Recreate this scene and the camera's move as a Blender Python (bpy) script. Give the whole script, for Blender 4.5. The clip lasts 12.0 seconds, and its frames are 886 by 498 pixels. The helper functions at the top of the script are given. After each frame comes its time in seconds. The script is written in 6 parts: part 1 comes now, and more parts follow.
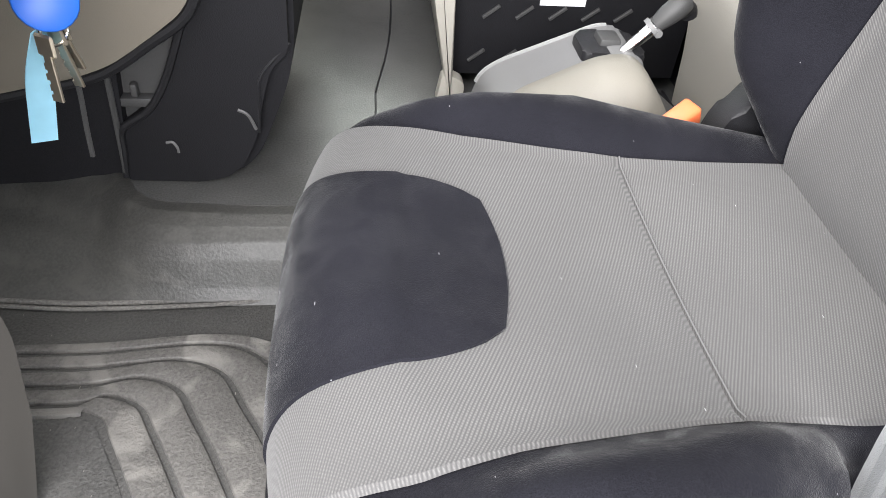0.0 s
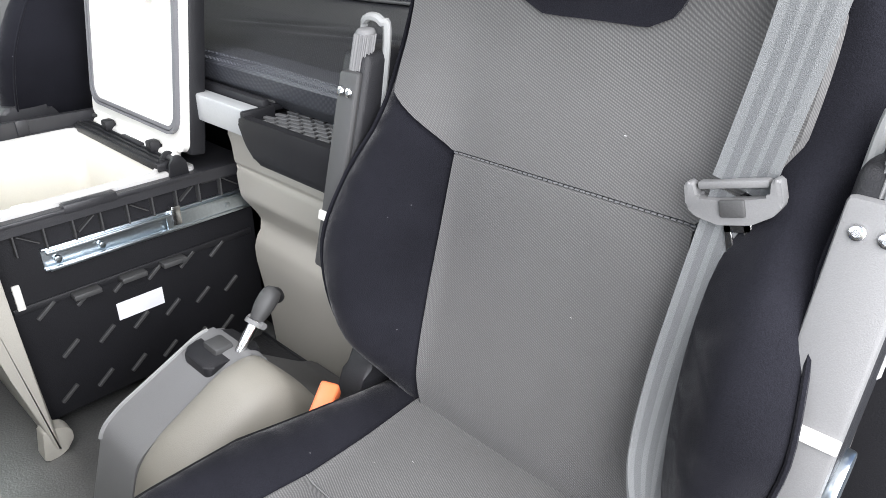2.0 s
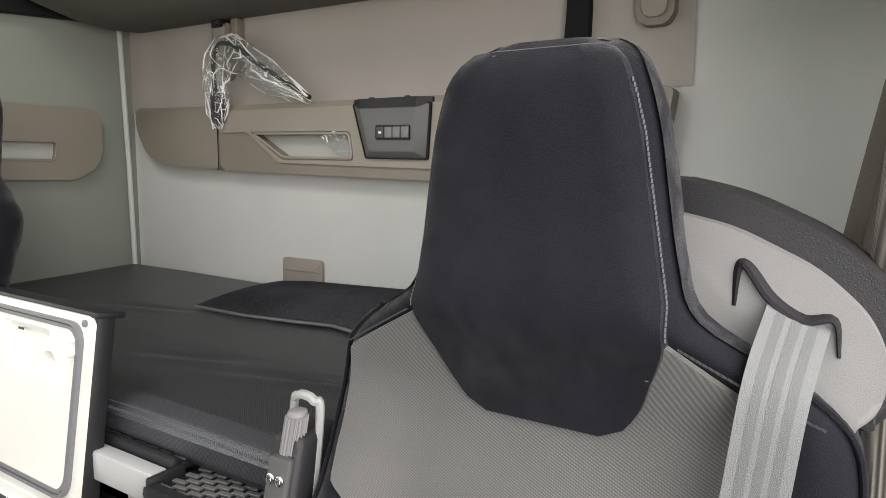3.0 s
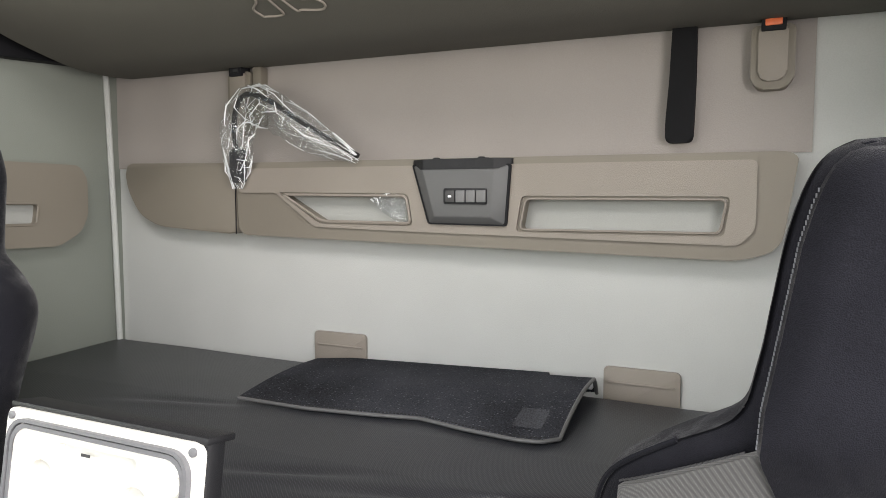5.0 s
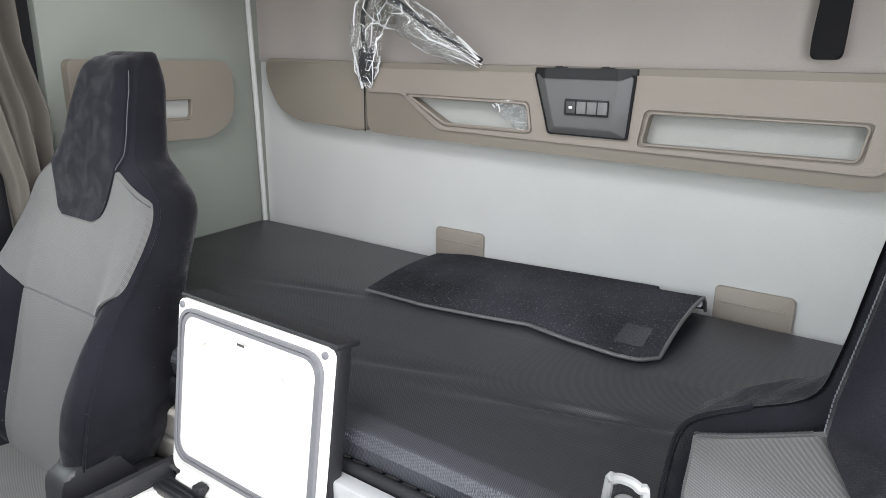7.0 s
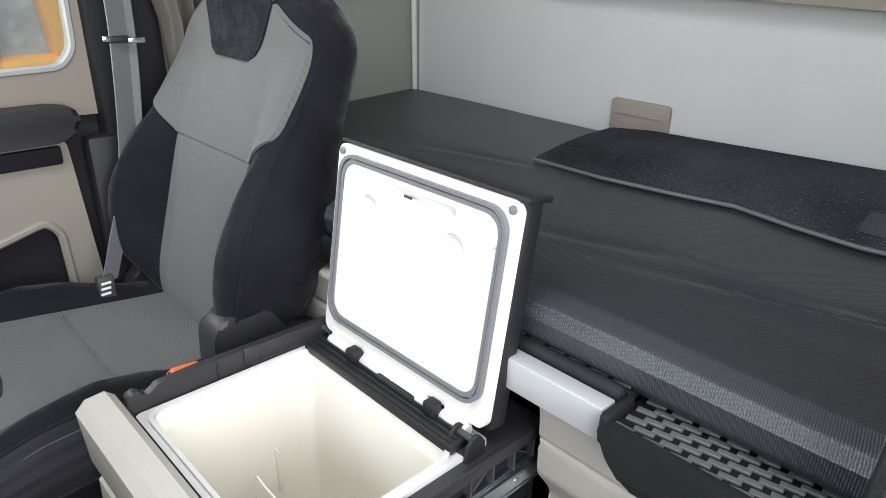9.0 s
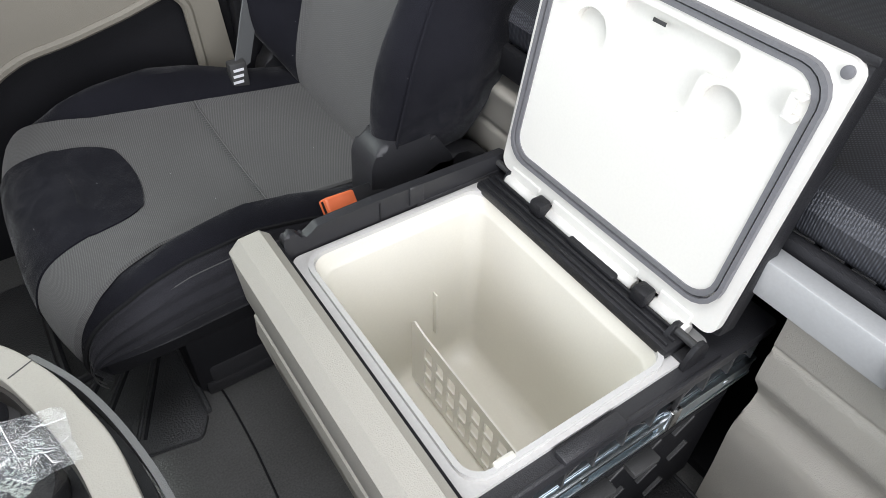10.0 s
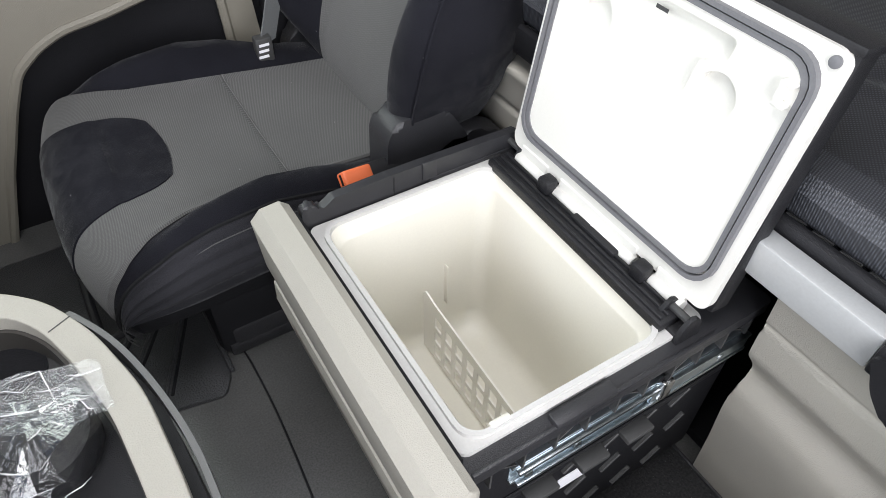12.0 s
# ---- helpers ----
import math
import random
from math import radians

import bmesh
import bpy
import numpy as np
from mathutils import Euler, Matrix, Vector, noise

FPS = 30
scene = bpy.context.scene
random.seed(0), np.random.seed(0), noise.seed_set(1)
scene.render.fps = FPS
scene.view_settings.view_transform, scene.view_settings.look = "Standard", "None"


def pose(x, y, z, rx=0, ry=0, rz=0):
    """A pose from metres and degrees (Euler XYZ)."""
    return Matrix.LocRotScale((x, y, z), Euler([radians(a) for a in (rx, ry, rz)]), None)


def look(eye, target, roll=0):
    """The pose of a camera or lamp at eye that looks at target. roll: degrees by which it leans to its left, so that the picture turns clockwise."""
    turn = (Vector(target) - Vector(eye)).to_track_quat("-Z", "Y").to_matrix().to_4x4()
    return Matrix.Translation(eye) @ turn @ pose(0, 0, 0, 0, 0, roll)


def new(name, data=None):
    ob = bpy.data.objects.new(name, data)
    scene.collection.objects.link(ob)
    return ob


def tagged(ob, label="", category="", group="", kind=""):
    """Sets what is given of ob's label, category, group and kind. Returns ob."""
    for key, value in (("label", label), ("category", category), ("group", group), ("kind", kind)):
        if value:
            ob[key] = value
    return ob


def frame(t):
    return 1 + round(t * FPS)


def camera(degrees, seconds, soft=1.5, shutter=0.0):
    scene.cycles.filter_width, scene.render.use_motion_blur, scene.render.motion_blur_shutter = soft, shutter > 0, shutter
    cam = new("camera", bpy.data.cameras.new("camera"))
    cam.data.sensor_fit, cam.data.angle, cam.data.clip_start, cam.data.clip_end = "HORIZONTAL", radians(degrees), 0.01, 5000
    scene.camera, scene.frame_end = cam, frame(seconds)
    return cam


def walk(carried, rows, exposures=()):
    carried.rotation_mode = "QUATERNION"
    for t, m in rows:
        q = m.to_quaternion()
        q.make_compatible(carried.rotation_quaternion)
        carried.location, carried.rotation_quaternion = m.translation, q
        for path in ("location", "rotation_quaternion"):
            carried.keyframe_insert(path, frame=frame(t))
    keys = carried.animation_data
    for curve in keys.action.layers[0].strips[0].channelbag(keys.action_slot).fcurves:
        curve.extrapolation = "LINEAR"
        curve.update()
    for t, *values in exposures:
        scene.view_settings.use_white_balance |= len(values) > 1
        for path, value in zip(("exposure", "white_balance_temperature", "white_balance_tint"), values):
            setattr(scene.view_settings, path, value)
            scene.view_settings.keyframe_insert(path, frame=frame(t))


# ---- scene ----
cam = camera(66.6, 12.0, soft=0.75)
PATH = [
    (0, (0.201, -1.193, 0.654), (0.413, 0.291, -0.67), 5.2),
    (0.5, (0.101, -1.258, 0.712), (0.33, 0.15, -0.69), 2.0),
    (1, (0.087, -1.221, 0.743), (0.723, 0.036, -0.677), 0.7),
    (1.5, (0.102, -1.149, 0.806), (1.122, 0.01, -0.465), 0.9),
    (2, (0.138, -1.101, 0.857), (1.466, 0.085, -0.055), 1.1),
    (2.5, (0.158, -1.054, 0.928), (1.693, 0.096, 0.364), 0.9),
    (3, (0.162, -1.009, 1.01), (1.83, 0.066, 0.759), 0.6),
    (3.5, (0.194, -0.91, 1.036), (1.874, 0.156, 0.831), 0.4),
    (3.7, (0.193, -0.857, 1.03), (1.873, 0.21, 0.825), 0.6),
    (5.3, (0.085, -0.6, 1.091), (1.907, 0.214, 0.953), 0.1),
    (5.5, (0.074, -0.606, 1.107), (1.887, 0.224, 0.948), 0.4),
    (6, (0.075, -0.615, 1.148), (1.757, 0.374, 0.712), 0.5),
    (6.5, (0.083, -0.653, 1.179), (1.665, 0.443, 0.635), 0.5),
    (8.5, (0.109, -0.618, 1.099), (1.642, 0.551, 0.567), 0.7),
    (9, (0.127, -0.484, 1.042), (1.397, 0.835, 0.239), 1.3),
    (9.5, (0.147, -0.336, 1.023), (1.115, 0.931, -0.184), 2.0),
    (10, (0.167, -0.208, 1.028), (1.0, 0.963, -0.364), 2.0),
    (10.5, (0.162, -0.194, 1.036), (0.938, 0.927, -0.427), 1.8),
    (11, (0.157, -0.197, 1.053), (0.904, 0.908, -0.437), 1.4),
    (11.5, (0.146, -0.206, 1.06), (0.881, 0.905, -0.431), 1.3),
    (12, (0.168, -0.245, 1.058), (0.907, 0.92, -0.39), 1.2),
]
walk(cam, [(t, look(eye, target, roll)) for t, eye, target, roll in PATH], exposures=((0, 0.6, 6600, 10), (0.6, 0.62, 6600, 10), (1.5, 0.36, 6350, 10), (2.5, 0.03, 6500, 10), (3, -0.12, 6950, 10), (3.5, 0.22, 7000, 10), (5.5, 0.25, 6600, 10), (6, 0.33, 6400, 10), (9, 0.08, 6350, 10), (9.6, -0.16, 6350, 10), (10.5, -0.2, 6350, 10), (12, -0.08, 6400, 10)))

# ---- daylight ----
world = bpy.data.worlds.new("sky")
scene.world = world
world.use_nodes = True
wn = world.node_tree.nodes
sky = wn.new("ShaderNodeTexSky")
sky.sky_type, sky.sun_disc = "NISHITA", False
sky.sun_elevation, sky.sun_rotation = radians(50), radians(250)
wn["Background"].inputs[1].default_value = 0.15
world.node_tree.links.new(sky.outputs[0], wn["Background"].inputs[0])
sun = new("sun", bpy.data.lights.new("sun", "SUN"))
sun.data.energy, sun.data.angle, sun.data.color = 1.2, radians(20), (1.0, 0.97, 0.93)
sun.matrix_world = look((0, 0, 8), (3.0, 4.5, 0))


def opening_light(name, eye, target, wide, high, watts):
    lamp = new(name, bpy.data.lights.new(name, "AREA"))
    lamp.data.shape, lamp.data.size, lamp.data.size_y, lamp.data.energy = "RECTANGLE", wide, high, watts
    lamp.data.color = (1.0, 0.98, 0.985)
    lamp.matrix_world = look(eye, target)
    return lamp


opening_light("door_opening_light", (0.05, -1.80, 1.05), (0.6, 0.0, 0.40), 1.7, 1.6, 69)
opening_light("windscreen_light", (-1.05, 0.1, 1.10), (0.1, 0.1, -0.1), 2.0, 0.8, 16)
# fill from above, through a roof hatch that is added, not seen
opening_light("unseen_hatch_fill", (0.15, 0.0, 2.03), (0.3, 0.0, 0.0), 0.62, 0.66, 16)
opening_light("passenger_window_light", (0.05, 1.2, 1.02), (0.4, 0.0, 0.7), 0.75, 0.45, 7).data.color = (0.93, 1.0, 0.90)


# ---- materials ----
def mat(name, col, rough=0.6, metal=0.0, bump=0.0, scale=60.0, var=0.12, spec=0.5, sheen=0.0, detail=4.0):
    m = bpy.data.materials.new(name)
    m.use_nodes = True
    nt = m.node_tree
    b = nt.nodes["Principled BSDF"]
    b.inputs["Roughness"].default_value = rough
    b.inputs["Metallic"].default_value = metal
    b.inputs["Specular IOR Level"].default_value = spec
    b.inputs["Sheen Weight"].default_value = sheen
    tc = nt.nodes.new("ShaderNodeTexCoord")
    n1 = nt.nodes.new("ShaderNodeTexNoise")
    n1.inputs["Scale"].default_value, n1.inputs["Detail"].default_value = scale, detail
    n2 = nt.nodes.new("ShaderNodeTexNoise")
    n2.inputs["Scale"].default_value, n2.inputs["Detail"].default_value = 5.0, 3.0
    nt.links.new(tc.outputs["Object"], n1.inputs["Vector"])
    nt.links.new(tc.outputs["Object"], n2.inputs["Vector"])
    add = nt.nodes.new("ShaderNodeMath")
    add.operation = "MULTIPLY_ADD"
    add.inputs[1].default_value, add.inputs[2].default_value = 0.5, 0.0
    nt.links.new(n1.outputs["Fac"], add.inputs[0])
    add2 = nt.nodes.new("ShaderNodeMath")
    add2.operation = "MULTIPLY_ADD"
    add2.inputs[1].default_value = 0.5
    nt.links.new(n2.outputs["Fac"], add2.inputs[0])
    nt.links.new(add.outputs[0], add2.inputs[2])
    ramp = nt.nodes.new("ShaderNodeValToRGB")
    lo, hi = [max(0.0, c * (1 - var)) for c in col], [min(1.0, c * (1 + var)) for c in col]
    ramp.color_ramp.elements[0].position, ramp.color_ramp.elements[1].position = 0.35, 0.65
    ramp.color_ramp.elements[0].color, ramp.color_ramp.elements[1].color = (*lo, 1), (*hi, 1)
    nt.links.new(add2.outputs[0], ramp.inputs[0])
    nt.links.new(ramp.outputs[0], b.inputs["Base Color"])
    if bump:
        bp = nt.nodes.new("ShaderNodeBump")
        bp.inputs["Strength"].default_value, bp.inputs["Distance"].default_value = bump, 0.002
        nt.links.new(n1.outputs["Fac"], bp.inputs["Height"])
        nt.links.new(bp.outputs[0], b.inputs["Normal"])
    return m


def weave(name, dark, light, scale=330.0, rough=0.9, bump=0.6, turn=(0.5, 0.45, 0.6), deep=0.0006, wobble=1.1, spec=0.25, sheen=0.15, cross=1.0):
    """Woven cloth: small diagonal rows of threads, fading into a mean tone with wear."""
    m = mat(name, light, rough, bump=0.0, scale=900, var=0.25, spec=spec, sheen=sheen)
    nt = m.node_tree
    b = nt.nodes["Principled BSDF"]
    tc = nt.nodes["Texture Coordinate"]
    mp = nt.nodes.new("ShaderNodeMapping")
    mp.inputs["Rotation"].default_value = turn
    nt.links.new(tc.outputs["Object"], mp.inputs["Vector"])
    w1 = nt.nodes.new("ShaderNodeTexWave")
    w1.inputs["Scale"].default_value, w1.inputs["Distortion"].default_value = scale / 3.14, wobble
    nt.links.new(mp.outputs[0], w1.inputs["Vector"])
    w2 = nt.nodes.new("ShaderNodeTexWave")
    w2.bands_direction = "Y"
    w2.inputs["Scale"].default_value, w2.inputs["Distortion"].default_value = scale / 3.14, wobble
    nt.links.new(mp.outputs[0], w2.inputs["Vector"])
    mul = nt.nodes.new("ShaderNodeMath")
    mul.operation = "MULTIPLY"
    nt.links.new(w1.outputs["Fac"], mul.inputs[0])
    soft2 = nt.nodes.new("ShaderNodeMath")
    soft2.operation = "MULTIPLY_ADD"
    soft2.inputs[1].default_value, soft2.inputs[2].default_value = cross, 1 - cross
    nt.links.new(w2.outputs["Fac"], soft2.inputs[0])
    nt.links.new(soft2.outputs[0], mul.inputs[1])
    mix = nt.nodes.new("ShaderNodeMix")
    mix.data_type = "RGBA"
    mix.inputs[6].default_value = (*dark, 1)
    nt.links.new(mul.outputs[0], mix.inputs[0])
    nt.links.new(nt.nodes["Color Ramp"].outputs[0], mix.inputs[7])
    nt.links.new(mix.outputs[2], b.inputs["Base Color"])
    bp = nt.nodes.new("ShaderNodeBump")
    bp.inputs["Strength"].default_value, bp.inputs["Distance"].default_value = bump, deep
    nt.links.new(mul.outputs[0], bp.inputs["Height"])
    nt.links.new(bp.outputs[0], b.inputs["Normal"])
    return m


def lint(m, amount, col=(0.5, 0.5, 0.5), scale=34.0):
    """Scattered flecks of lint over a material's colour."""
    nt = m.node_tree
    b = nt.nodes["Principled BSDF"]
    old = b.inputs["Base Color"].links[0].from_socket
    tc = nt.nodes["Texture Coordinate"]
    mp = nt.nodes.new("ShaderNodeMapping")
    mp.inputs["Scale"].default_value, mp.inputs["Rotation"].default_value = (1.5, 0.35, 1.1), (0.4, 0.3, 0.5)
    nt.links.new(tc.outputs["Object"], mp.inputs["Vector"])
    v = nt.nodes.new("ShaderNodeTexVoronoi")
    v.inputs["Scale"].default_value = scale
    nt.links.new(mp.outputs[0], v.inputs["Vector"])
    lt = nt.nodes.new("ShaderNodeMath")
    lt.operation = "LESS_THAN"
    lt.inputs[1].default_value = amount
    nt.links.new(v.outputs["Distance"], lt.inputs[0])
    mix = nt.nodes.new("ShaderNodeMix")
    mix.data_type = "RGBA"
    mix.inputs[7].default_value = (*col, 1)
    nt.links.new(lt.outputs[0], mix.inputs[0])
    nt.links.new(old, mix.inputs[6])
    nt.links.new(mix.outputs[2], b.inputs["Base Color"])
    return m


def velour(name, col, fleck):
    """Short pile: fine grain, patches brushed lighter and darker, and lint."""
    m = mat(name, col, 0.95, bump=0.45, scale=850, var=0.45, spec=0.06, sheen=0.16)
    nt = m.node_tree
    b = nt.nodes["Principled BSDF"]
    b.inputs["Sheen Roughness"].default_value = 0.35
    tc = nt.nodes["Texture Coordinate"]
    n = nt.nodes.new("ShaderNodeTexNoise")
    n.inputs["Scale"].default_value, n.inputs["Detail"].default_value, n.inputs["Distortion"].default_value = 24.0, 5.0, 0.8
    nt.links.new(tc.outputs["Object"], n.inputs["Vector"])
    rg = nt.nodes.new("ShaderNodeMapRange")
    rg.inputs["From Min"].default_value, rg.inputs["From Max"].default_value = 0.40, 0.68
    rg.inputs["To Min"].default_value, rg.inputs["To Max"].default_value = 0.08, 0.25
    nt.links.new(n.outputs["Fac"], rg.inputs["Value"])
    nt.links.new(rg.outputs[0], b.inputs["Sheen Weight"])
    return lint(m, 0.026, fleck)


CLOTH = lint(weave("grey_woven_cloth", (0.074, 0.073, 0.073), (0.140, 0.138, 0.135), 460, bump=0.42, wobble=0.4, cross=0.45), 0.02, (0.4, 0.4, 0.4))
VELOUR = velour("black_velour", (0.0122, 0.0123, 0.0160), (0.23, 0.23, 0.24))
LIGHT_THREAD = mat("light_grey_thread", (0.17, 0.17, 0.175), 0.8, bump=0.3, scale=800)
SIDE_VELOUR = velour("dark_grey_velour", (0.034, 0.034, 0.039), (0.27, 0.27, 0.28))
PIPING = mat("black_piping", (0.014, 0.014, 0.015), 0.85, bump=0.2, scale=400, spec=0.1)
THREAD = mat("grey_thread", (0.03, 0.03, 0.032), 0.8, bump=0.3, scale=800)
BEIGE = mat("beige_plastic", (0.43, 0.41, 0.36), 0.5, bump=0.4, scale=700, var=0.05)
TAUPE = mat("light_taupe_plastic", (0.275, 0.243, 0.208), 0.5, bump=0.4, scale=700, var=0.05)
GREY_BROWN = mat("grey_brown_plastic", (0.054, 0.050, 0.045), 0.5, bump=0.12, scale=800, var=0.1)
BEIGE_DOOR = mat("sand_door_plastic", (0.24, 0.222, 0.183), 0.5, bump=0.3, scale=700, var=0.06)
BEIGE_DARK = mat("taupe_plastic", (0.205, 0.182, 0.148), 0.55, bump=0.15, scale=700, var=0.05)
WALL = mat("light_grey_lining", (0.510, 0.519, 0.500), 0.85, bump=0.25, scale=420, var=0.05)
# the wall lining under the upper bunk, its warm shade put in the colour
WALL_TOP_SHADE = mat("shaded_top_lining", (0.335, 0.305, 0.284), 0.85, bump=0.25, scale=420, var=0.05)
# light grey lining with the side wall's shade and green cast in its colour
WALL_SIDE_DIM = mat("dimmed_side_lining", (0.215, 0.230, 0.202), 0.85, bump=0.25, scale=420, var=0.05)
# pocket backs: the wall lining darkened by the shade in the recess
POCKET_SHADE = mat("shaded_pocket_lining", (0.36, 0.365, 0.345), 0.8, bump=0.2, scale=420, var=0.06)
LINING = mat("grey_bunk_lining", (0.115, 0.109, 0.092), 0.9, bump=0.3, scale=500, var=0.06)
BLACK = mat("black_plastic", (0.016, 0.016, 0.018), 0.45, bump=0.35, scale=700, var=0.3, spec=0.35)
BLACK_MATT = mat("matt_black_plastic", (0.010, 0.010, 0.012), 0.7, bump=0.35, scale=500, var=0.3, spec=0.25)
DARK = mat("dark_grey_plastic", (0.055, 0.055, 0.055), 0.5, bump=0.25, scale=800, var=0.12)
# dash plastic turned away from the door, shade put in its colour
DASH_SHADED = mat("shaded_dash_plastic", (0.030, 0.029, 0.028), 0.5, bump=0.15, scale=800, var=0.12)
HUMP = mat("grey_beige_plastic", (0.235, 0.222, 0.190), 0.5, bump=0.25, scale=700, var=0.06)
GREY = mat("grey_plastic", (0.17, 0.17, 0.17), 0.5, bump=0.2, scale=800, var=0.08)
LEVER_GREY = mat("mid_grey_plastic", (0.11, 0.11, 0.11), 0.45, bump=0.2, scale=800, var=0.08)
SILVER = mat("light_grey_plastic", (0.28, 0.285, 0.28), 0.45, bump=0.15, scale=900, var=0.06)
WHITE = mat("white_plastic", (0.80, 0.785, 0.735), 0.35, bump=0.05, scale=300, var=0.02)
IVORY = mat("ivory_liner", (0.76, 0.735, 0.655), 0.35, bump=0.05, scale=300, var=0.02)
LINER_RIM = mat("pale_grey_liner_rim", (0.60, 0.59, 0.57), 0.4, bump=0.1, scale=400, var=0.04)
LATTICE = mat("ivory_lattice", (0.82, 0.80, 0.745), 0.4, bump=0.05, scale=300, var=0.02)
FRAME_BLACK = mat("satin_black_plastic", (0.030, 0.030, 0.033), 0.36, bump=0.3, scale=700, var=0.25, spec=0.5)
GASKET = mat("grey_rubber_gasket", (0.17, 0.17, 0.18), 0.5, bump=0.1, scale=300, var=0.08)
RUBBER = mat("dark_rubber_mat", (0.038, 0.039, 0.041), 0.42, bump=1.0, scale=300, var=0.45)
FLOOR = mat("grey_floor_covering", (0.104, 0.104, 0.101), 0.24, bump=0.3, scale=300, var=0.25, spec=0.9)
RUBBER_WORN = lint(mat("worn_rubber_mat", (0.135, 0.130, 0.121), 0.7, bump=0.9, scale=260, var=0.5), 0.05, (0.3, 0.29, 0.27), 60)
RUBBER_MAT = lint(mat("dusty_rubber_mat", (0.064, 0.063, 0.060), 0.6, bump=0.9, scale=260, var=0.5), 0.05, (0.25, 0.24, 0.22), 60)


def scuffed(m, col, scale, lo=0.52, hi=0.60):
    """Dry, lighter scuffs with soft edges over a material's colour."""
    nt = m.node_tree
    b = nt.nodes["Principled BSDF"]
    old = b.inputs["Base Color"].links[0].from_socket
    n = nt.nodes.new("ShaderNodeTexNoise")
    n.inputs["Scale"].default_value, n.inputs["Detail"].default_value, n.inputs["Distortion"].default_value = scale, 6.0, 0.6
    nt.links.new(nt.nodes["Texture Coordinate"].outputs["Object"], n.inputs["Vector"])
    rg = nt.nodes.new("ShaderNodeMapRange")
    rg.inputs["From Min"].default_value, rg.inputs["From Max"].default_value = lo, hi
    nt.links.new(n.outputs["Fac"], rg.inputs["Value"])
    mix = nt.nodes.new("ShaderNodeMix")
    mix.data_type = "RGBA"
    mix.inputs[7].default_value = (*col, 1)
    nt.links.new(rg.outputs[0], mix.inputs[0])
    nt.links.new(old, mix.inputs[6])
    nt.links.new(mix.outputs[2], b.inputs["Base Color"])
    return m


MAT_BAND = scuffed(mat("scuffed_mat_band", (0.098, 0.094, 0.088), 0.6, bump=0.9, scale=260, var=0.4), (0.175, 0.168, 0.155), 13.0, 0.52, 0.62)
STEP_RUBBER = scuffed(mat("polished_step_rubber", (0.068, 0.067, 0.063), 0.41, bump=0.35, scale=230, var=0.3), (0.092, 0.090, 0.084), 22.0, 0.54, 0.70)
STEEL = mat("zinc_steel", (0.60, 0.66, 0.70), 0.28, metal=1.0, bump=0.05, scale=200, var=0.1)
CHROME = mat("bright_steel", (0.75, 0.75, 0.75), 0.2, metal=1.0, var=0.03)
ALU = mat("pale_aluminium", (0.55, 0.56, 0.56), 0.4, metal=0.35, bump=0.05, scale=300, var=0.04)
ORANGE_RED = mat("red_orange_plastic", (0.85, 0.19, 0.07), 0.4, var=0.05)
BELT = mat("grey_belt_webbing", (0.124, 0.130, 0.132), 0.5, bump=0.5, scale=1200, var=0.12, sheen=0.2)
BELT_STRIPE = mat("dark_belt_stripe", (0.088, 0.093, 0.096), 0.5, bump=0.5, scale=1200, var=0.12, sheen=0.2)
MATTRESS = weave("black_mattress_cover", (0.0105, 0.0111, 0.0138), (0.055, 0.059, 0.072), 310, rough=0.36, bump=0.40, turn=(0.1, 0.12, 0.785), deep=0.0009, spec=1.0, sheen=0.0)
# mattress mesh again, lightened for the highlight on its front bulge
MESH_FRONT_LIT = weave("lit_mesh_front", (0.022, 0.023, 0.027), (0.088, 0.093, 0.108), 330, rough=0.42, bump=0.45, turn=(0, 0, 1.35), deep=0.0010, wobble=0.6, spec=0.7, sheen=0.0, cross=0.6)
HEEL = mat("pressed_felt", (0.06, 0.062, 0.07), 0.9, bump=0.9, scale=330, var=0.5, spec=0.2)
# headrest stitches, and the painted glints on the mattress mesh
THREAD_AND_GLINT = mat("grey_thread_and_glint", (0.115, 0.12, 0.132), 0.5, bump=0.2, scale=900, var=0.15)
CARPET = lint(mat("black_needle_felt", (0.068, 0.071, 0.083), 0.95, bump=1.0, scale=330, var=0.6, spec=0.2), 0.14, (0.30, 0.31, 0.34), 190)
COARSE = lint(mat("coarse_black_carpet", (0.022, 0.022, 0.023), 0.9, bump=1.0, scale=260, var=0.8, spec=0.3), 0.10, (0.17, 0.17, 0.17), 260)
BLUE = mat("blue_plastic", (0.02, 0.16, 0.75), 0.35, var=0.05)
PALE_BLUE = mat("pale_blue_tag", (0.35, 0.68, 0.85), 0.4, var=0.05)
BRASS = mat("nickel_brass_key", (0.55, 0.48, 0.38), 0.35, metal=0.9, var=0.1)
PAPER = mat("white_label_paper", (0.85, 0.85, 0.88), 0.6, var=0.03)
INK = mat("dark_print", (0.05, 0.05, 0.05), 0.7)
CURTAIN = mat("taupe_curtain", (0.098, 0.088, 0.074), 0.9, bump=0.5, scale=600, var=0.15)
RIBBED = weave("ribbed_pillar_cloth", (0.060, 0.055, 0.050), (0.205, 0.188, 0.170), 330, turn=(0, 0, 0.78), cross=0.0, wobble=0.1, deep=0.0015)
ORANGE = mat("orange_machine_paint", (0.90, 0.40, 0.004), 0.45, var=0.08)
PALE_GLASS = mat("tinted_glass", (0.35, 0.42, 0.40), 0.2, var=0.3, scale=8)
GROUND = mat("grey_yard_ground", (0.22, 0.215, 0.2), 0.9, bump=0.5, scale=40, var=0.25)


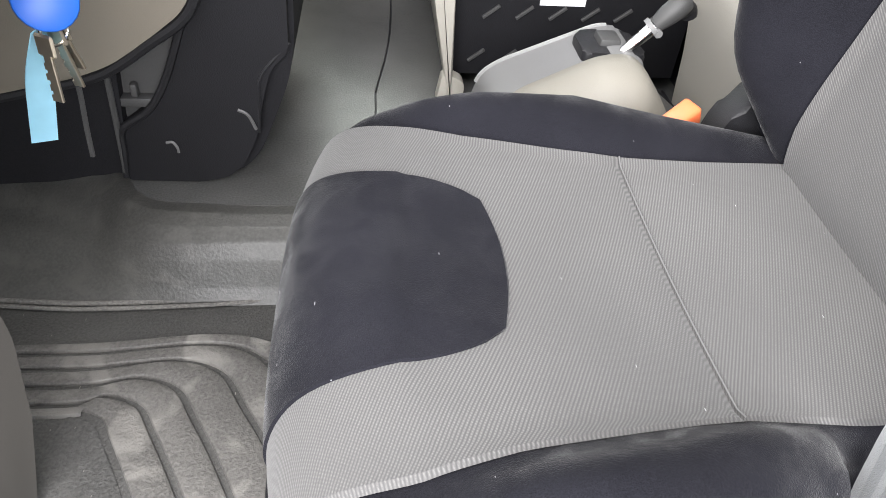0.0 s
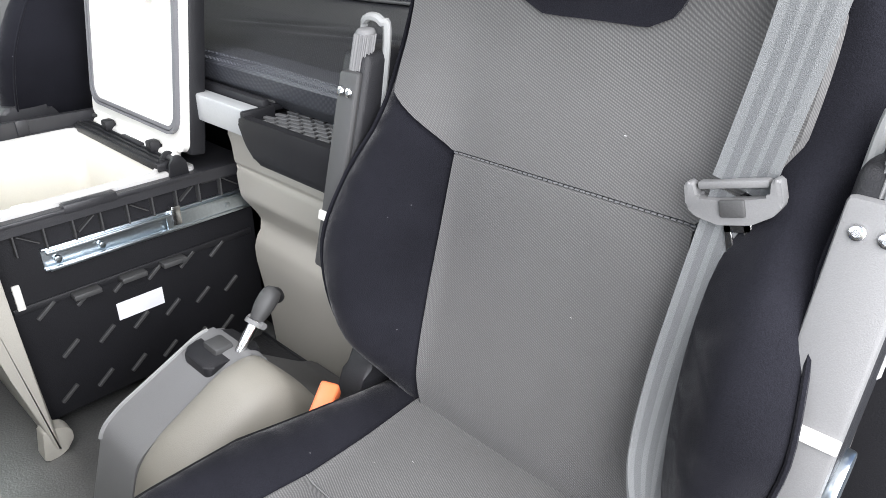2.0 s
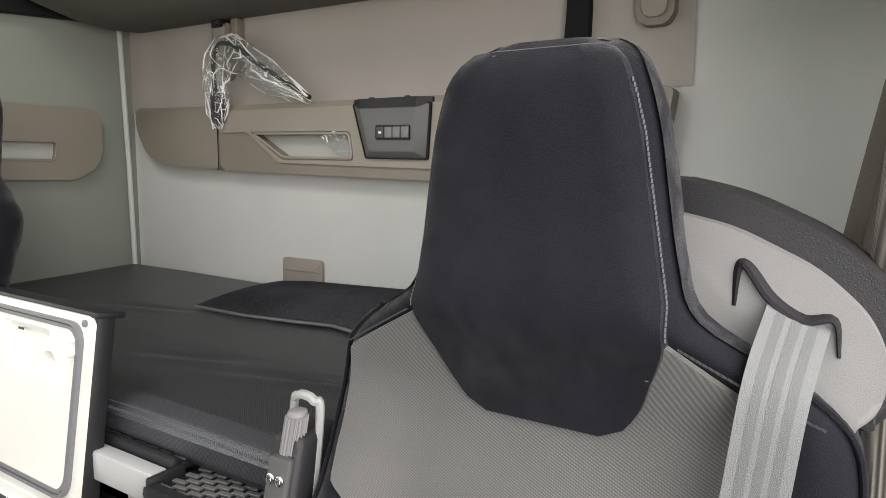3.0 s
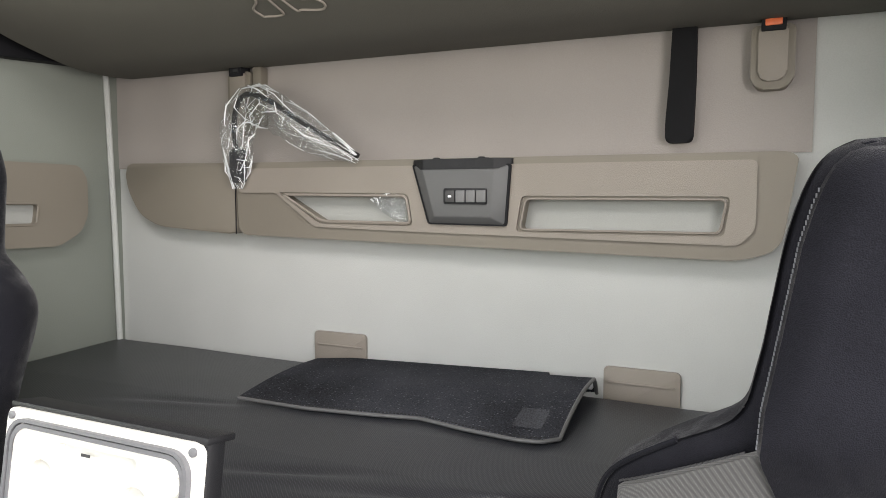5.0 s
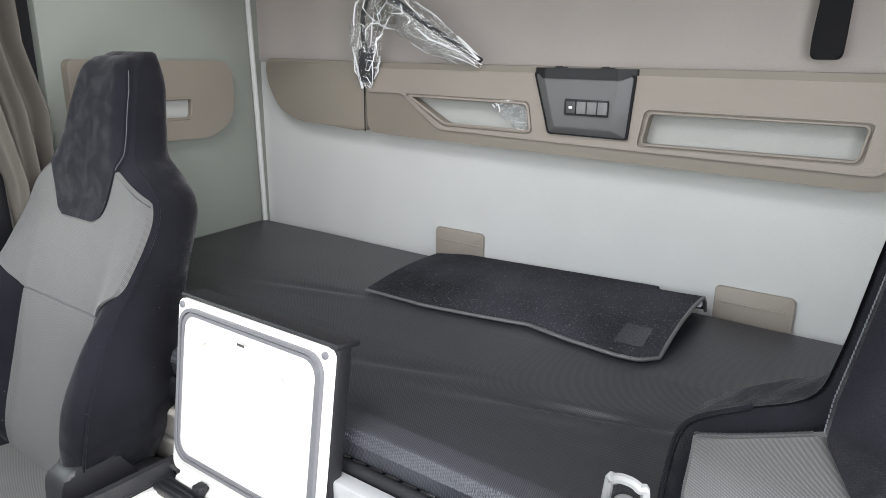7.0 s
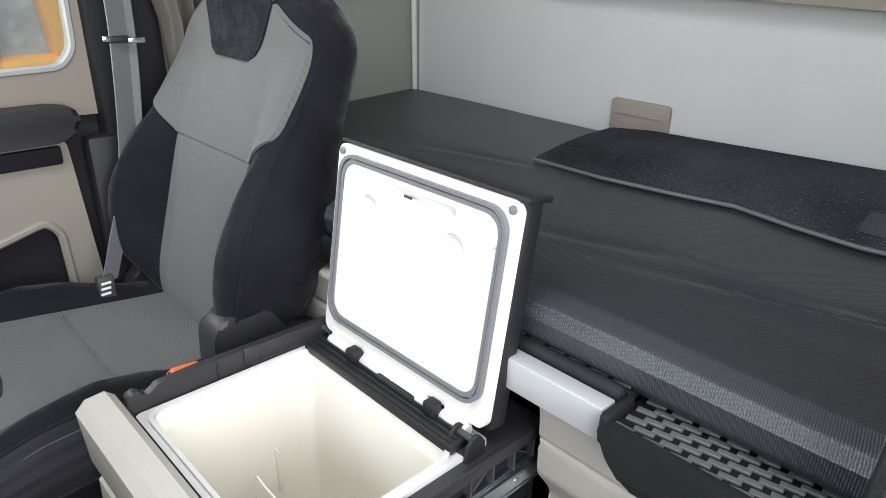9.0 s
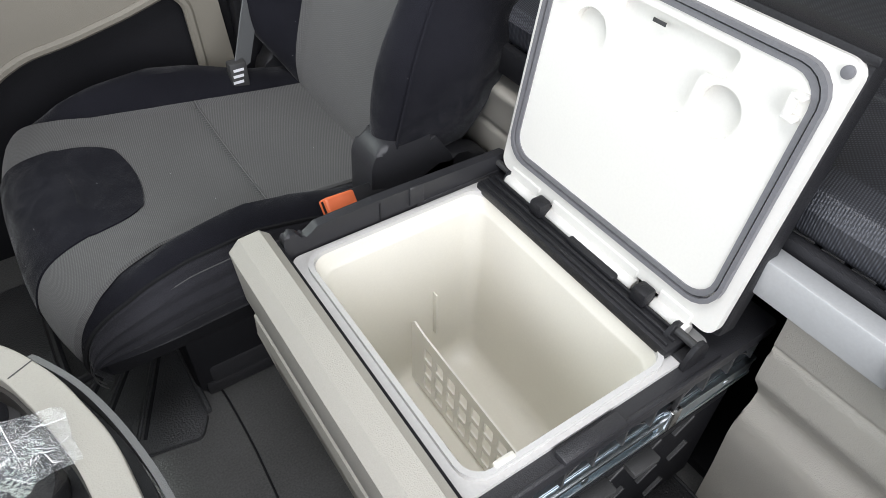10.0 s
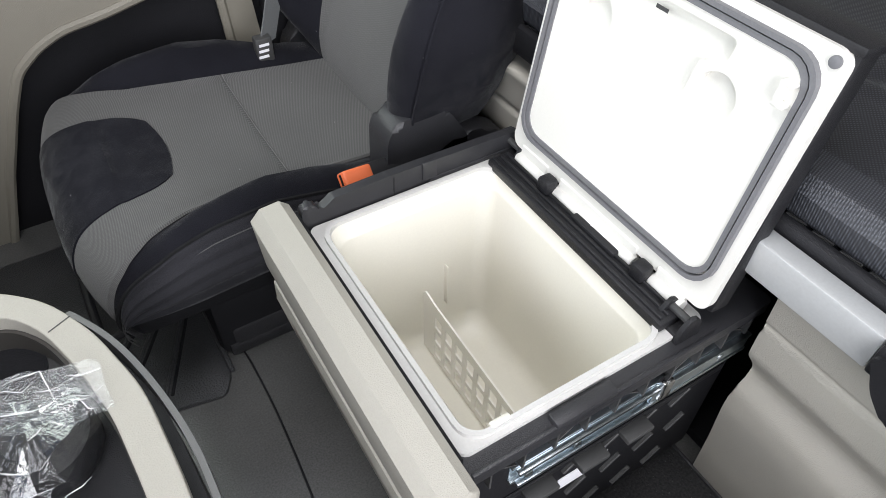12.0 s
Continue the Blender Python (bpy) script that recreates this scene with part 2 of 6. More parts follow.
def clear_film(gloss, haze, crisp=0.11, crease=0.5):
    """Thin clear film: mostly see-through, with a sharp gloss on its creases."""
    m = bpy.data.materials.new("clear_plastic_film")
    m.use_nodes = True
    nt = m.node_tree
    out = nt.nodes["Material Output"]
    tr = nt.nodes.new("ShaderNodeBsdfTransparent")
    tr.inputs["Color"].default_value = (0.96, 0.97, 0.97, 1)
    gl = nt.nodes.new("ShaderNodeBsdfGlossy")
    gl.inputs["Color"].default_value = (0.95, 0.96, 0.97, 1)
    gl.inputs["Roughness"].default_value = crisp
    n = nt.nodes.new("ShaderNodeTexNoise")
    n.inputs["Scale"].default_value = 32
    bp = nt.nodes.new("ShaderNodeBump")
    bp.inputs["Strength"].default_value, bp.inputs["Distance"].default_value = crease, 0.004
    nt.links.new(n.outputs["Fac"], bp.inputs["Height"])
    nt.links.new(bp.outputs[0], gl.inputs["Normal"])
    mix = nt.nodes.new("ShaderNodeMixShader")
    mix.inputs[0].default_value = gloss
    df = nt.nodes.new("ShaderNodeBsdfDiffuse")
    df.inputs["Color"].default_value = (0.9, 0.9, 0.9, 1)
    veil = nt.nodes.new("ShaderNodeMixShader")
    veil.inputs[0].default_value = haze
    nt.links.new(tr.outputs[0], mix.inputs[1])
    nt.links.new(gl.outputs[0], mix.inputs[2])
    nt.links.new(mix.outputs[0], veil.inputs[1])
    nt.links.new(df.outputs[0], veil.inputs[2])
    nt.links.new(veil.outputs[0], out.inputs[0])
    nt.nodes.remove(nt.nodes["Principled BSDF"])
    return m


FILM = clear_film(0.11, 0.004, 0.06, 0.22)
FILM_CREASED = clear_film(0.15, 0.022, 0.06, 0.9)
# white strand colour, painting the glints on the bags' folds
CREASE_GLINT = mat("film_edge_glint", (0.92, 0.93, 0.94), 0.15, var=0.02, spec=0.8)


def glass():
    m = bpy.data.materials.new("window_glass")
    m.use_nodes = True
    b = m.node_tree.nodes["Principled BSDF"]
    b.inputs["Base Color"].default_value = (0.95, 1, 0.97, 1)
    b.inputs["Roughness"].default_value, b.inputs["Alpha"].default_value = 0.03, 0.05
    return m


GLASS = glass()


# ---- mesh helpers ----
def finish(bm, smooth=True, angle=35):
    bmesh.ops.recalc_face_normals(bm, faces=bm.faces)
    if smooth:
        for f in bm.faces:
            f.smooth = True
        for e in bm.edges:
            if len(e.link_faces) == 2 and e.calc_face_angle(0) > radians(angle):
                e.smooth = False


def part(name, bm, material, parent=None, label="", smooth=True, angle=35):
    finish(bm, smooth, angle)
    me = bpy.data.meshes.new(name)
    bm.to_mesh(me)
    bm.free()
    me.materials.append(material)
    ob = new(name, me)
    if parent is not None:
        ob.parent = parent
    if label:
        tagged(ob, label)
    return ob


def thing(name, label, category, group="", kind="", m=None):
    ob = new(name)
    ob.empty_display_size = 0.05
    if m is not None:
        ob.matrix_basis = m
    return tagged(ob, label, category, group, kind)


def box(bm, x0, x1, y0, y1, z0, z1, bevel=0.0, seg=2, m=None):
    vs = [bm.verts.new((x, y, z)) for x in (x0, x1) for y in (y0, y1) for z in (z0, z1)]
    fs = [(0, 1, 3, 2), (4, 6, 7, 5), (0, 4, 5, 1), (2, 3, 7, 6), (0, 2, 6, 4), (1, 5, 7, 3)]
    faces = [bm.faces.new([vs[i] for i in f]) for f in fs]
    if m is not None:
        bmesh.ops.transform(bm, matrix=m, verts=vs)
    if bevel:
        es = list({e for f in faces for e in f.edges})
        bmesh.ops.bevel(bm, geom=es, offset=bevel, segments=seg, profile=0.5, affect="EDGES")
    return bm


def boxes(*rows, bevel=0.0, seg=2):
    bm = bmesh.new()
    for r in rows:
        box(bm, *r[:6], bevel=r[6] if len(r) > 6 else bevel, seg=seg)
    return bm


def grid(fn, us, vs, close_u=False, bm=None):
    """A sheet of quads over fn(u, v)."""
    bm = bm or bmesh.new()
    pts = [[bm.verts.new(fn(u, v)) for v in vs] for u in us]
    n = len(us)
    for a in range(n if close_u else n - 1):
        for b in range(len(vs) - 1):
            q = [pts[a][b], pts[(a + 1) % n][b], pts[(a + 1) % n][b + 1], pts[a][b + 1]]
            bm.faces.new(q)
    return bm


def span(a, b, n):
    return [a + (b - a) * i / n for i in range(n + 1)]


def curve_at(table, t):
    """Smooth value from rows of (t, value...)."""
    if t <= table[0][0]:
        return table[0][1:]
    for a, b in zip(table, table[1:]):
        if t <= b[0]:
            f = (t - a[0]) / (b[0] - a[0])
            f = f * f * (3 - 2 * f)
            return tuple(p + (q - p) * f for p, q in zip(a[1:], b[1:]))
    return table[-1][1:]


def smooth_at(table, t):
    """Smooth value through rows of (t, value), with no flat spots at the rows."""
    if t <= table[0][0]:
        return table[0][1]
    if t >= table[-1][0]:
        return table[-1][1]
    i = max(k for k in range(len(table) - 1) if table[k][0] <= t)
    (t0, a), (t1, b) = table[i], table[i + 1]

    def slope(k):
        lo, hi = table[max(0, k - 1)], table[min(len(table) - 1, k + 1)]
        return (hi[1] - lo[1]) / (hi[0] - lo[0])

    h, f = t1 - t0, (t - t0) / (t1 - t0)
    return a * (1 + 2 * f) * (1 - f) ** 2 + b * f * f * (3 - 2 * f) + h * (slope(i) * f * (1 - f) ** 2 - slope(i + 1) * f * f * (1 - f))


def lin_at(table, t):
    if t <= table[0][0]:
        return table[0][1]
    for a, b in zip(table, table[1:]):
        if t <= b[0]:
            return a[1] + (b[1] - a[1]) * (t - a[0]) / (b[0] - a[0])
    return table[-1][1]


def spline(points, n=8):
    """Catmull-Rom points through the given ones."""
    pts = [Vector(p) for p in points]
    ext = [2 * pts[0] - pts[1], *pts, 2 * pts[-1] - pts[-2]]
    out = []
    for i in range(1, len(ext) - 2):
        p0, p1, p2, p3 = ext[i - 1 : i + 3]
        for k in range(n):
            t = k / n
            out.append(0.5 * (2 * p1 + (p2 - p0) * t + (2 * p0 - 5 * p1 + 4 * p2 - p3) * t * t + (3 * p1 - p0 - 3 * p2 + p3) * t**3))
    out.append(pts[-1])
    return out


def tube(points, r, seg=8, bm=None, closed=False, flat=1.0, cap=True, start=None):
    """A round (or flattened) bar along points."""
    bm = bm or bmesh.new()
    pts = [Vector(p) for p in points]
    n = len(pts)
    rings, side = [], Vector(start) if start else None
    for i, p in enumerate(pts):
        a = pts[(i - 1) % n] if closed or i else p
        b = pts[(i + 1) % n] if closed or i < n - 1 else p
        d = (b - a).normalized()
        if side is None:
            side = d.orthogonal().normalized()
        side = (side - d * side.dot(d)).normalized()
        up = d.cross(side)
        rad = r(i / max(1, n - 1)) if callable(r) else r
        rings.append([bm.verts.new(p + rad * (math.cos(k * math.tau / seg) * side + flat * math.sin(k * math.tau / seg) * up)) for k in range(seg)])
    for i in range(n if closed else n - 1):
        for k in range(seg):
            bm.faces.new([rings[i][k], rings[i][(k + 1) % seg], rings[(i + 1) % n][(k + 1) % seg], rings[(i + 1) % n][k]])
    if cap and not closed:
        bm.faces.new(rings[0][::-1])
        bm.faces.new(rings[-1])
    return bm


def ribbon(points, sides, wide, thick=0.0016, bm=None):
    """A flat band along points; sides gives the direction of its width at each."""
    bm = bm or bmesh.new()
    rings = []
    for i, p in enumerate(points):
        p = Vector(p)
        s = Vector(sides[i] if isinstance(sides, list) else sides).normalized()
        d = (Vector(points[min(i + 1, len(points) - 1)]) - Vector(points[max(i - 1, 0)])).normalized()
        nrm = d.cross(s).normalized()
        rings.append([bm.verts.new(p + a * s * wide / 2 + b * nrm * thick) for a, b in ((-1, -1), (-0.5, -1), (0, -1), (0.5, -1), (1, -1), (1, 1), (0.5, 1), (0, 1), (-0.5, 1), (-1, 1))])
    for a, b in zip(rings, rings[1:]):
        for k in range(10):
            bm.faces.new([a[k], a[(k + 1) % 10], b[(k + 1) % 10], b[k]])
    bm.faces.new(rings[0][::-1])
    bm.faces.new(rings[-1])
    return bm


def prism(outline, axis, a, b, bevel=0.0, seg=2, bm=None):
    """An outline drawn in a plane (axis x: y,z; y: x,z; z: x,y), pushed from a to b."""
    bm = bm or bmesh.new()

    def at(p, q, h):
        return {"x": (h, p, q), "y": (p, h, q), "z": (p, q, h)}[axis]

    lo = [bm.verts.new(at(p, q, a)) for p, q in outline]
    hi = [bm.verts.new(at(p, q, b)) for p, q in outline]
    n = len(outline)
    fs = [bm.faces.new(lo), bm.faces.new(hi)] + [bm.faces.new([lo[i], lo[(i + 1) % n], hi[(i + 1) % n], hi[i]]) for i in range(n)]
    if bevel:
        es = list({e for f in fs[:2] for e in f.edges})
        bmesh.ops.bevel(bm, geom=es, offset=bevel, segments=seg, profile=0.5, affect="EDGES")
    return bm


def rounded(p0, p1, q0, q1, r, n=5):
    """Corner points of a rectangle with round corners."""
    out = []
    for cx, cy, a in ((p1 - r, q0 + r, -90), (p1 - r, q1 - r, 0), (p0 + r, q1 - r, 90), (p0 + r, q0 + r, 180)):
        out += [(cx + r * math.cos(radians(a + 90 * k / n)), cy + r * math.sin(radians(a + 90 * k / n))) for k in range(n + 1)]
    return out


def ring(outer, inner, axis, a, b, bm=None):
    """A frame between two outlines of equal count."""
    bm = bm or bmesh.new()

    def at(p, q, h):
        return {"x": (h, p, q), "y": (p, h, q), "z": (p, q, h)}[axis]

    rows = [[bm.verts.new(at(*p, h)) for p in o] for o, h in ((outer, a), (inner, a), (inner, b), (outer, b))]
    n = len(outer)
    for r0, r1 in zip(rows, rows[1:] + rows[:1]):
        for i in range(n):
            bm.faces.new([r0[i], r0[(i + 1) % n], r1[(i + 1) % n], r1[i]])
    return bm


def disc(bm, centre, normal, r, h, seg=20, bevel=0.0):
    q = Vector(normal).to_track_quat("Z", "Y").to_matrix().to_4x4()
    got = bmesh.ops.create_cone(bm, cap_ends=True, segments=seg, radius1=r, radius2=r, depth=h, matrix=Matrix.Translation(centre) @ q)
    if bevel:
        es = [e for e in {e for v in got["verts"] for e in v.link_edges} if any(len(f.verts) > 4 for f in e.link_faces)]
        bmesh.ops.bevel(bm, geom=es, offset=bevel, segments=2, profile=0.5, affect="EDGES")
    return bm


def plate(outline, holes, axis, a, b, bm=None):
    """A flat board with holes, pushed from a to b."""
    bm = bm or bmesh.new()

    def at(p, q, h):
        return {"x": (h, p, q), "y": (p, h, q), "z": (p, q, h)}[axis]

    loops = []
    for h in (a, b):
        edges, rings = [], []
        for o in (outline, *holes):
            vs = [bm.verts.new(at(p, q, h)) for p, q in o]
            edges += [bm.edges.new((vs[i], vs[(i + 1) % len(vs)])) for i in range(len(vs))]
            rings.append(vs)
        bmesh.ops.triangle_fill(bm, use_beauty=True, use_dissolve=False, edges=edges)
        loops.append(rings)
    for lo, hi in zip(*loops):
        n = len(lo)
        for i in range(n):
            bm.faces.new([lo[i], lo[(i + 1) % n], hi[(i + 1) % n], hi[i]])
    return bm


def soft(points, r=0.01, n=4):
    """Round the corners of an outline."""
    out = []
    k = len(points)
    for i in range(k):
        p, a, b = (Vector(points[j % k]) for j in (i, i - 1, i + 1))
        ra = min(r, 0.45 * (a - p).length, 0.45 * (b - p).length)
        s, e = p + (a - p).normalized() * ra, p + (b - p).normalized() * ra
        for j in range(n + 1):
            t = j / n
            q = s * (1 - t) ** 2 + 2 * p * t * (1 - t) + e * t * t
            out.append((q.x, q.y))
    return out


# ---- cab shell ----
def structure(name, bm, material, label, category, angle=35):
    return tagged(part(name, bm, material, angle=angle), label, category, kind="structure")


structure("ground", boxes((-60, 60, -60, 60, -1.62, -1.5)), GROUND, "grey gravel yard around the parked truck", "ground")
def step_in(x):
    """How far the footwell widens towards the front."""
    return lin_at([(-1.0, 0.62), (-0.40, 0.42), (-0.30, 0.33), (-0.25, 0.25), (-0.21, 0.165), (-0.18, 0.075), (-0.16, 0.038), (-0.13, 0.014), (-0.08, 0.004), (-0.03, 0.0)], x)


edge = [(x, -0.358 + step_in(x)) for x in (1.6, -0.03, -0.08, -0.13, -0.16, -0.18, -0.21, -0.25, -0.30, -0.40, -1.0)]
structure("floor", prism([*edge, (-1.0, 1.2), (1.6, 1.2)], "z", -0.06, 0.0), FLOOR, "dark rubber floor covering in the middle of the cab", "floor")


def tunnel_edge(u, v):
    y, z = curve_at([(0, -0.352, 0.0), (0.2, -0.380, 0.001), (0.35, -0.404, -0.005), (0.5, -0.424, -0.019), (0.65, -0.438, -0.042), (0.85, -0.455, -0.08), (1, -0.47, -0.104)], u)
    return (v, y + step_in(v) * (1 - u) ** 1.3, z + 0.002 * noise.noise(Vector((v * 9, y * 30, 0))))


structure("floor_step", grid(tunnel_edge, span(0, 1, 28), [*span(-1.0, -0.45, 10), *span(-0.42, 0.0, 44), *span(0.05, 1.6, 24)]), STEP_RUBBER, "worn dusty rubber step down to the footwell", "floor")
structure("floor_footwell", boxes((-1.0, 1.6, -1.12, 0.1, -0.16, -0.11, 0.004)), RUBBER_MAT, "dark rubber footwell floor by the driver seat", "floor")
structure("door_sill", boxes((-0.6, 0.98, -1.16, -1.115, -0.30, -0.05, 0.01)), DARK, "dark plastic door sill of the open driver door", "sill")


def rear_wall(u, v):
    z = 0.0 + 2.0 * v
    y = -1.12 + 2.24 * u
    x = 1.5
    d = 1.12 - abs(y)
    if d < 0.07:
        x -= 0.05 * (1 - d / 0.07) ** 2
    for c, w in ((-0.80, 0.02), (-0.74, 0.02)):
        x += 0.004 * math.exp(-(((y - c) / w) ** 2))
    if z > 1.16:
        x -= 0.0035 * noise.noise(Vector((y * 7.0, z * 0.8, 3.0))) * min(1.0, (z - 1.16) / 0.1)
    return (x, y, z)


structure("wall_rear", grid(rear_wall, span(0, 1, 80), span(0, 1, 12)), WALL, "light grey lined rear wall of the cab", "wall")
# thin sheet over the same lining, carrying the warm shade below the bunk
structure("wall_rear_upper_shade", grid(lambda u, v: Vector(rear_wall(0.1875 + 0.7925 * u, 0.58 + 0.17 * v)) - Vector((0.004, 0, 0)), span(0, 1, 160), span(0, 1, 8)), WALL_TOP_SHADE, "rear wall lining above the trim panel, warm shade in its colour", "wall")
structure("wall_rear_outer", boxes((1.53, 1.58, -1.2, 1.2, -0.3, 2.1)), BLACK_MATT, "outer skin behind the rear wall lining", "wall")
structure("wall_right", boxes((0.86, 1.56, 1.06, 1.12, -0.05, 2.0, 0.004)), WALL_SIDE_DIM, "light grey side wall beside the bunk, dimness put in its colour", "wall")
structure("wall_left", boxes((0.92, 1.56, -1.12, -1.06, -0.3, 2.0, 0.004)), WALL, "light grey lined side wall behind the driver", "wall")
structure("wall_left_lower", boxes((0.80, 1.5, -1.056, -1.046, -0.11, 0.50, 0.003), (0.812, 0.830, -1.046, -0.622, -0.11, 0.498, 0.003)), COARSE, "dark carpet lining below the bunk behind the driver seat", "wall")
structure("pillar_lower", boxes((0.880, 0.9195, -1.135, -1.045, -0.2, 0.80, 0.012)), BLACK_MATT, "dark lower pillar trim behind the driver door", "pillar")
structure("trim", tube([(1.468, 1.045, 0.62), (1.465, 1.05, 1.0), (1.455, 1.055, 1.45)], 0.008, 8), WALL, "grey trim strip in the wall corner", "trim")
# unseen hatch cut into the ceiling so the added fill lamp has an opening
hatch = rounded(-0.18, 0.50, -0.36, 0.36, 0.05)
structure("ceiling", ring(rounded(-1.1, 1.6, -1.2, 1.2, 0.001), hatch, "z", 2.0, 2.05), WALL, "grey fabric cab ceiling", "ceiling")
hatch_pane = structure("window_unseen_hatch", prism(hatch, "z", 2.055, 2.061), GLASS, "clear pane of an unseen roof hatch, added for fill light", "roof hatch")
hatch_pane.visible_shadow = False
structure("underbody", boxes((-1.1, 1.56, -1.15, 1.15, -1.5, -0.31, 0.02)), BLACK_MATT, "plain dark underbody below the cab floor", "underbody")
structure("wall_front", boxes((-1.15, -1.1, -1.2, 1.2, -0.3, 0.72), (-1.15, -1.1, -1.2, 1.2, 1.6, 2.05)), DARK, "front wall of the cab below and above the windscreen", "wall")


# ---- seats ----
def cushion_line(s):
    """Fore-and-aft profile of the cushion: x, z."""
    f = max(0.0, min(1.0, s)) * (len(CUSHION_PROFILE) - 1)
    i = min(int(f), len(CUSHION_PROFILE) - 2)
    return CUSHION_PROFILE[i].lerp(CUSHION_PROFILE[i + 1], f - i)


CUSHION_PROFILE = spline([(-0.505, 0, -0.125), (-0.540, 0, -0.085), (-0.556, 0, -0.04), (-0.528, 0, 0.012), (-0.46, 0, 0.032), (-0.36, 0, 0.028), (-0.205, 0, 0.012), (-0.08, 0, 0.002), (0.05, 0, -0.008)], 10)


def s_of_x(x):
    """Where on the cushion's top the profile reaches x."""
    return min((abs(cushion_line(k / 160).x - x), k / 160) for k in range(55, 161))[1]


def inner_half(x):
    """Half width of the cloth middle of the cushion."""
    return lin_at([(-0.56, 0.252), (-0.52, 0.244), (-0.46, 0.216), (-0.38, 0.190), (-0.28, 0.177), (-0.2, 0.174), (-0.12, 0.172), (0.0, 0.166), (0.05, 0.164)], x)


HALF = 0.258
TUCK = [False]


def inner_side(x, y):
    """The driver's cushion has a straighter cloth middle with a shorter bolster on its door side."""
    if not TUCK[0]:
        return inner_half(x)
    if y < 0:
        return lin_at([(-0.56, 0.208), (-0.52, 0.214), (-0.46, 0.210), (-0.38, 0.191), (-0.28, 0.174), (-0.2, 0.162), (-0.1, 0.160), (0.0, 0.150)], x)
    return lin_at([(-0.56, 0.228), (-0.52, 0.222), (-0.46, 0.204), (-0.38, 0.188), (-0.28, 0.178), (-0.2, 0.175), (-0.1, 0.182), (0.0, 0.194), (0.05, 0.197)], x)


WIDE = [0.0]


def cushion(s, y, lift=0.0):
    p = cushion_line(s)
    hump = lin_at([(-0.55, 0.0), (-0.47, 0.012), (-0.36, 0.036), (-0.24, 0.046), (-0.12, 0.030), (0.0, 0.016)], p.x)
    if not TUCK[0]:
        hump = lin_at([(-0.55, 0.0), (-0.47, 0.012), (-0.36, 0.042), (-0.26, 0.060), (-0.18, 0.052), (-0.08, 0.022), (0.0, 0.012)], p.x)
    top = max(0.0, min(1.0, (p.z + 0.03) / 0.05)) if p.x < -0.45 else 1.0
    a = abs(y)
    inner = inner_side(p.x, y)
    t = max(0.0, min(1.0, (a - inner + 0.015) / 0.055))
    if TUCK[0] and y < 0:
        f = max(0.0, min(1.0, (p.x + 0.24) / 0.17))
        hump *= 1 - f * f * (3 - 2 * f)
    z = p.z + hump * t * t * (3 - 2 * t) * top
    x = p.x + 0.030 * (a / 0.25) ** 3 * max(0.0, min(1.0, (-0.36 - p.x) / 0.12))
    if TUCK[0] and y < 0 and p.x > -0.15 and a > 0.14:
        k = min(1.0, (a - 0.14) / 0.08)
        back = (p.x + 0.15) / 0.20
        x -= (0.135 * k * k * (3 - 2 * k) + 0.03 * max(0.0, (a - 0.20) / 0.06)) * back
        z -= 0.075 * k * back * back
    sag = -0.006 * math.cos(min(1.0, a / 0.16) * math.pi / 2) if p.x > -0.45 else 0.0
    if TUCK[0] and y < 0 and a > inner and p.x > -0.30:
        f = min(1.0, (p.x + 0.30) / 0.22)
        y = math.copysign(inner + (a - inner) * (1 - 0.5 * f * f * (3 - 2 * f)), y)
    over = max(0.0, a - HALF + 0.03)
    z -= 16.0 * over * over
    d = cushion_line(min(1, s + 0.01)) - cushion_line(max(0, s - 0.01))
    n = Vector((-d.z, 0, d.x)).normalized()
    return Vector((x, y, z + sag)) + n * lift


def puffed(fn, nu, nv, lift):
    """A sheet over the unit square, tucked in along its border."""

    def at(u, v):
        edge = min(u, 1 - u, v, 1 - v)
        return fn(u, v, lift if edge > 1e-6 else -0.003)

    us = [0, 0.01, *span(0.04, 0.96, nu), 0.99, 1]
    vs = [0, 0.01, *span(0.04, 0.96, nv), 0.99, 1]
    return grid(at, us, vs)


def back_mid(z):
    """x of the backrest's front along the middle."""
    return smooth_at([(-0.06, 0.015), (0.03, 0.0), (0.18, 0.026), (0.355, 0.050), (0.53, 0.092), (0.64, 0.074), (0.76, 0.058), (0.885, 0.056)], z)


def back_half(z):
    wide = WIDE[0] * smooth_at([(0.36, 0.0), (0.46, 1.0), (0.56, 1.0), (0.64, 0.1), (0.70, 0.0), (0.885, 0.0)], z)
    return wide + smooth_at([(-0.06, 0.185), (0.0, 0.215), (0.1, 0.270), (0.21, 0.296), (0.30, 0.284), (0.40, 0.256), (0.50, 0.250), (0.565, 0.238), (0.61, 0.195), (0.645, 0.145), (0.69, 0.129), (0.75, 0.119), (0.80, 0.111), (0.835, 0.102), (0.855, 0.094), (0.868, 0.086), (0.878, 0.075), (0.885, 0.060)], z)


def back_wing(z):
    return smooth_at([(-0.06, 0.0), (0.03, 0.04), (0.12, 0.090), (0.22, 0.105), (0.31, 0.082), (0.41, 0.036), (0.5, 0.010), (0.58, 0.0)], z)


def back_inner(z):
    return lin_at([(-0.06, 0.155), (0.05, 0.165), (0.18, 0.162), (0.355, 0.152)], z)


RECLINE = [0.0]


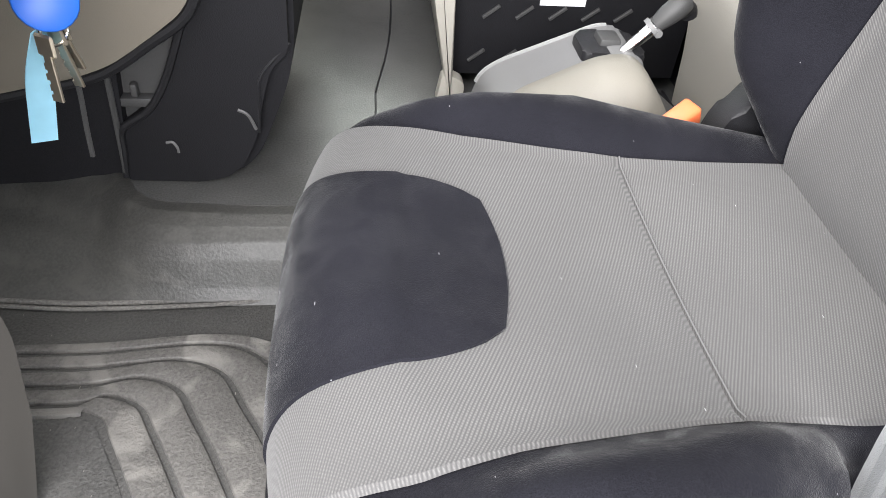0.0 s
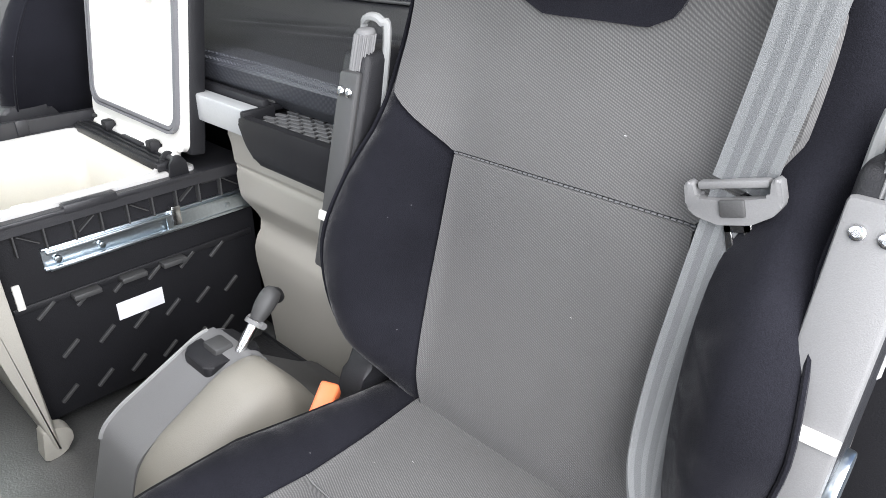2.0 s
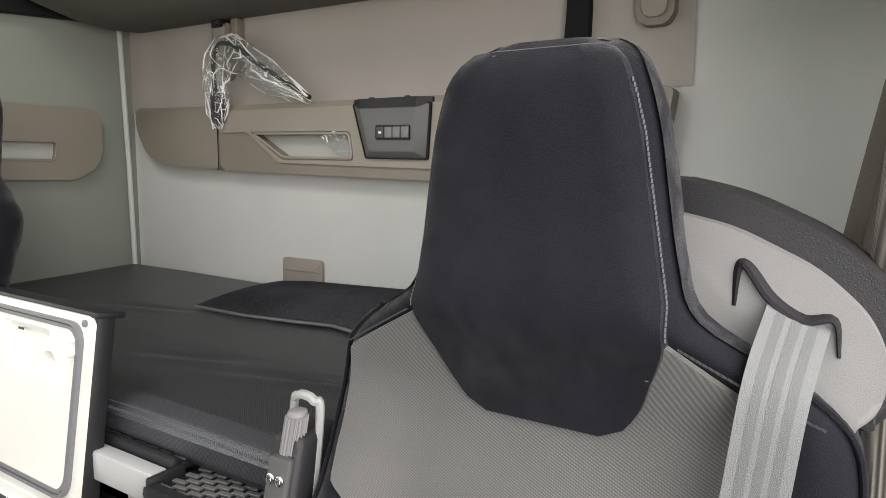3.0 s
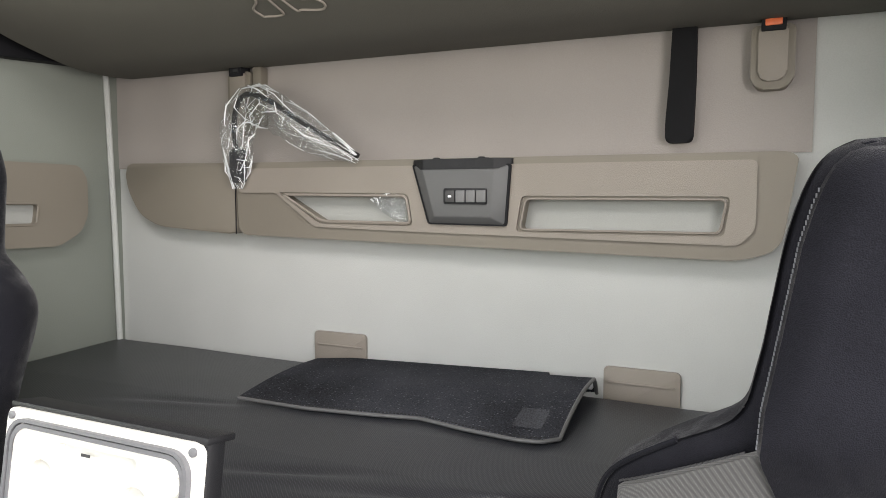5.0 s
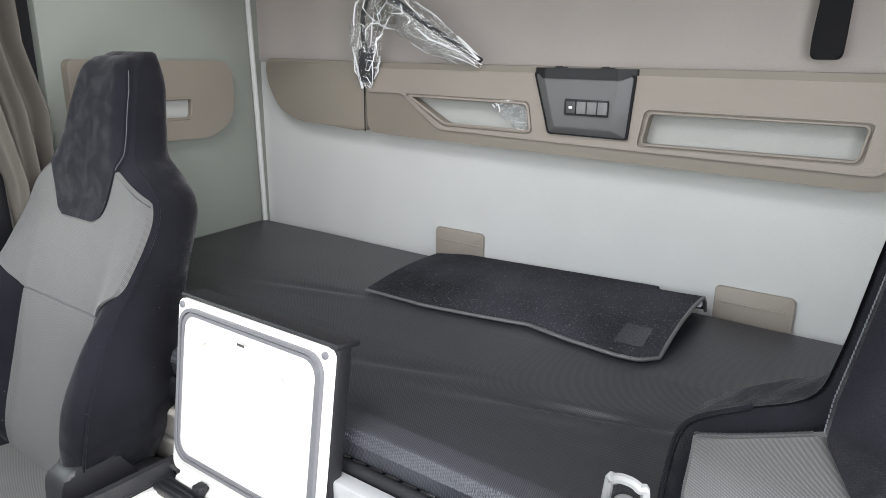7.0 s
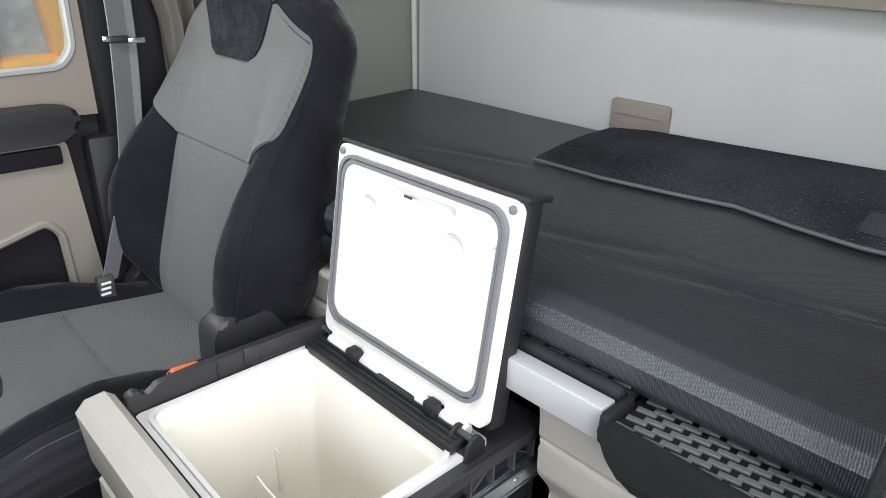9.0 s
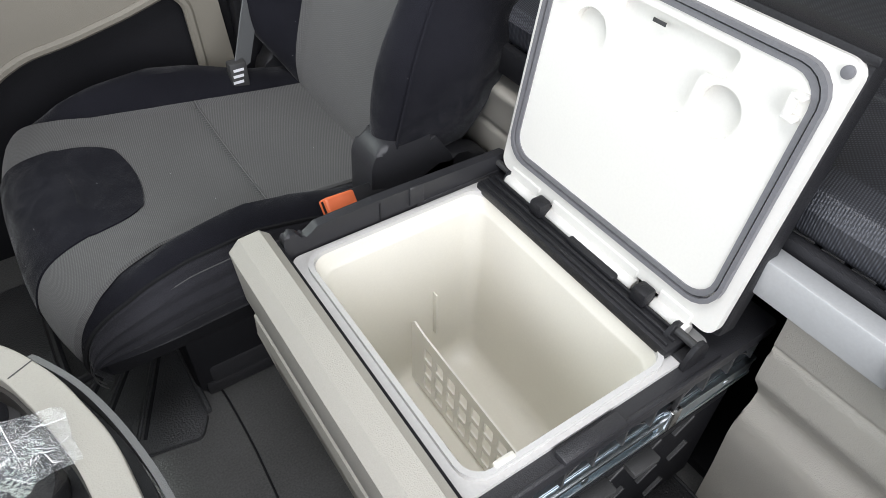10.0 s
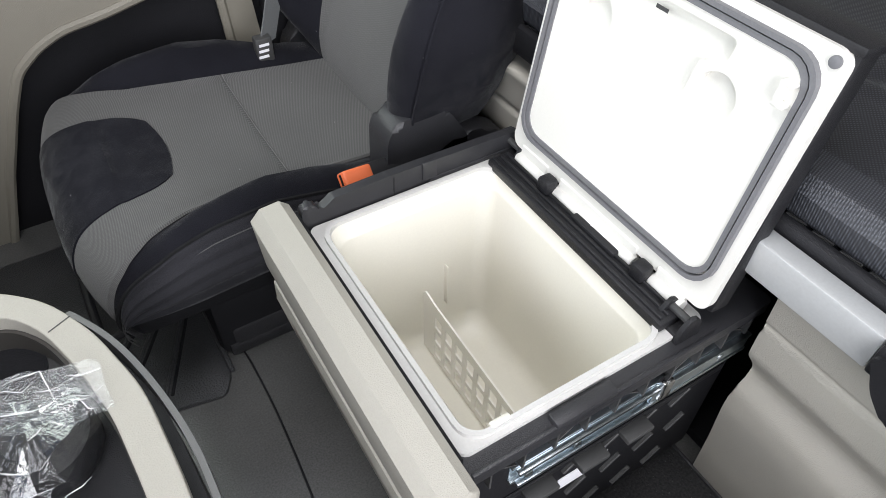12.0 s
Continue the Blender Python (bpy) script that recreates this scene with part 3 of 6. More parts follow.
def set_back(z):
    """How far the backrest leans back at a height; the driver's headrest is set forward, the passenger's back."""
    ahead = [(-0.06, 0.0), (0.46, 0.0), (0.53, -0.008), (0.58, -0.022), (0.64, -0.036), (0.70, -0.031), (0.76, -0.027), (0.885, -0.025)]
    more = smooth_at(ahead, z) if WIDE[0] else smooth_at([(-0.06, 0.0), (0.44, 0.0), (0.517, 0.008), (0.62, 0.036), (0.70, 0.064), (0.80, 0.090), (0.885, 0.105)], z)
    return RECLINE[0] * z + more


def head_drop(z):
    """The passenger's headrest is pushed further down than the driver's."""
    return 0.0 if WIDE[0] else 0.032 * max(0.0, min(1.0, (z - 0.62) / 0.25))


def backrest(z, y, lift=0.0):
    a, h = abs(y), back_half(z)
    t = max(0.0, min(1.0, (a - 0.14) / 0.10))
    x = back_mid(z) - back_wing(z) * t * t * (3 - 2 * t)
    e = max(0.0, (a - h + 0.04) / 0.04)
    x += 0.026 * e * e
    if z > 0.84:
        x += 0.030 * ((z - 0.84) / 0.045) ** 2
    return Vector((x - lift + set_back(z), y, z - head_drop(z)))


def rounded_patch(u, wide, narrow):
    """Half width of a patch that narrows and ends in round corners at u = 1."""
    base = narrow + (wide - narrow) * (1 - u**1.7)
    r = 0.15
    if u > 1 - r:
        base -= 0.034 * (1 - math.sqrt(max(0, 1 - ((u - 1 + r) / r) ** 2)))
    return base


def head_half(z):
    """Half width of the headrest's front panel."""
    return lin_at([(0.517, 0.040), (0.519, 0.056), (0.524, 0.072), (0.532, 0.085), (0.545, 0.095), (0.56, 0.103), (0.62, 0.127), (0.66, 0.124), (0.70, 0.117), (0.75, 0.109), (0.80, 0.101), (0.83, 0.093), (0.85, 0.086), (0.865, 0.077), (0.873, 0.068), (0.877, 0.056)], z)


def seat(name, label, m, armrests, recline=0.0, cushion_shift=0.0):
    RECLINE[0], TUCK[0] = recline, bool(armrests)
    WIDE[0] = 0.022 if armrests else 0.0
    s = thing(name, label, "seat", "cab seats", m=m)
    start, base_z = (0.0, -0.115) if armrests else (0.105, -0.078)
    bm = grid(lambda u, v: cushion(u, -HALF + 2 * HALF * v, -0.005), span(start, 1, 46), span(0, 1, 44))
    part("cushion_cover", bm, VELOUR, s, "black velour cushion sides")

    def side_wall(u, v, sign):
        p = cushion(u, sign * HALF, -0.005)
        low = base_z + 0.008 * math.sin(u * 9)
        return Vector((p.x, p.y + sign * 0.014 * math.sin(v * math.pi) + sign * 0.002 * math.sin(v * 30), p.z + (min(low, p.z) - p.z) * v))

    for sign in (-1, 1):
        part("cushion_side", grid(lambda u, v: side_wall(0.12 + 0.88 * u, v, sign), span(0, 1, 36), span(0, 1, 18)), SIDE_VELOUR, s, "dark grey velour cushion side")
        line = [cushion(0.16 + 0.84 * k / 60, sign * HALF, 0.0) - Vector((0, 0, 0.006)) for k in range(61)]
        part("piping", tube(line, 0.0032, 6), PIPING, s)
        line = [cushion(0.16 + 0.84 * k / 60, sign * (HALF + 0.003), 0.0) - Vector((0, 0, 0.018)) for k in range(61)]
        part("seam", tube(line, 0.0012, 5), DARK, s)
        line = [p + Vector((0, sign * 0.003, -0.008)) for p in line]
        part("seam", tube(line, 0.0010, 5), DARK, s)
    s_seam = s_of_x(-0.205)

    def front_panel(u, v, lift):
        k = max(0.03, start + 0.01) + (s_seam - max(0.03, start + 0.01)) * u
        return cushion(k, inner_side(cushion_line(k).x, 2 * v - 1) * (2 * v - 1), lift)

    def rear_panel(u, v, lift):
        k = s_seam + (1 - s_seam) * u
        return cushion(k, inner_side(cushion_line(k).x, 2 * v - 1) * (2 * v - 1), lift)

    part("seat_panel", puffed(front_panel, 34, 26, 0.002), CLOTH, s, "grey woven cloth front panel")
    part("seat_panel", puffed(rear_panel, 16, 26, 0.002), CLOTH, s, "grey woven cloth rear panel")
    part("seam", tube([cushion(s_seam, y, 0.001) for y in span(-inner_side(-0.205, -1) + 0.002, inner_side(-0.205, 1) - 0.002, 30)], 0.0007, 5), GREY, s)
    s_patch = s_of_x(-0.352)

    def patch(u, v, lift):
        w = 2 * v - 1
        k = max(0.02, start) + (s_patch - max(0.02, start) - 0.012 * w * w) * u
        return cushion(k, rounded_patch(u, 0.152, 0.104) * w, lift)

    part("seat_patch", puffed(patch, 40, 22, 0.0045), VELOUR, s, "black velour patch at the front of the cushion")
    part("seat_pan", boxes((-0.48 - 0.3 * start, 0.10, -0.235, 0.235, base_z - 0.065, base_z + 0.015, 0.02)), BLACK_MATT, s)
    part("suspension_base", boxes((-0.40, 0.08, -0.19, 0.19, -0.44 if m.translation.y < 0 else -0.33, -0.16, 0.02)), BLACK_MATT, s)

    for o in s.children:
        o.location.y = cushion_shift

    # backrest
    zs = [*span(-0.06, 0.54, 34), *span(0.552, 0.70, 16), *span(0.715, 0.84, 9), *span(0.848, 0.885, 9)]
    bm = grid(lambda z, v: backrest(z, back_half(z) * (2 * v - 1), -0.005), zs, span(0, 1, 72))
    part("backrest_front", bm, VELOUR, s, "black velour backrest and headrest")

    def wrap(z, v):
        """Round the back from one edge to the other."""
        h, w = back_half(z), back_wing(z)
        thick = smooth_at([(-0.06, 0.12), (0.2, 0.16), (0.5, 0.14), (0.65, 0.115 if WIDE[0] else 0.105), (0.8, 0.108 if WIDE[0] else 0.085), (0.885, 0.08 if WIDE[0] else 0.06)], z)
        a = math.pi * (0.5 - 0.5 * math.cos(math.pi * v))
        c = math.cos(a)
        top = 0.030 * ((z - 0.84) / 0.045) ** 2 if z > 0.84 else 0.0
        return Vector((back_mid(z) + set_back(z) - w + 0.024 + top + (thick + w - top) * math.sin(a) ** 0.7, math.copysign(abs(c) ** 0.4, c) * h, z - head_drop(z)))

    part("backrest_shell", grid(wrap, zs, span(0, 1, 44)), VELOUR, s, angle=80)
    h = back_half(0.885)
    b0 = back_mid(0.885) + set_back(0.885)
    part("headrest_top", boxes((b0 + 0.034, b0 + 0.085, -h, h, 0.866 - head_drop(0.88), 0.884 - head_drop(0.88), 0.008)), VELOUR, s)
    for sign in (-1, 1):
        line = [backrest(z, sign * back_half(z) * 0.995, 0.0) for z in zs if 0.06 < z < 0.62]
        part("piping", tube(line, 0.0030, 6), VELOUR, s)
        st = bmesh.new()
        for k in range(50):
            z = 0.632 + 0.0043 * k
            p = backrest(z, sign * (head_half(z) + 0.0008), 0.0060)
            box(st, p.x - 0.0006, p.x + 0.0006, p.y - 0.0006, p.y + 0.0006, p.z - 0.0018, p.z + 0.0018)
        part("seam", st, THREAD_AND_GLINT, s, "row of grey stitches along the headrest")

    def lower(u, v, lift):
        z = -0.055 + 0.41 * u
        return backrest(z, back_inner(z) * (2 * v - 1), lift)

    def upper(u, v, lift):
        z = 0.355 + 0.271 * u
        half = lin_at([(0.355, 0.150), (0.417, 0.240), (0.45, 0.247), (0.50, 0.250), (0.562, 0.246), (0.626, 0.126)], z)
        half = min(half, back_half(z) - 0.010)
        if WIDE[0] and v < 0.5:
            half = min(half, lin_at([(0.355, 0.150), (0.417, 0.205), (0.45, 0.222), (0.55, 0.222), (0.572, 0.205), (0.626, 0.126)], z))
        return backrest(z, half * (2 * v - 1), lift)

    def head(u, v, lift):
        z = 0.517 + 0.360 * u
        return backrest(z, head_half(z) * (2 * v - 1), lift)

    part("back_panel", puffed(lower, 30, 40, 0.0035), CLOTH, s, "grey woven cloth lower back panel")
    part("back_panel", puffed(upper, 40, 64, 0.0045), CLOTH, s, "grey woven cloth upper back panel")
    part("headrest_panel", puffed(head, 36, 40, 0.0085), VELOUR, s, "black velour headrest panel")
    st = bmesh.new()
    for y in span(-0.148, 0.148, 44):
        p = backrest(0.355, y, 0.002)
        box(st, p.x - 0.001, p.x + 0.001, y - 0.0024, y + 0.0024, p.z - 0.0009, p.z + 0.0009)
    part("seam", st, LIGHT_THREAD, s, "row of grey stitches")
    for sign in (-1, 1):
        st = bmesh.new()
        for k in span(0.04, 0.96, 22):
            z, y = 0.566 + 0.060 * k, sign * (min(0.246, back_half(0.56) - 0.010) - 0.113 * k)
            p = backrest(z, y, 0.0035)
            box(st, -0.001, 0.001, -0.0024, 0.0024, -0.0008, 0.0008, m=Matrix.Translation(p) @ Matrix.Rotation(-sign * 0.50, 4, "X"))
        part("shoulder_stitching", st, THREAD, s, "row of dark stitches on the shoulder")

    cover = [(p.x, p.z) for p in spline([(0.0, 0, -0.13), (-0.05, 0, -0.05), (-0.03, 0, 0.03), (0.05, 0, 0.075), (0.13, 0, 0.05), (0.15, 0, -0.04), (0.12, 0, -0.13)], 5)]
    for sign in (-1, 1):
        part("recliner_cover", prism(cover, "y", sign * 0.235, sign * 0.280, 0.008), BLACK, s)
    bar = [(-0.42, 0.09, -0.19), (-0.54, 0.09, -0.232), (-0.568, 0.078, -0.24), (-0.575, 0.05, -0.242), (-0.575, -0.08, -0.242), (-0.568, -0.108, -0.24), (-0.54, -0.12, -0.232), (-0.42, -0.12, -0.19)]
    part("slide_bar", tube(spline(bar, 5), 0.0085, 10), BLACK, s)
    for sign in armrests:
        arm(s, sign)
    return s


def arm(s, sign):
    """An armrest folded up beside the backrest, leaning back a little."""
    y0, y1, low = (0.280, 0.330, 0.185) if sign > 0 else (-0.325, -0.267, 0.155)

    def lean(bm):
        for v in bm.verts:
            v.co.x += 0.025 + (v.co.z - 0.46) * 0.25
            v.co.z -= 0.02
        return bm

    mid = (y0 + y1) / 2
    a = part("armrest", lean(boxes((0.0, 0.075, y0, y1, low, 0.475, 0.012), seg=3)), BLACK, s, "black folded armrest")
    part("armrest_face", lean(boxes((-0.010, 0.002, y0 + 0.002, y1 - (0.014 if sign > 0 else 0.001), low + 0.012, 0.452, 0.005))), DARK if sign > 0 else GREY, a, "grey armrest underside")
    part("face_band", lean(boxes((-0.013, -0.009, y0 + 0.002, y1 - (0.014 if sign > 0 else 0.001), 0.262, 0.274, 0.001))), WHITE, a)
    rim = spline([(0.052, y0 + 0.003, 0.30), (0.034, y0 + 0.003, 0.485), (0.027, y0 + 0.011, 0.507), (0.025, mid, 0.512), (0.027, y1 - 0.011, 0.507), (0.034, y1 - 0.003, 0.485), (0.052, y1 - 0.003, 0.30)], 6)
    part("armrest_rim", lean(tube(rim, 0.0055, 8)), SILVER, a, "light grey rounded rim")
    knob = bmesh.new()
    c = Vector((0.010, mid - (0.006 if sign > 0 else 0.0), 0.474))
    pts = []
    for k in range(72):
        r = 0.0130 + (0.0014 if k % 4 < 2 else -0.0007)
        pts.append((r * math.cos(k * math.tau / 72), r * math.sin(k * math.tau / 72)))
    prism([(c.x + p, c.y + q) for p, q in pts], "z", c.z - 0.022, c.z + 0.020, bm=knob)
    disc(knob, c + Vector((0, 0, 0.021)), (0, 0, 1), 0.0125, 0.012, 24, 0.005)
    part("tilt_knob", lean(knob), GREY, a, "ribbed grey tilt knob", angle=50)
    part("knob_stem", lean(disc(bmesh.new(), c - Vector((0, 0, 0.035)), (0, 0, 1), 0.005, 0.04, 10)), STEEL, a)
    for k in (0.011, 0.026) if sign > 0 else (0.022, 0.042):
        sc = bmesh.new()
        disc(sc, (-0.011, y0 + k, 0.428), (1, 0, 0), 0.0062, 0.004, 14, 0.001)
        disc(sc, (-0.0135, y0 + k, 0.428), (1, 0, 0), 0.003, 0.002, 6)
        part("screw", lean(sc), CHROME, a)
    if sign < 0:
        cap = lean(disc(bmesh.new(), (0.03, y0 - 0.002, 0.215), (0, 1, 0), 0.028, 0.012, 28, 0.003))
        part("pivot_cap", cap, STEEL, a, "steel armrest pivot")
    return a


DRIVER = pose(0.675, -0.745, 0.237)
PASSENGER = pose(0.612, 0.760, 0.330)
driver_seat = seat("driver_chair", "black velour and grey woven cloth air-sprung driver seat", DRIVER, (-1, 1), 0.0, -0.024)
passenger_seat = seat("passenger_chair", "black velour and grey woven cloth passenger seat beside the fridge", PASSENGER, (), 0.085)


# driver seat: belt housing, belt, side trim and controls
housing = [(-0.075, 0.740), (-0.16, 0.722), (-0.228, 0.690), (-0.266, 0.656), (-0.282, 0.622), (-0.278, 0.575), (-0.244, 0.548), (-0.075, 0.58)]
hs = part("belt_housing", prism(soft(housing, 0.02), "x", 0.101, 0.140, 0.008, 3), GREY, driver_seat, "grey plastic shoulder belt housing")
back = [(-0.075, 0.769), (-0.16, 0.751), (-0.238, 0.715), (-0.282, 0.678), (-0.302, 0.634), (-0.295, 0.575), (-0.252, 0.542), (-0.075, 0.575)]
part("housing_back", prism(soft(back, 0.03), "x", 0.124, 0.205, 0.018, 4), BLACK, hs, "dark housing back")
slot = spline([(0.101, -0.166, 0.655), (0.100, -0.168, 0.688), (0.100, -0.176, 0.690), (0.099, -0.196, 0.664), (0.099, -0.220, 0.650), (0.099, -0.242, 0.652), (0.101, -0.247, 0.622)], 5)
part("belt_slot", tube(slot, lambda t: 0.0022 + 0.0046 * math.sin(math.pi * min(0.99, max(0.01, t))), 8, flat=0.6), BLACK_MATT, hs, "dark belt slot")
line = spline([(0.099, -0.216, 0.652), (0.052, -0.208, 0.60), (0.040, -0.198, 0.50), (0.032, -0.186, 0.408)], 8)
sb = part("shoulder_belt", ribbon(line, (0.12, -0.9, -0.28), 0.050), BELT, driver_seat, "grey seat belt webbing")
for off in (-0.0125, 0.0, 0.0125):
    shift = Vector((0.12, -0.9, -0.28)).normalized() * off
    part("belt_stripe", ribbon([p + shift for p in line], (0.12, -0.9, -0.28), 0.0075, 0.0018), BELT_STRIPE, sb, "darker woven stripe")
line = spline([(0.032, -0.186, 0.400), (0.018, -0.178, 0.30), (-0.004, -0.175, 0.21), (-0.034, -0.182, 0.145), (-0.072, -0.202, 0.098), (-0.108, -0.224, 0.050), (-0.118, -0.240, 0.004), (-0.112, -0.250, -0.06)], 10)
turns = [(0, Vector((0.12, -0.9, -0.28))), (0.22, Vector((0.3, -0.85, -0.2))), (0.42, Vector((0.6, -0.6, 0.0))), (0.60, Vector((0.85, 0.05, -0.45))), (0.76, Vector((-0.25, 0.95, 0.15))), (1.01, Vector((-0.3, 0.9, 0.1)))]
sides = []
for k in range(len(line)):
    f = k / (len(line) - 1)
    i = max(j for j in range(5) if turns[j][0] <= f)
    sides.append(turns[i][1].lerp(turns[i + 1][1], (f - turns[i][0]) / (turns[i + 1][0] - turns[i][0])))
lb = part("lap_belt", ribbon(line, sides, 0.047), BELT, driver_seat, "grey seat belt webbing")
for off in (-0.013, 0.0, 0.013):
    part("belt_stripe", ribbon([p + d.normalized() * off for p, d in zip(line, sides)], sides, 0.0075, 0.0018), BELT_STRIPE, lb, "darker woven stripe")
M = Matrix.Translation((0.026, -0.186, 0.400)) @ Euler((radians(-17), 0, 0)).to_matrix().to_4x4()
tng = soft([(-0.040, 0.018), (-0.041, -0.004), (-0.033, -0.013), (-0.014, -0.021), (0.014, -0.021), (0.033, -0.013), (0.041, -0.004), (0.040, 0.018), (0.033, 0.018), (0.031, 0.003), (0.012, 0.001), (-0.012, 0.001), (-0.031, 0.003), (-0.033, 0.018)], 0.003)
tongue = part("belt_tongue", prism(tng, "x", -0.008, 0.006, 0.0025, 2), GREY, driver_seat, "grey moulded belt tongue")
tongue.matrix_basis = M
part("tongue_bar", boxes((-0.004, 0.007, -0.030, 0.030, 0.010, 0.017, 0.002)), GREY, tongue)
part("tongue_pad", boxes((-0.0105, -0.006, -0.011, 0.011, -0.014, 0.002, 0.002)), DARK, tongue)
pl = bmesh.new()
for r in ((-0.002, 0.002, -0.012, -0.005, -0.060, -0.018), (-0.002, 0.002, 0.005, 0.012, -0.060, -0.018), (-0.002, 0.002, -0.012, 0.012, -0.064, -0.050), (-0.002, 0.002, -0.012, 0.012, -0.030, -0.018)):
    box(pl, *r, 0.0008, 1)
part("tongue_plate", pl, CHROME, tongue, "bright steel plate")
trim = [(-0.40, -0.12), (-0.30, -0.075), (-0.12, -0.055), (-0.02, -0.010), (0.06, 0.02), (0.12, 0.01), (0.10, -0.08), (0.0, -0.17), (-0.25, -0.20), (-0.40, -0.19)]
part("side_trim", prism(trim, "y", -0.300, -0.225, 0.010, 3), LEVER_GREY, driver_seat, "grey plastic seat side trim")
LEVER = Matrix(((0.30, 0.707, -0.514, -0.022), (-0.70, -0.030, -0.672, -0.278), (-0.65, 0.707, 0.486, 0.012), (0, 0, 0, 1)))
shape = soft([(-0.025, -0.080), (0.020, -0.084), (0.027, -0.060), (0.027, 0.062), (0.014, 0.084), (-0.018, 0.088), (-0.025, 0.078)], 0.010)
lv = part("recliner_lever", prism(shape, "z", -0.016, 0.010, 0.005, 3), GREY, driver_seat, "light grey recliner lever")
lv.matrix_basis = LEVER
part("lever_groove", tube([(-0.020, 0.012, 0.0098), (0.016, 0.020, 0.0098), (0.020, 0.016, 0.0098)], 0.0012, 6), GREY, lv)
for q in (-0.046, -0.012):
    sym = bmesh.new()
    prism(soft([(-0.012, q - 0.005), (0.000, q - 0.008), (0.004, q + 0.002), (-0.004, q + 0.006), (-0.011, q + 0.004)], 0.003), "z", 0.0098, 0.0108, bm=sym)
    prism(soft([(0.002, q - 0.004), (0.014, q - 0.010), (0.018, q - 0.002), (0.010, q + 0.002), (0.012, q + 0.010), (0.003, q + 0.010)], 0.003), "z", 0.0098, 0.0108, bm=sym)
    part("lever_symbol", sym, WHITE, lv, "white printed seat symbol")
sw = part("switch_plate", boxes((-0.185, -0.125, -0.318, -0.303, -0.155, -0.105, 0.004)), GREY, driver_seat, "grey seat switch plate")
for i in range(2):
    for j in range(2):
        part("switch", boxes((-0.178 + 0.026 * i, -0.160 + 0.026 * i, -0.323, -0.316, -0.150 + 0.022 * j, -0.136 + 0.022 * j, 0.002)), WHITE, sw)
vb = part("height_valve", boxes((-0.32, -0.23, -0.345, -0.305, -0.185, -0.125, 0.008), seg=3), SILVER, driver_seat, "light grey height valve paddle")
part("valve_symbol", boxes((-0.285, -0.265, -0.347, -0.344, -0.165, -0.148, 0.002)), WHITE, vb)


def buckle(name, m, label):
    b = thing(name, label, "belt buckle", "belt buckles", m=m)
    part("buckle_body", boxes((-0.014, 0.014, -0.010, 0.012, -0.085, -0.002, 0.004)), BLACK, b)
    part("release_button", boxes((-0.0125, 0.0125, -0.0125, 0.013, -0.026, 0.026, 0.0045), seg=3), ORANGE_RED, b, "orange-red release button")
    part("button_slot", boxes((-0.009, 0.009, -0.004, 0.002, 0.0255, 0.0268, 0.0005)), BLACK_MATT, b)
    part("stalk", boxes((-0.009, 0.009, -0.003, 0.003, -0.125, -0.08, 0.002)), STEEL, b)
    return b


def buckle_pose(at, along, face, size=1.0):
    """Stands a buckle at a point, its long side along one way and its broad side facing another."""
    z = Vector(along).normalized()
    y = -(Vector(face) - z * z.dot(Vector(face))).normalized()
    x = y.cross(z)
    return Matrix.Translation(at) @ Matrix((x, y, z)).transposed().to_4x4() @ Matrix.Scale(size, 4)


buckle("driver_buckle", buckle_pose((0.575, -0.497, 0.240), (0.062, 0.030, 0.034), (-0.7, -0.5, 0.9), 1.12), "seat belt buckle with orange-red button beside the driver seat")
buckle("passenger_buckle", buckle_pose((0.470, 0.480, 0.400), (-0.80, -0.10, 0.12), (-0.1, -0.75, 0.75), 0.95), "seat belt buckle with orange-red button beside the passenger seat")

cover = soft([(-0.034, -0.08), (-0.026, 0.118), (-0.010, 0.142), (0.048, 0.148), (0.080, 0.138), (0.118, 0.080), (0.110, -0.08)], 0.014)
rc = part("recliner_cover", prism(cover, "y", -0.062, 0.0, 0.009, 3), FRAME_BLACK, passenger_seat, "black plastic recliner cover")
rc.matrix_basis = passenger_seat.matrix_basis.inverted() @ pose(0.553, 0.542, 0.322)
bk = part("belt_bracket", boxes((0.0, 0.032, -0.004, 0.004, -0.02, 0.004, 0.002), (0.022, 0.032, -0.004, 0.004, 0.0, 0.018, 0.002)), STEEL, passenger_seat, "steel buckle bracket")
bk.matrix_basis = passenger_seat.matrix_basis.inverted() @ pose(0.505, 0.520, 0.362)


# ---- bunk ----
def mattress_top(u, v):
    y = -1.05 + 2.10 * u
    rows = [(0, 0.79, 0.545), (0.05, 0.766, 0.570), (0.11, 0.760, 0.600), (0.16, 0.772, 0.617), (0.22, 0.81, 0.622), (0.33, 0.90, 0.639), (0.45, 1.0, 0.651), (0.6, 1.15, 0.661), (0.8, 1.35, 0.666), (0.95, 1.47, 0.670), (1.0, 1.495, 0.65)]
    x, z = curve_at(rows, v)
    k = 0.004 * noise.noise(Vector((x * 4, y * 4, 0.3)))
    for cx, cy, l, d in ((0.98, -0.28, 0.16, 0.009), (0.95, 0.05, 0.1, 0.005), (1.1, -0.62, 0.08, 0.006), (1.12, 0.45, 0.12, 0.004)):
        w = (x - cx) + 0.25 * (y - cy)
        k -= d * math.exp(-((w / 0.012) ** 2)) * math.exp(-(((y - cy) / l) ** 2))
        k += d * 0.7 * math.exp(-(((w + 0.022) / 0.014) ** 2)) * math.exp(-(((y - cy) / l) ** 2))
    return (x, y, z + (k if v > 0.12 else 0))


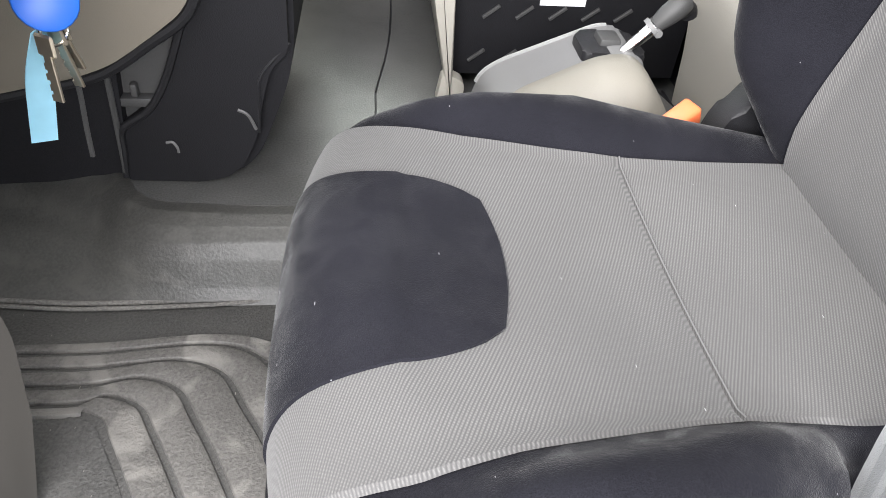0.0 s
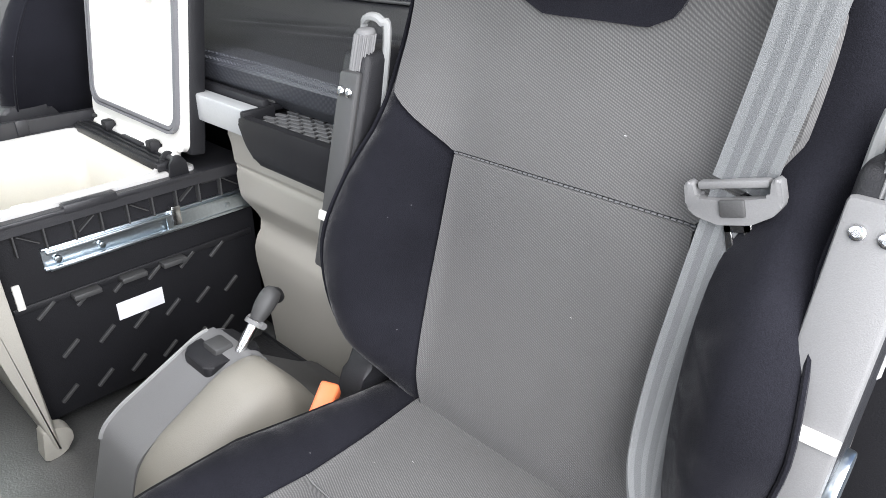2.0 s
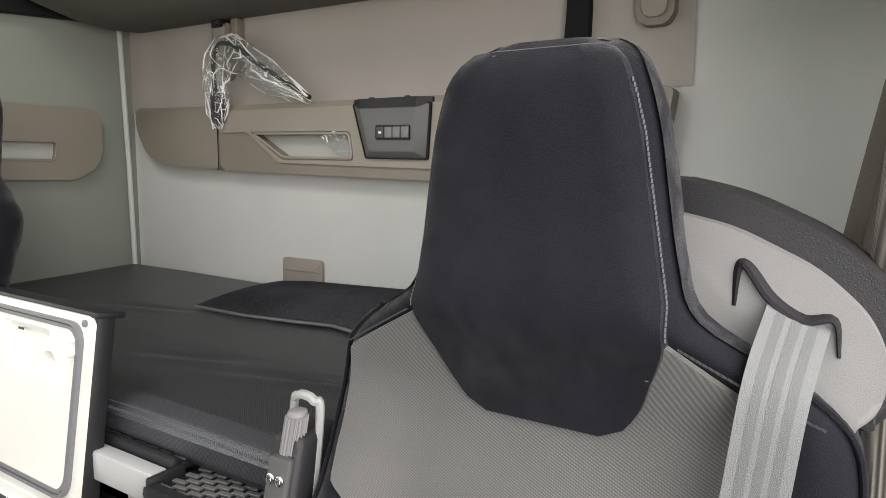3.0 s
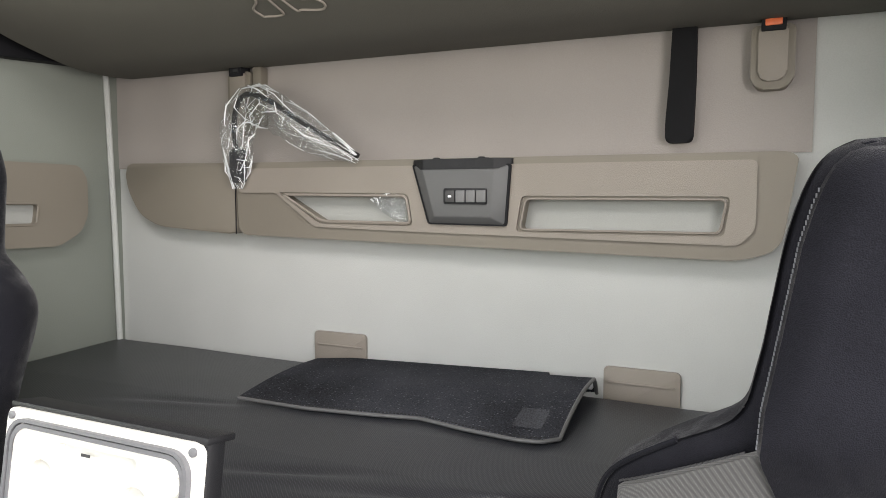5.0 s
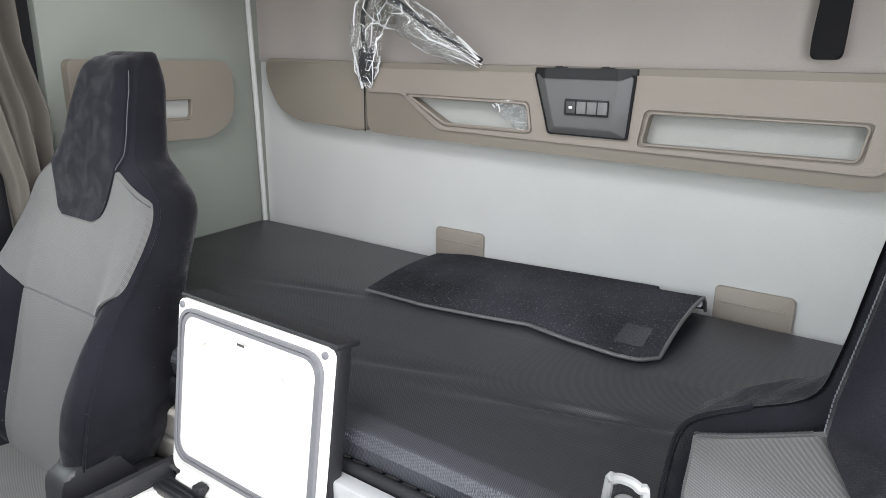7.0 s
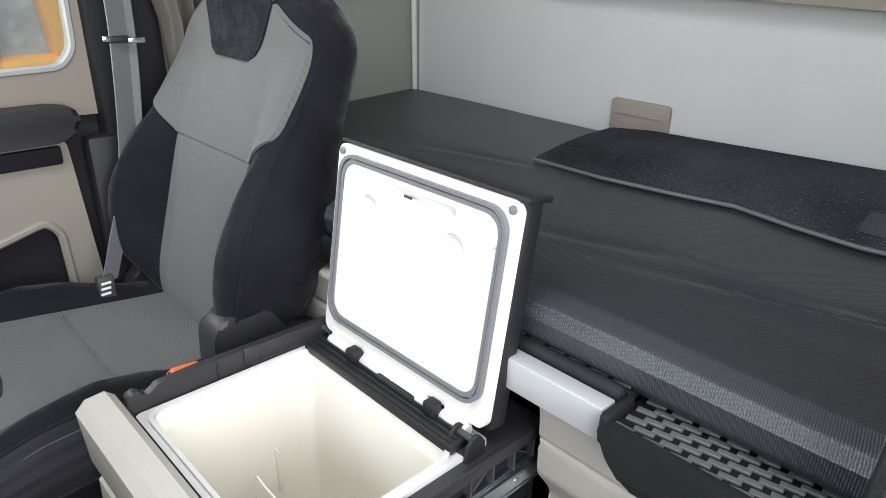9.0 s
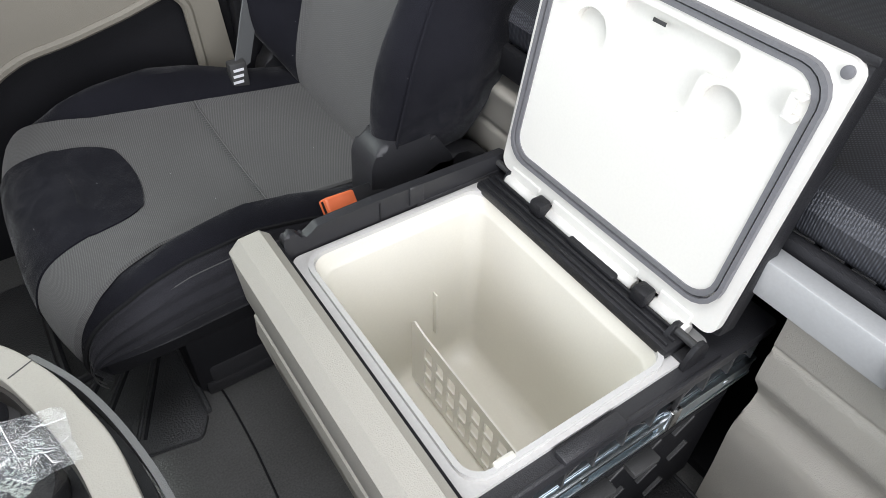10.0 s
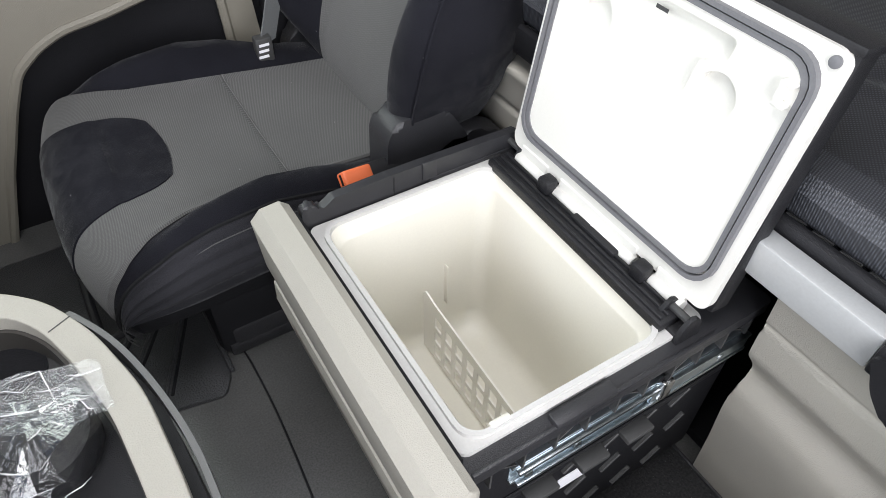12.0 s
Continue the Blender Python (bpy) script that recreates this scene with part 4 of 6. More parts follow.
bm = grid(mattress_top, span(0, 1, 120), [*span(0.22, 0.3, 6), *span(0.32, 0.75, 60), *span(0.8, 1, 8)])
bunk = thing("bunk_mattress", "black mesh-covered mattress of the lower bunk", "mattress")
part("mattress_cover", bm, MATTRESS, bunk)
part("mattress_border", grid(mattress_top, span(0, 1, 120), span(0, 0.22, 16)), MESH_FRONT_LIT, bunk, "ribbed mesh along the front, its highlight put in the lighter grey")
# rows of small dashes paint the mesh's sparkle where the front bends over
em = bmesh.new()
for row in range(2):
    for k in range(460):
        u0 = 0.01 + 0.98 * (k + 0.5 * (row % 2)) / 460
        v0 = 0.128 + 0.019 * row
        tube([Vector(mattress_top(u0 + 0.0007 * j, v0 + 0.0075 * j)) + Vector((-0.0004, 0, 0.0006)) for j in range(2)], 0.0006, 4, bm=em)
part("edge_glints", em, THREAD_AND_GLINT, bunk, "dashes for mesh threads and their glints along the front edge")
part("mattress_core", boxes((0.80, 1.49, -1.045, 1.045, 0.53, 0.60)), BLACK_MATT, bunk)

base = thing("bunk_cabinet", "beige plastic bunk base cabinet with storage fronts", "cabinet")
part("bunk_board", boxes((0.80, 1.5, -1.05, 1.05, 0.50, 0.53)), BLACK_MATT, base)
part("front_rail", boxes((0.715, 0.745, -0.149, 0.33, 0.508, 0.556, 0.004)), ALU, base, "pale aluminium rail under the bunk")


def lower_front(y0, y1):
    bm = bmesh.new()
    rows = [(0.745, 0.495), (0.752, 0.47), (0.755, 0.428), (0.762, 0.420), (0.755, 0.412), (0.758, 0.36), (0.79, 0.315), (0.80, 0.29), (0.775, 0.26), (0.775, 0.22), (0.79, 0.12), (0.80, 0.0)]
    out = [*rows, (0.84, 0.0), (0.84, 0.495)]
    return prism(soft(out, 0.012), "y", y0, y1, 0.003, 2, bm)


part("cabinet_front", lower_front(-0.62, -0.034), BEIGE, base)
part("cabinet_front", lower_front(0.43, 1.04), BEIGE, base)
part("cabinet_floor", boxes((0.84, 1.49, -1.04, 1.04, 0.0, 0.02)), BLACK_MATT, base)
part("cabinet_side", boxes((0.84, 1.49, -0.060, -0.038, 0.02, 0.5)), BLACK_MATT, base)
part("cabinet_side", boxes((0.84, 1.49, 0.44, 0.46, 0.02, 0.5)), BLACK_MATT, base)


# ---- oddments tray along the bunk's front ----
tray = thing("bunk_tray", "black ribbed plastic oddments tray on the bunk front", "tray")
front = [(-0.150, 0.543), (-0.168, 0.505), (-0.195, 0.480), (-0.55, 0.478), (-0.55, 0.55), (-0.165, 0.55)]
part("tray_front", prism(soft(front, 0.01), "x", 0.700, 0.715, 0.004), BLACK, tray)
part("tray_floor", boxes((0.714, 0.80, -0.55, -0.155, 0.528, 0.540, 0.002)), BLACK_MATT, tray)
part("tray_end", boxes((0.706, 0.768, -0.162, -0.150, 0.515, 0.556, 0.004)), BLACK, tray)
part("tray_edge", boxes((0.750, 0.768, -0.150, 1.0, 0.520, 0.566, 0.007)), BLACK, tray)
part("tray_ledge", boxes((0.768, 0.80, -0.155, 1.0, 0.545, 0.556, 0.002)), BLACK_MATT, tray)
# ribs in grey: the gloss on the black mouldings is put in their colour
rib = boxes((-0.0042, 0.0042, -0.0125, 0.0125, 0, 0.004, 0.0008), seg=1)
rib_mesh = part("tray_rib", rib, LEVER_GREY, tray)
rib_mesh.matrix_basis = pose(0.722, -0.175, 0.540)
for i in range(7):
    for j in range(11):
        y = -0.178 - 0.034 * j - (0.017 if i % 2 else 0)
        if (i, j) == (0, 0) or y < -0.54:
            continue
        o = new("tray_rib", rib_mesh.data)
        o.parent = tray
        o.matrix_basis = pose(0.722 + 0.0115 * i, y, 0.540, 0, 0, 8)
for j in range(30):
    o = new("tray_rib", rib_mesh.data)
    o.parent = tray
    o.matrix_basis = pose(0.778, -0.135 + 0.034 * j, 0.5555, 0, 0, 8)

# ---- fridge drawer ----
fridge = thing("fridge_drawer", "beige-fronted pull-out fridge drawer with its white lid open", "fridge")
FX0, FX1, FY0, FY1 = 0.362, 0.640, 0.016, 0.376
prof = [(0.345, 0.452), (0.333, 0.463), (0.306, 0.461), (0.291, 0.446), (0.297, 0.36), (0.306, 0.340), (0.316, 0.336), (0.318, 0.329), (0.301, 0.322), (0.300, 0.290), (0.305, 0.284), (0.316, 0.18), (0.346, 0.02), (0.350, 0.012), (0.356, 0.012), (0.345, 0.30)]
part("front_panel", prism(prof, "y", -0.042, 0.420, 0.005, 3), BEIGE, fridge, "beige plastic drawer front")
foot = [(0.325, 0.0), (0.352, 0.0), (0.372, 0.012), (0.380, 0.035), (0.372, 0.05), (0.35, 0.06), (0.335, 0.06)]
part("panel_foot", prism(soft(foot, 0.008), "y", -0.040, -0.010, 0.003), BEIGE, fridge)
part("front_backing", boxes((0.345, 0.352, 0.0, 0.405, 0.03, 0.44)), BLACK_MATT, fridge)
part("drawer_side", boxes((0.352, 0.80, 0.0006, 0.012, 0.045, 0.405, 0.002)), BLACK_MATT, fridge, "black ribbed drawer side")
part("drawer_side", boxes((0.352, 0.80, 0.392, 0.405, 0.045, 0.42, 0.002)), BLACK_MATT, fridge)
part("drawer_back", boxes((0.79, 0.80, 0.012, 0.392, 0.045, 0.40, 0.002)), BLACK_MATT, fridge)
part("drawer_bottom", boxes((0.352, 0.80, 0.012, 0.392, 0.045, 0.06)), BLACK_MATT, fridge)
frame_o, frame_i = rounded(0.350, 0.80, -0.013, 0.408, 0.008), rounded(0.358, 0.698, 0.010, 0.386, 0.02)
part("drawer_frame", ring(frame_o, frame_i, "z", 0.398, 0.418), FRAME_BLACK, fridge)
part("frame_lip", boxes((0.356, 0.70, -0.014, -0.008, 0.412, 0.420, 0.002), (0.46, 0.545, -0.015, 0.003, 0.410, 0.426, 0.003)), FRAME_BLACK, fridge)
part("rear_deck", boxes((0.70, 0.80, -0.004, 0.40, 0.39, 0.412, 0.004)), FRAME_BLACK, fridge)
wall_out = [(0.352, 0.415), (0.352, 0.452), (0.358, 0.460), (0.370, 0.459), (0.378, 0.446), (0.388, 0.450), (0.398, 0.458), (0.48, 0.460), (0.70, 0.456), (0.70, 0.415)]
part("drawer_flange", prism(soft(wall_out, 0.004), "y", 0.390, 0.404, 0.004, 3), FRAME_BLACK, fridge)
part("flange_rib", boxes((0.487, 0.4895, 0.3885, 0.392, 0.420, 0.455, 0.0006)), BLACK, fridge)
part("flange_clip", boxes((0.533, 0.556, 0.3865, 0.392, 0.430, 0.4615, 0.002), (0.545, 0.700, 0.3875, 0.392, 0.418, 0.430, 0.002)), FRAME_BLACK, fridge)
lo, li = rounded(0.356, 0.70, 0.008, 0.388, 0.012), rounded(FX0 + 0.012, FX1, FY0 + 0.004, FY1 - 0.004, 0.024)
part("liner_rim", ring(lo, li, "z", 0.414, 0.424), LINER_RIM, fridge, "pale grey liner rim")
lo2, li2 = rounded(FX0 + 0.004, FX1 + 0.004, FY0 - 0.002, FY1 + 0.002, 0.028), rounded(FX0 + 0.010, FX1 - 0.002, FY0 + 0.004, FY1 - 0.004, 0.024)
part("liner_lip", ring(lo2, li2, "z", 0.422, 0.431), LINER_RIM, fridge)
part("liner_tab", boxes((0.398, 0.424, 0.016, 0.025, 0.424, 0.4325, 0.003)), IVORY, fridge)
LINER_ROWS = [(0.0, 0.0, 0.024), (0.004, 0.002, 0.024), (0.018, 0.003, 0.024), (0.022, 0.007, 0.024), (0.026, 0.0085, 0.024), (0.16, 0.012, 0.026), (0.29, 0.0155, 0.028), (0.300, 0.0165, 0.028), (0.312, 0.021, 0.029), (0.322, 0.030, 0.030), (0.327, 0.042, 0.030), (0.328, 0.060, 0.030)]


def liner_outline(inset, r):
    """A round-cornered outline with extra points where its straight sides begin and end."""
    pts = rounded(FX0 + 0.012 + inset, FX1 - inset, FY0 + 0.004 + inset, FY1 - 0.004 - inset, r, 8)
    out = []
    for i, p in enumerate(pts):
        out.append(p)
        q = pts[(i + 1) % len(pts)]
        if i % 9 == 8:
            out += [tuple(a + (b - a) * k for a, b in zip(p, q)) for k in (0.05, 0.35, 0.65, 0.95)]
    return out


rings = [[(*p, 0.425 - depth) for p in liner_outline(inset, r)] for depth, inset, r in LINER_ROWS]
bm = grid(lambda u, v: rings[v][u], range(len(rings[0])), range(len(rings)), close_u=True)
bm.verts.ensure_lookup_table()
bm.faces.new([v for v in bm.verts if abs(v.co.z - 0.097) < 1e-4])
part("liner", bm, IVORY, fridge, "ivory plastic liner of the fridge", angle=60)
div = [(0.055, 0.112), (0.343, 0.112), (0.343, 0.248), (0.336, 0.256), (0.31, 0.250), (0.08, 0.240), (0.055, 0.235)]
holes = [rounded(0.078 + 0.030 * i, 0.098 + 0.030 * i, 0.126 + 0.036 * j, 0.152 + 0.036 * j, 0.003, 2) for i in range(8) for j in range(3)]
part("basket_divider", plate(div, holes, "x", 0.5065, 0.5095), LATTICE, fridge, "ivory lattice basket divider")
part("liner_groove", boxes((0.555, 0.558, 0.350, 0.364, 0.18, 0.27, 0.001)), IVORY, fridge)
part("hinge_strip", boxes((0.634, 0.672, 0.020, 0.374, 0.424, 0.440, 0.004)), BLACK, fridge, "black ribbed hinge strip")
for dx in (0.641, 0.652, 0.663):
    part("strip_ridge", boxes((dx - 0.002, dx + 0.002, 0.026, 0.368, 0.438, 0.444, 0.0015)), BLACK, fridge)
for y0, y1, dx in ((0.0, 0.040, 0.0), (0.352, 0.402, 0.020)):
    cheek = soft([(0.645 + dx, 0.412), (0.648 + dx, 0.440), (0.658 + dx, 0.454), (0.670 + dx, 0.454), (0.680 + dx, 0.440), (0.682 + dx, 0.412)], 0.004)
    hb_ = part("hinge_block", prism(cheek, "y", y0, y0 + 0.006, 0.0015), BLACK, fridge)
    part("hinge_cheek", prism(cheek, "y", y1 - 0.006, y1, 0.0015), BLACK, hb_)
    part("hinge_base", boxes((0.648 + dx, 0.682 + dx, y0 + 0.005, y1 - 0.005, 0.414, 0.428, 0.002)), BLACK, hb_)
    part("hinge_pin", tube([(0.665 + dx, y0 + 0.004, 0.443), (0.665 + dx, y1 - 0.004, 0.443)], 0.005, 10), DARK, hb_)
for y in (0.09, 0.275):
    part("hinge_hook", boxes((0.655, 0.676, y - 0.011, y + 0.011, 0.44, 0.462, 0.004)), BLACK, fridge)
part("hinge_cover", boxes((0.658, 0.675, 0.13, 0.215, 0.438, 0.446, 0.003)), BLACK, fridge)

# ribs, rail and label on the drawer's side; grey ribs and webs carry painted gloss
random.seed(4)
rib_mesh = None
for i in range(6):
    for j in range(4):
        x, z = 0.40 + 0.062 * i + 0.02 * (j % 2), 0.085 + 0.085 * j
        if 0.30 < z < 0.38:
            continue
        if rib_mesh is None:
            o = part("side_rib", boxes((-0.019, 0.019, -0.007, 0.0, -0.003, 0.003, 0.001), seg=1), DARK, fridge)
            rib_mesh = o.data
        else:
            o = new("side_rib", rib_mesh)
            o.parent = fridge
        o.matrix_basis = pose(x, 0.002, z, 0, -38, 0)
for i in range(10):
    x = 0.380 + 0.044 * i
    part("frame_web", boxes((x, x + 0.0028, -0.0120, 0.003, 0.362, 0.399, 0.0006), seg=1), DARK, fridge)
for i in range(5):
    o = part("frame_brace", boxes((-0.018, 0.018, -0.009, 0.003, -0.0010, 0.0010, 0.0004), seg=1), DARK, fridge)
    o.matrix_basis = pose(0.402 + 0.088 * i, 0, 0.384, 0, -38 if i % 2 else 34, 0)
rl = part("slide_rail", boxes((0.415, 0.79, -0.0070, 0.0000, 0.322, 0.327, 0.001), (0.415, 0.79, -0.0070, 0.0000, 0.357, 0.362, 0.001), (0.415, 0.79, -0.0020, 0.0010, 0.325, 0.360)), STEEL, fridge, "zinc-plated drawer slide")
part("inner_slide", boxes((0.42, 0.79, -0.0150, -0.0070, 0.324, 0.330, 0.001), (0.42, 0.79, -0.0150, -0.0070, 0.352, 0.358, 0.001), (0.62, 0.79, -0.0130, -0.0090, 0.330, 0.352)), STEEL, rl)
for x in (0.435, 0.505, 0.635, 0.74):
    b = bmesh.new()
    disc(b, (x, -0.008, 0.341), (0, 1, 0), 0.006, 0.012, 10, 0.001)
    part("slide_rivet", b, STEEL, rl)
part("slide_clip", boxes((0.628, 0.645, -0.0190, -0.0070, 0.336, 0.372, 0.002)), CHROME, rl)
lb = part("type_label", boxes((0.508, 0.593, -0.0005, 0.0005, 0.184, 0.218)), PAPER, fridge, "white paper type label")
lb.matrix_basis = Matrix.Identity(4)
part("front_clip", boxes((0.362, 0.374, -0.0050, 0.0010, 0.27, 0.315, 0.002)), WHITE, fridge)
part("side_groove", boxes((0.355, 0.79, -0.0030, 0.0010, 0.262, 0.275, 0.002)), BLACK, fridge)
for i, x in enumerate((0.44, 0.52, 0.595)):
    part("side_bracket", boxes((x, x + 0.045, -0.0230, 0.0010, 0.262, 0.272, 0.002)), DARK, fridge)

# lid, leaning back on its hinge
LID = Matrix.Translation((0.674, 0.1885, 0.450)) @ Matrix.Rotation(radians(8.5), 4, "Y")
lid = part("lid", boxes((0.014, 0.046, -0.190, 0.190, 0.0, 0.326, 0.006)), BLACK, fridge, "black outer shell of the open lid")
lid.matrix_basis = LID
part("lid_lip", boxes((0.010, 0.060, -0.192, 0.192, 0.320, 0.330, 0.003)), BLACK, lid)
part("lid_face", ring(rounded(-0.187, 0.187, 0.004, 0.323, 0.016), rounded(-0.165, 0.165, 0.040, 0.300, 0.030), "x", 0.004, 0.016), WHITE, lid, "white lid rim")
cut = [rounded(-0.111, -0.059, 0.202, 0.254, 0.0255, 7), rounded(0.072, 0.124, 0.208, 0.260, 0.0255, 7), soft([(0.068, 0.289), (0.062, 0.203), (-0.040, 0.203), (-0.050, 0.212), (-0.053, 0.256), (-0.082, 0.259), (-0.086, 0.289)], 0.010)]
part("lid_inner", plate(rounded(-0.1665, 0.1665, 0.040, 0.302, 0.030), cut, "x", 0.000, 0.011), WHITE, lid, "white moulded lid inside with recesses")
part("lid_floor", boxes((0.0105, 0.0135, -0.165, 0.165, 0.04, 0.30)), WHITE, lid)
part("lid_gasket", ring(rounded(-0.1755, 0.1755, 0.031, 0.311, 0.034), rounded(-0.1705, 0.1705, 0.036, 0.306, 0.031), "x", -0.004, 0.008), GASKET, lid, "grey rubber gasket")
part("lid_gasket", ring(rounded(-0.1685, 0.1685, 0.038, 0.304, 0.030), rounded(-0.1625, 0.1625, 0.044, 0.298, 0.027), "x", -0.002, 0.008), GASKET, lid)
part("lid_catch", boxes((-0.012, 0.002, -0.152, -0.146, 0.259, 0.282, 0.002), (-0.012, 0.002, -0.160, -0.146, 0.278, 0.283, 0.002), (-0.012, 0.002, -0.160, -0.146, 0.257, 0.262, 0.002)), WHITE, lid)
part("lid_catch", boxes((-0.010, 0.002, 0.140, 0.147, 0.259, 0.282, 0.002)), WHITE, lid)
part("lid_mark", boxes((0.0012, 0.0022, 0.005, 0.022, 0.276, 0.280)), INK, lid)
for y in (-0.1755, 0.1755):
    b = bmesh.new()
    disc(b, (0.003, y, 0.3115), (1, 0, 0), 0.0058, 0.006, 18, 0.001)
    part("lid_stud", b, GASKET, lid)
for y0, y1 in ((-0.160, -0.108), (-0.078, 0.080), (0.102, 0.166)):
    barrel = tube([(0.004, y0, -0.010), (0.004, y0 + 0.003, -0.010), (0.004, y1 - 0.003, -0.010), (0.004, y1, -0.010)], lambda t: 0.0105 if 0.1 < t < 0.9 else 0.0085, 16)
    box(barrel, 0.002, 0.014, y0 + 0.002, y1 - 0.002, -0.008, 0.014, 0.002, 1)
    part("hinge_barrel", barrel, WHITE, lid, "white hinge barrel")
part("hinge_spring", tube(spline([(-0.004, -0.004, -0.004), (-0.008, 0.000, -0.012), (-0.006, 0.012, -0.020), (-0.005, 0.030, -0.021)], 5), 0.0013, 6), CHROME, lid)
part("hinge_slot", boxes((-0.0075, -0.005, 0.004, 0.010, -0.012, -0.006, 0.0005)), DARK, lid)

# ---- rear wall panel ----
panel = thing("rear_wall_panel", "taupe plastic trim panel with two pockets on the rear wall", "wall panel")
pocket_a = soft([(0.440, 1.086), (0.325, 1.022), (0.087, 1.020), (0.098, 1.081)], 0.012)
pocket_b = soft([(-0.180, 1.076), (-0.168, 1.012), (-0.553, 1.012), (-0.563, 1.074)], 0.012)
outline = soft([(0.588, 1.165), (0.580, 0.984), (-0.590, 0.962), (-0.655, 0.985), (-0.678, 1.15), (-0.660, 1.160)], 0.03)
part("panel_body", plate(outline, [pocket_a, pocket_b], "x", 1.450, 1.495), BEIGE_DARK, panel)
out = soft([(0.984, 1.172), (0.975, 1.10), (0.93, 1.03), (0.86, 1.0), (0.585, 0.984), (0.593, 1.165)], 0.03)
part("panel_end", prism(out, "x", 1.450, 1.495, 0.004), BEIGE_DARK, panel)
fascia = soft([(0.575, 1.150), (0.575, 1.09), (0.46, 1.09), (0.345, 1.008), (0.08, 1.002), (-0.585, 0.990), (-0.612, 1.02), (-0.612, 1.146)], 0.012)
part("panel_fascia", plate(fascia, [soft([(0.452, 1.091), (0.330, 1.016), (0.080, 1.014), (0.092, 1.087)], 0.012), soft([(-0.172, 1.082), (-0.160, 1.006), (-0.560, 1.006), (-0.570, 1.080)], 0.012)], "x", 1.444, 1.451), TAUPE, panel, "lighter taupe fascia")
part("pocket_lip", tube([(1.447, p, q) for p, q in pocket_a], 0.004, 6, closed=True), TAUPE, panel)
part("pocket_lip", tube([(1.447, p, q) for p, q in pocket_b], 0.0025, 6, closed=True), TAUPE, panel)
part("pocket_back", boxes((1.478, 1.484, 0.085, 0.45, 1.0, 1.10), (1.478, 1.484, -0.57, -0.16, 1.0, 1.10)), POCKET_SHADE, panel, "pocket back, the recess's shade put in its grey")
part("panel_gap", boxes((1.4485, 1.4495, 0.5875, 0.5905, 0.985, 1.165)), BLACK_MATT, panel)

ctl = thing("bunk_control_unit", "grey plastic bunk control unit with four buttons on the rear wall", "control panel")
cb = bmesh.new()
o0, o1 = [(0.079, 1.150), (-0.151, 1.148), (-0.142, 1.018), (0.040, 1.020)], [(0.046, 1.138), (-0.118, 1.136), (-0.112, 1.036), (0.018, 1.037)]
lo = [cb.verts.new((1.442, p, q)) for p, q in o0]
hi = [cb.verts.new((1.424, p, q)) for p, q in o1]
bk = [cb.verts.new((1.48, p, q)) for p, q in o0]
cb.faces.new(hi)
for i in range(4):
    cb.faces.new([lo[i], lo[(i + 1) % 4], hi[(i + 1) % 4], hi[i]])
    cb.faces.new([bk[i], bk[(i + 1) % 4], lo[(i + 1) % 4], lo[i]])
bmesh.ops.bevel(cb, geom=[e for e in cb.edges], offset=0.003, segments=2, profile=0.5, affect="EDGES")
part("control_body", cb, LEVER_GREY, ctl)
part("control_top", prism(soft([(1.424, 0.046), (1.445, 0.080), (1.50, 0.080), (1.50, -0.152), (1.445, -0.152), (1.424, -0.118)], 0.004), "z", 1.138, 1.160, 0.003), BLACK, ctl, "black upper face")
part("control_rim", ring(soft(o0, 0.006), soft([(p * 0.96 - 0.001, 1.085 + (q - 1.085) * 0.95) for p, q in o0], 0.006), "x", 1.438, 1.446), BLACK_MATT, ctl)
part("button_frame", prism(soft([(-0.006, 1.098), (-0.104, 1.097), (-0.104, 1.063), (-0.006, 1.064)], 0.004), "x", 1.420, 1.426, 0.001), BLACK, ctl)
for i in range(4):
    b = part("button", boxes((1.4165, 1.422, -0.0325 - 0.0235 * i, -0.0115 - 0.0235 * i, 1.068, 1.093, 0.0015)), DARK if i == 0 else GREY, ctl, "grey push button")
    if i == 0:
        part("button_symbol", boxes((1.4155, 1.417, -0.026, -0.018, 1.078, 1.083, 0.001)), PAPER, b)
for y in (0.02, -0.085):
    b = bmesh.new()
    disc(b, (1.45, y, 1.156), (0, 0, 1), 0.016, 0.012, 18, 0.002)
    disc(b, (1.44, y, 1.159), (0, 0, 1), 0.008, 0.010, 12, 0.002)
    part("reading_knob", b, BLACK, ctl)

side = thing("side_wall_panel", "taupe plastic trim panel with pocket on the side wall", "wall panel")
pk = soft([(0.98, 1.062), (0.98, 1.008), (1.222, 1.008), (1.230, 1.062)], 0.012)
part("panel_body", plate(soft([(0.90, 1.165), (0.90, 0.955), (1.28, 0.950), (1.345, 0.985), (1.368, 1.03), (1.368, 1.130), (1.345, 1.163)], 0.02), [pk], "y", 1.030, 1.058), BEIGE_DARK, side)
part("pocket_lip", tube([(p, 1.031, q) for p, q in pk], 0.004, 6, closed=True), BEIGE_DARK, side)
part("pocket_back", boxes((0.96, 1.24, 1.050, 1.056, 1.0, 1.07)), POCKET_SHADE, side, "pocket back, the recess's shade put in its grey")


def wall_tab(y0, y1, z0, z1):
    t = thing("wall_plate", "small beige plastic cover plate low on the rear wall", "cover plate", "wall cover plates")
    part("plate", prism(rounded(min(y0, y1), max(y0, y1), z0, z1, 0.008), "x", 1.490, 1.499, 0.002), TAUPE, t)
    part("plate_ridge", boxes((1.487, 1.4905, min(y0, y1) + 0.01, max(y0, y1) - 0.01, z1 - 0.034, z1 - 0.030, 0.001)), TAUPE, t)


wall_tab(0.380, 0.232, 0.645, 0.747)
wall_tab(-0.338, -0.488, 0.640, 0.733)


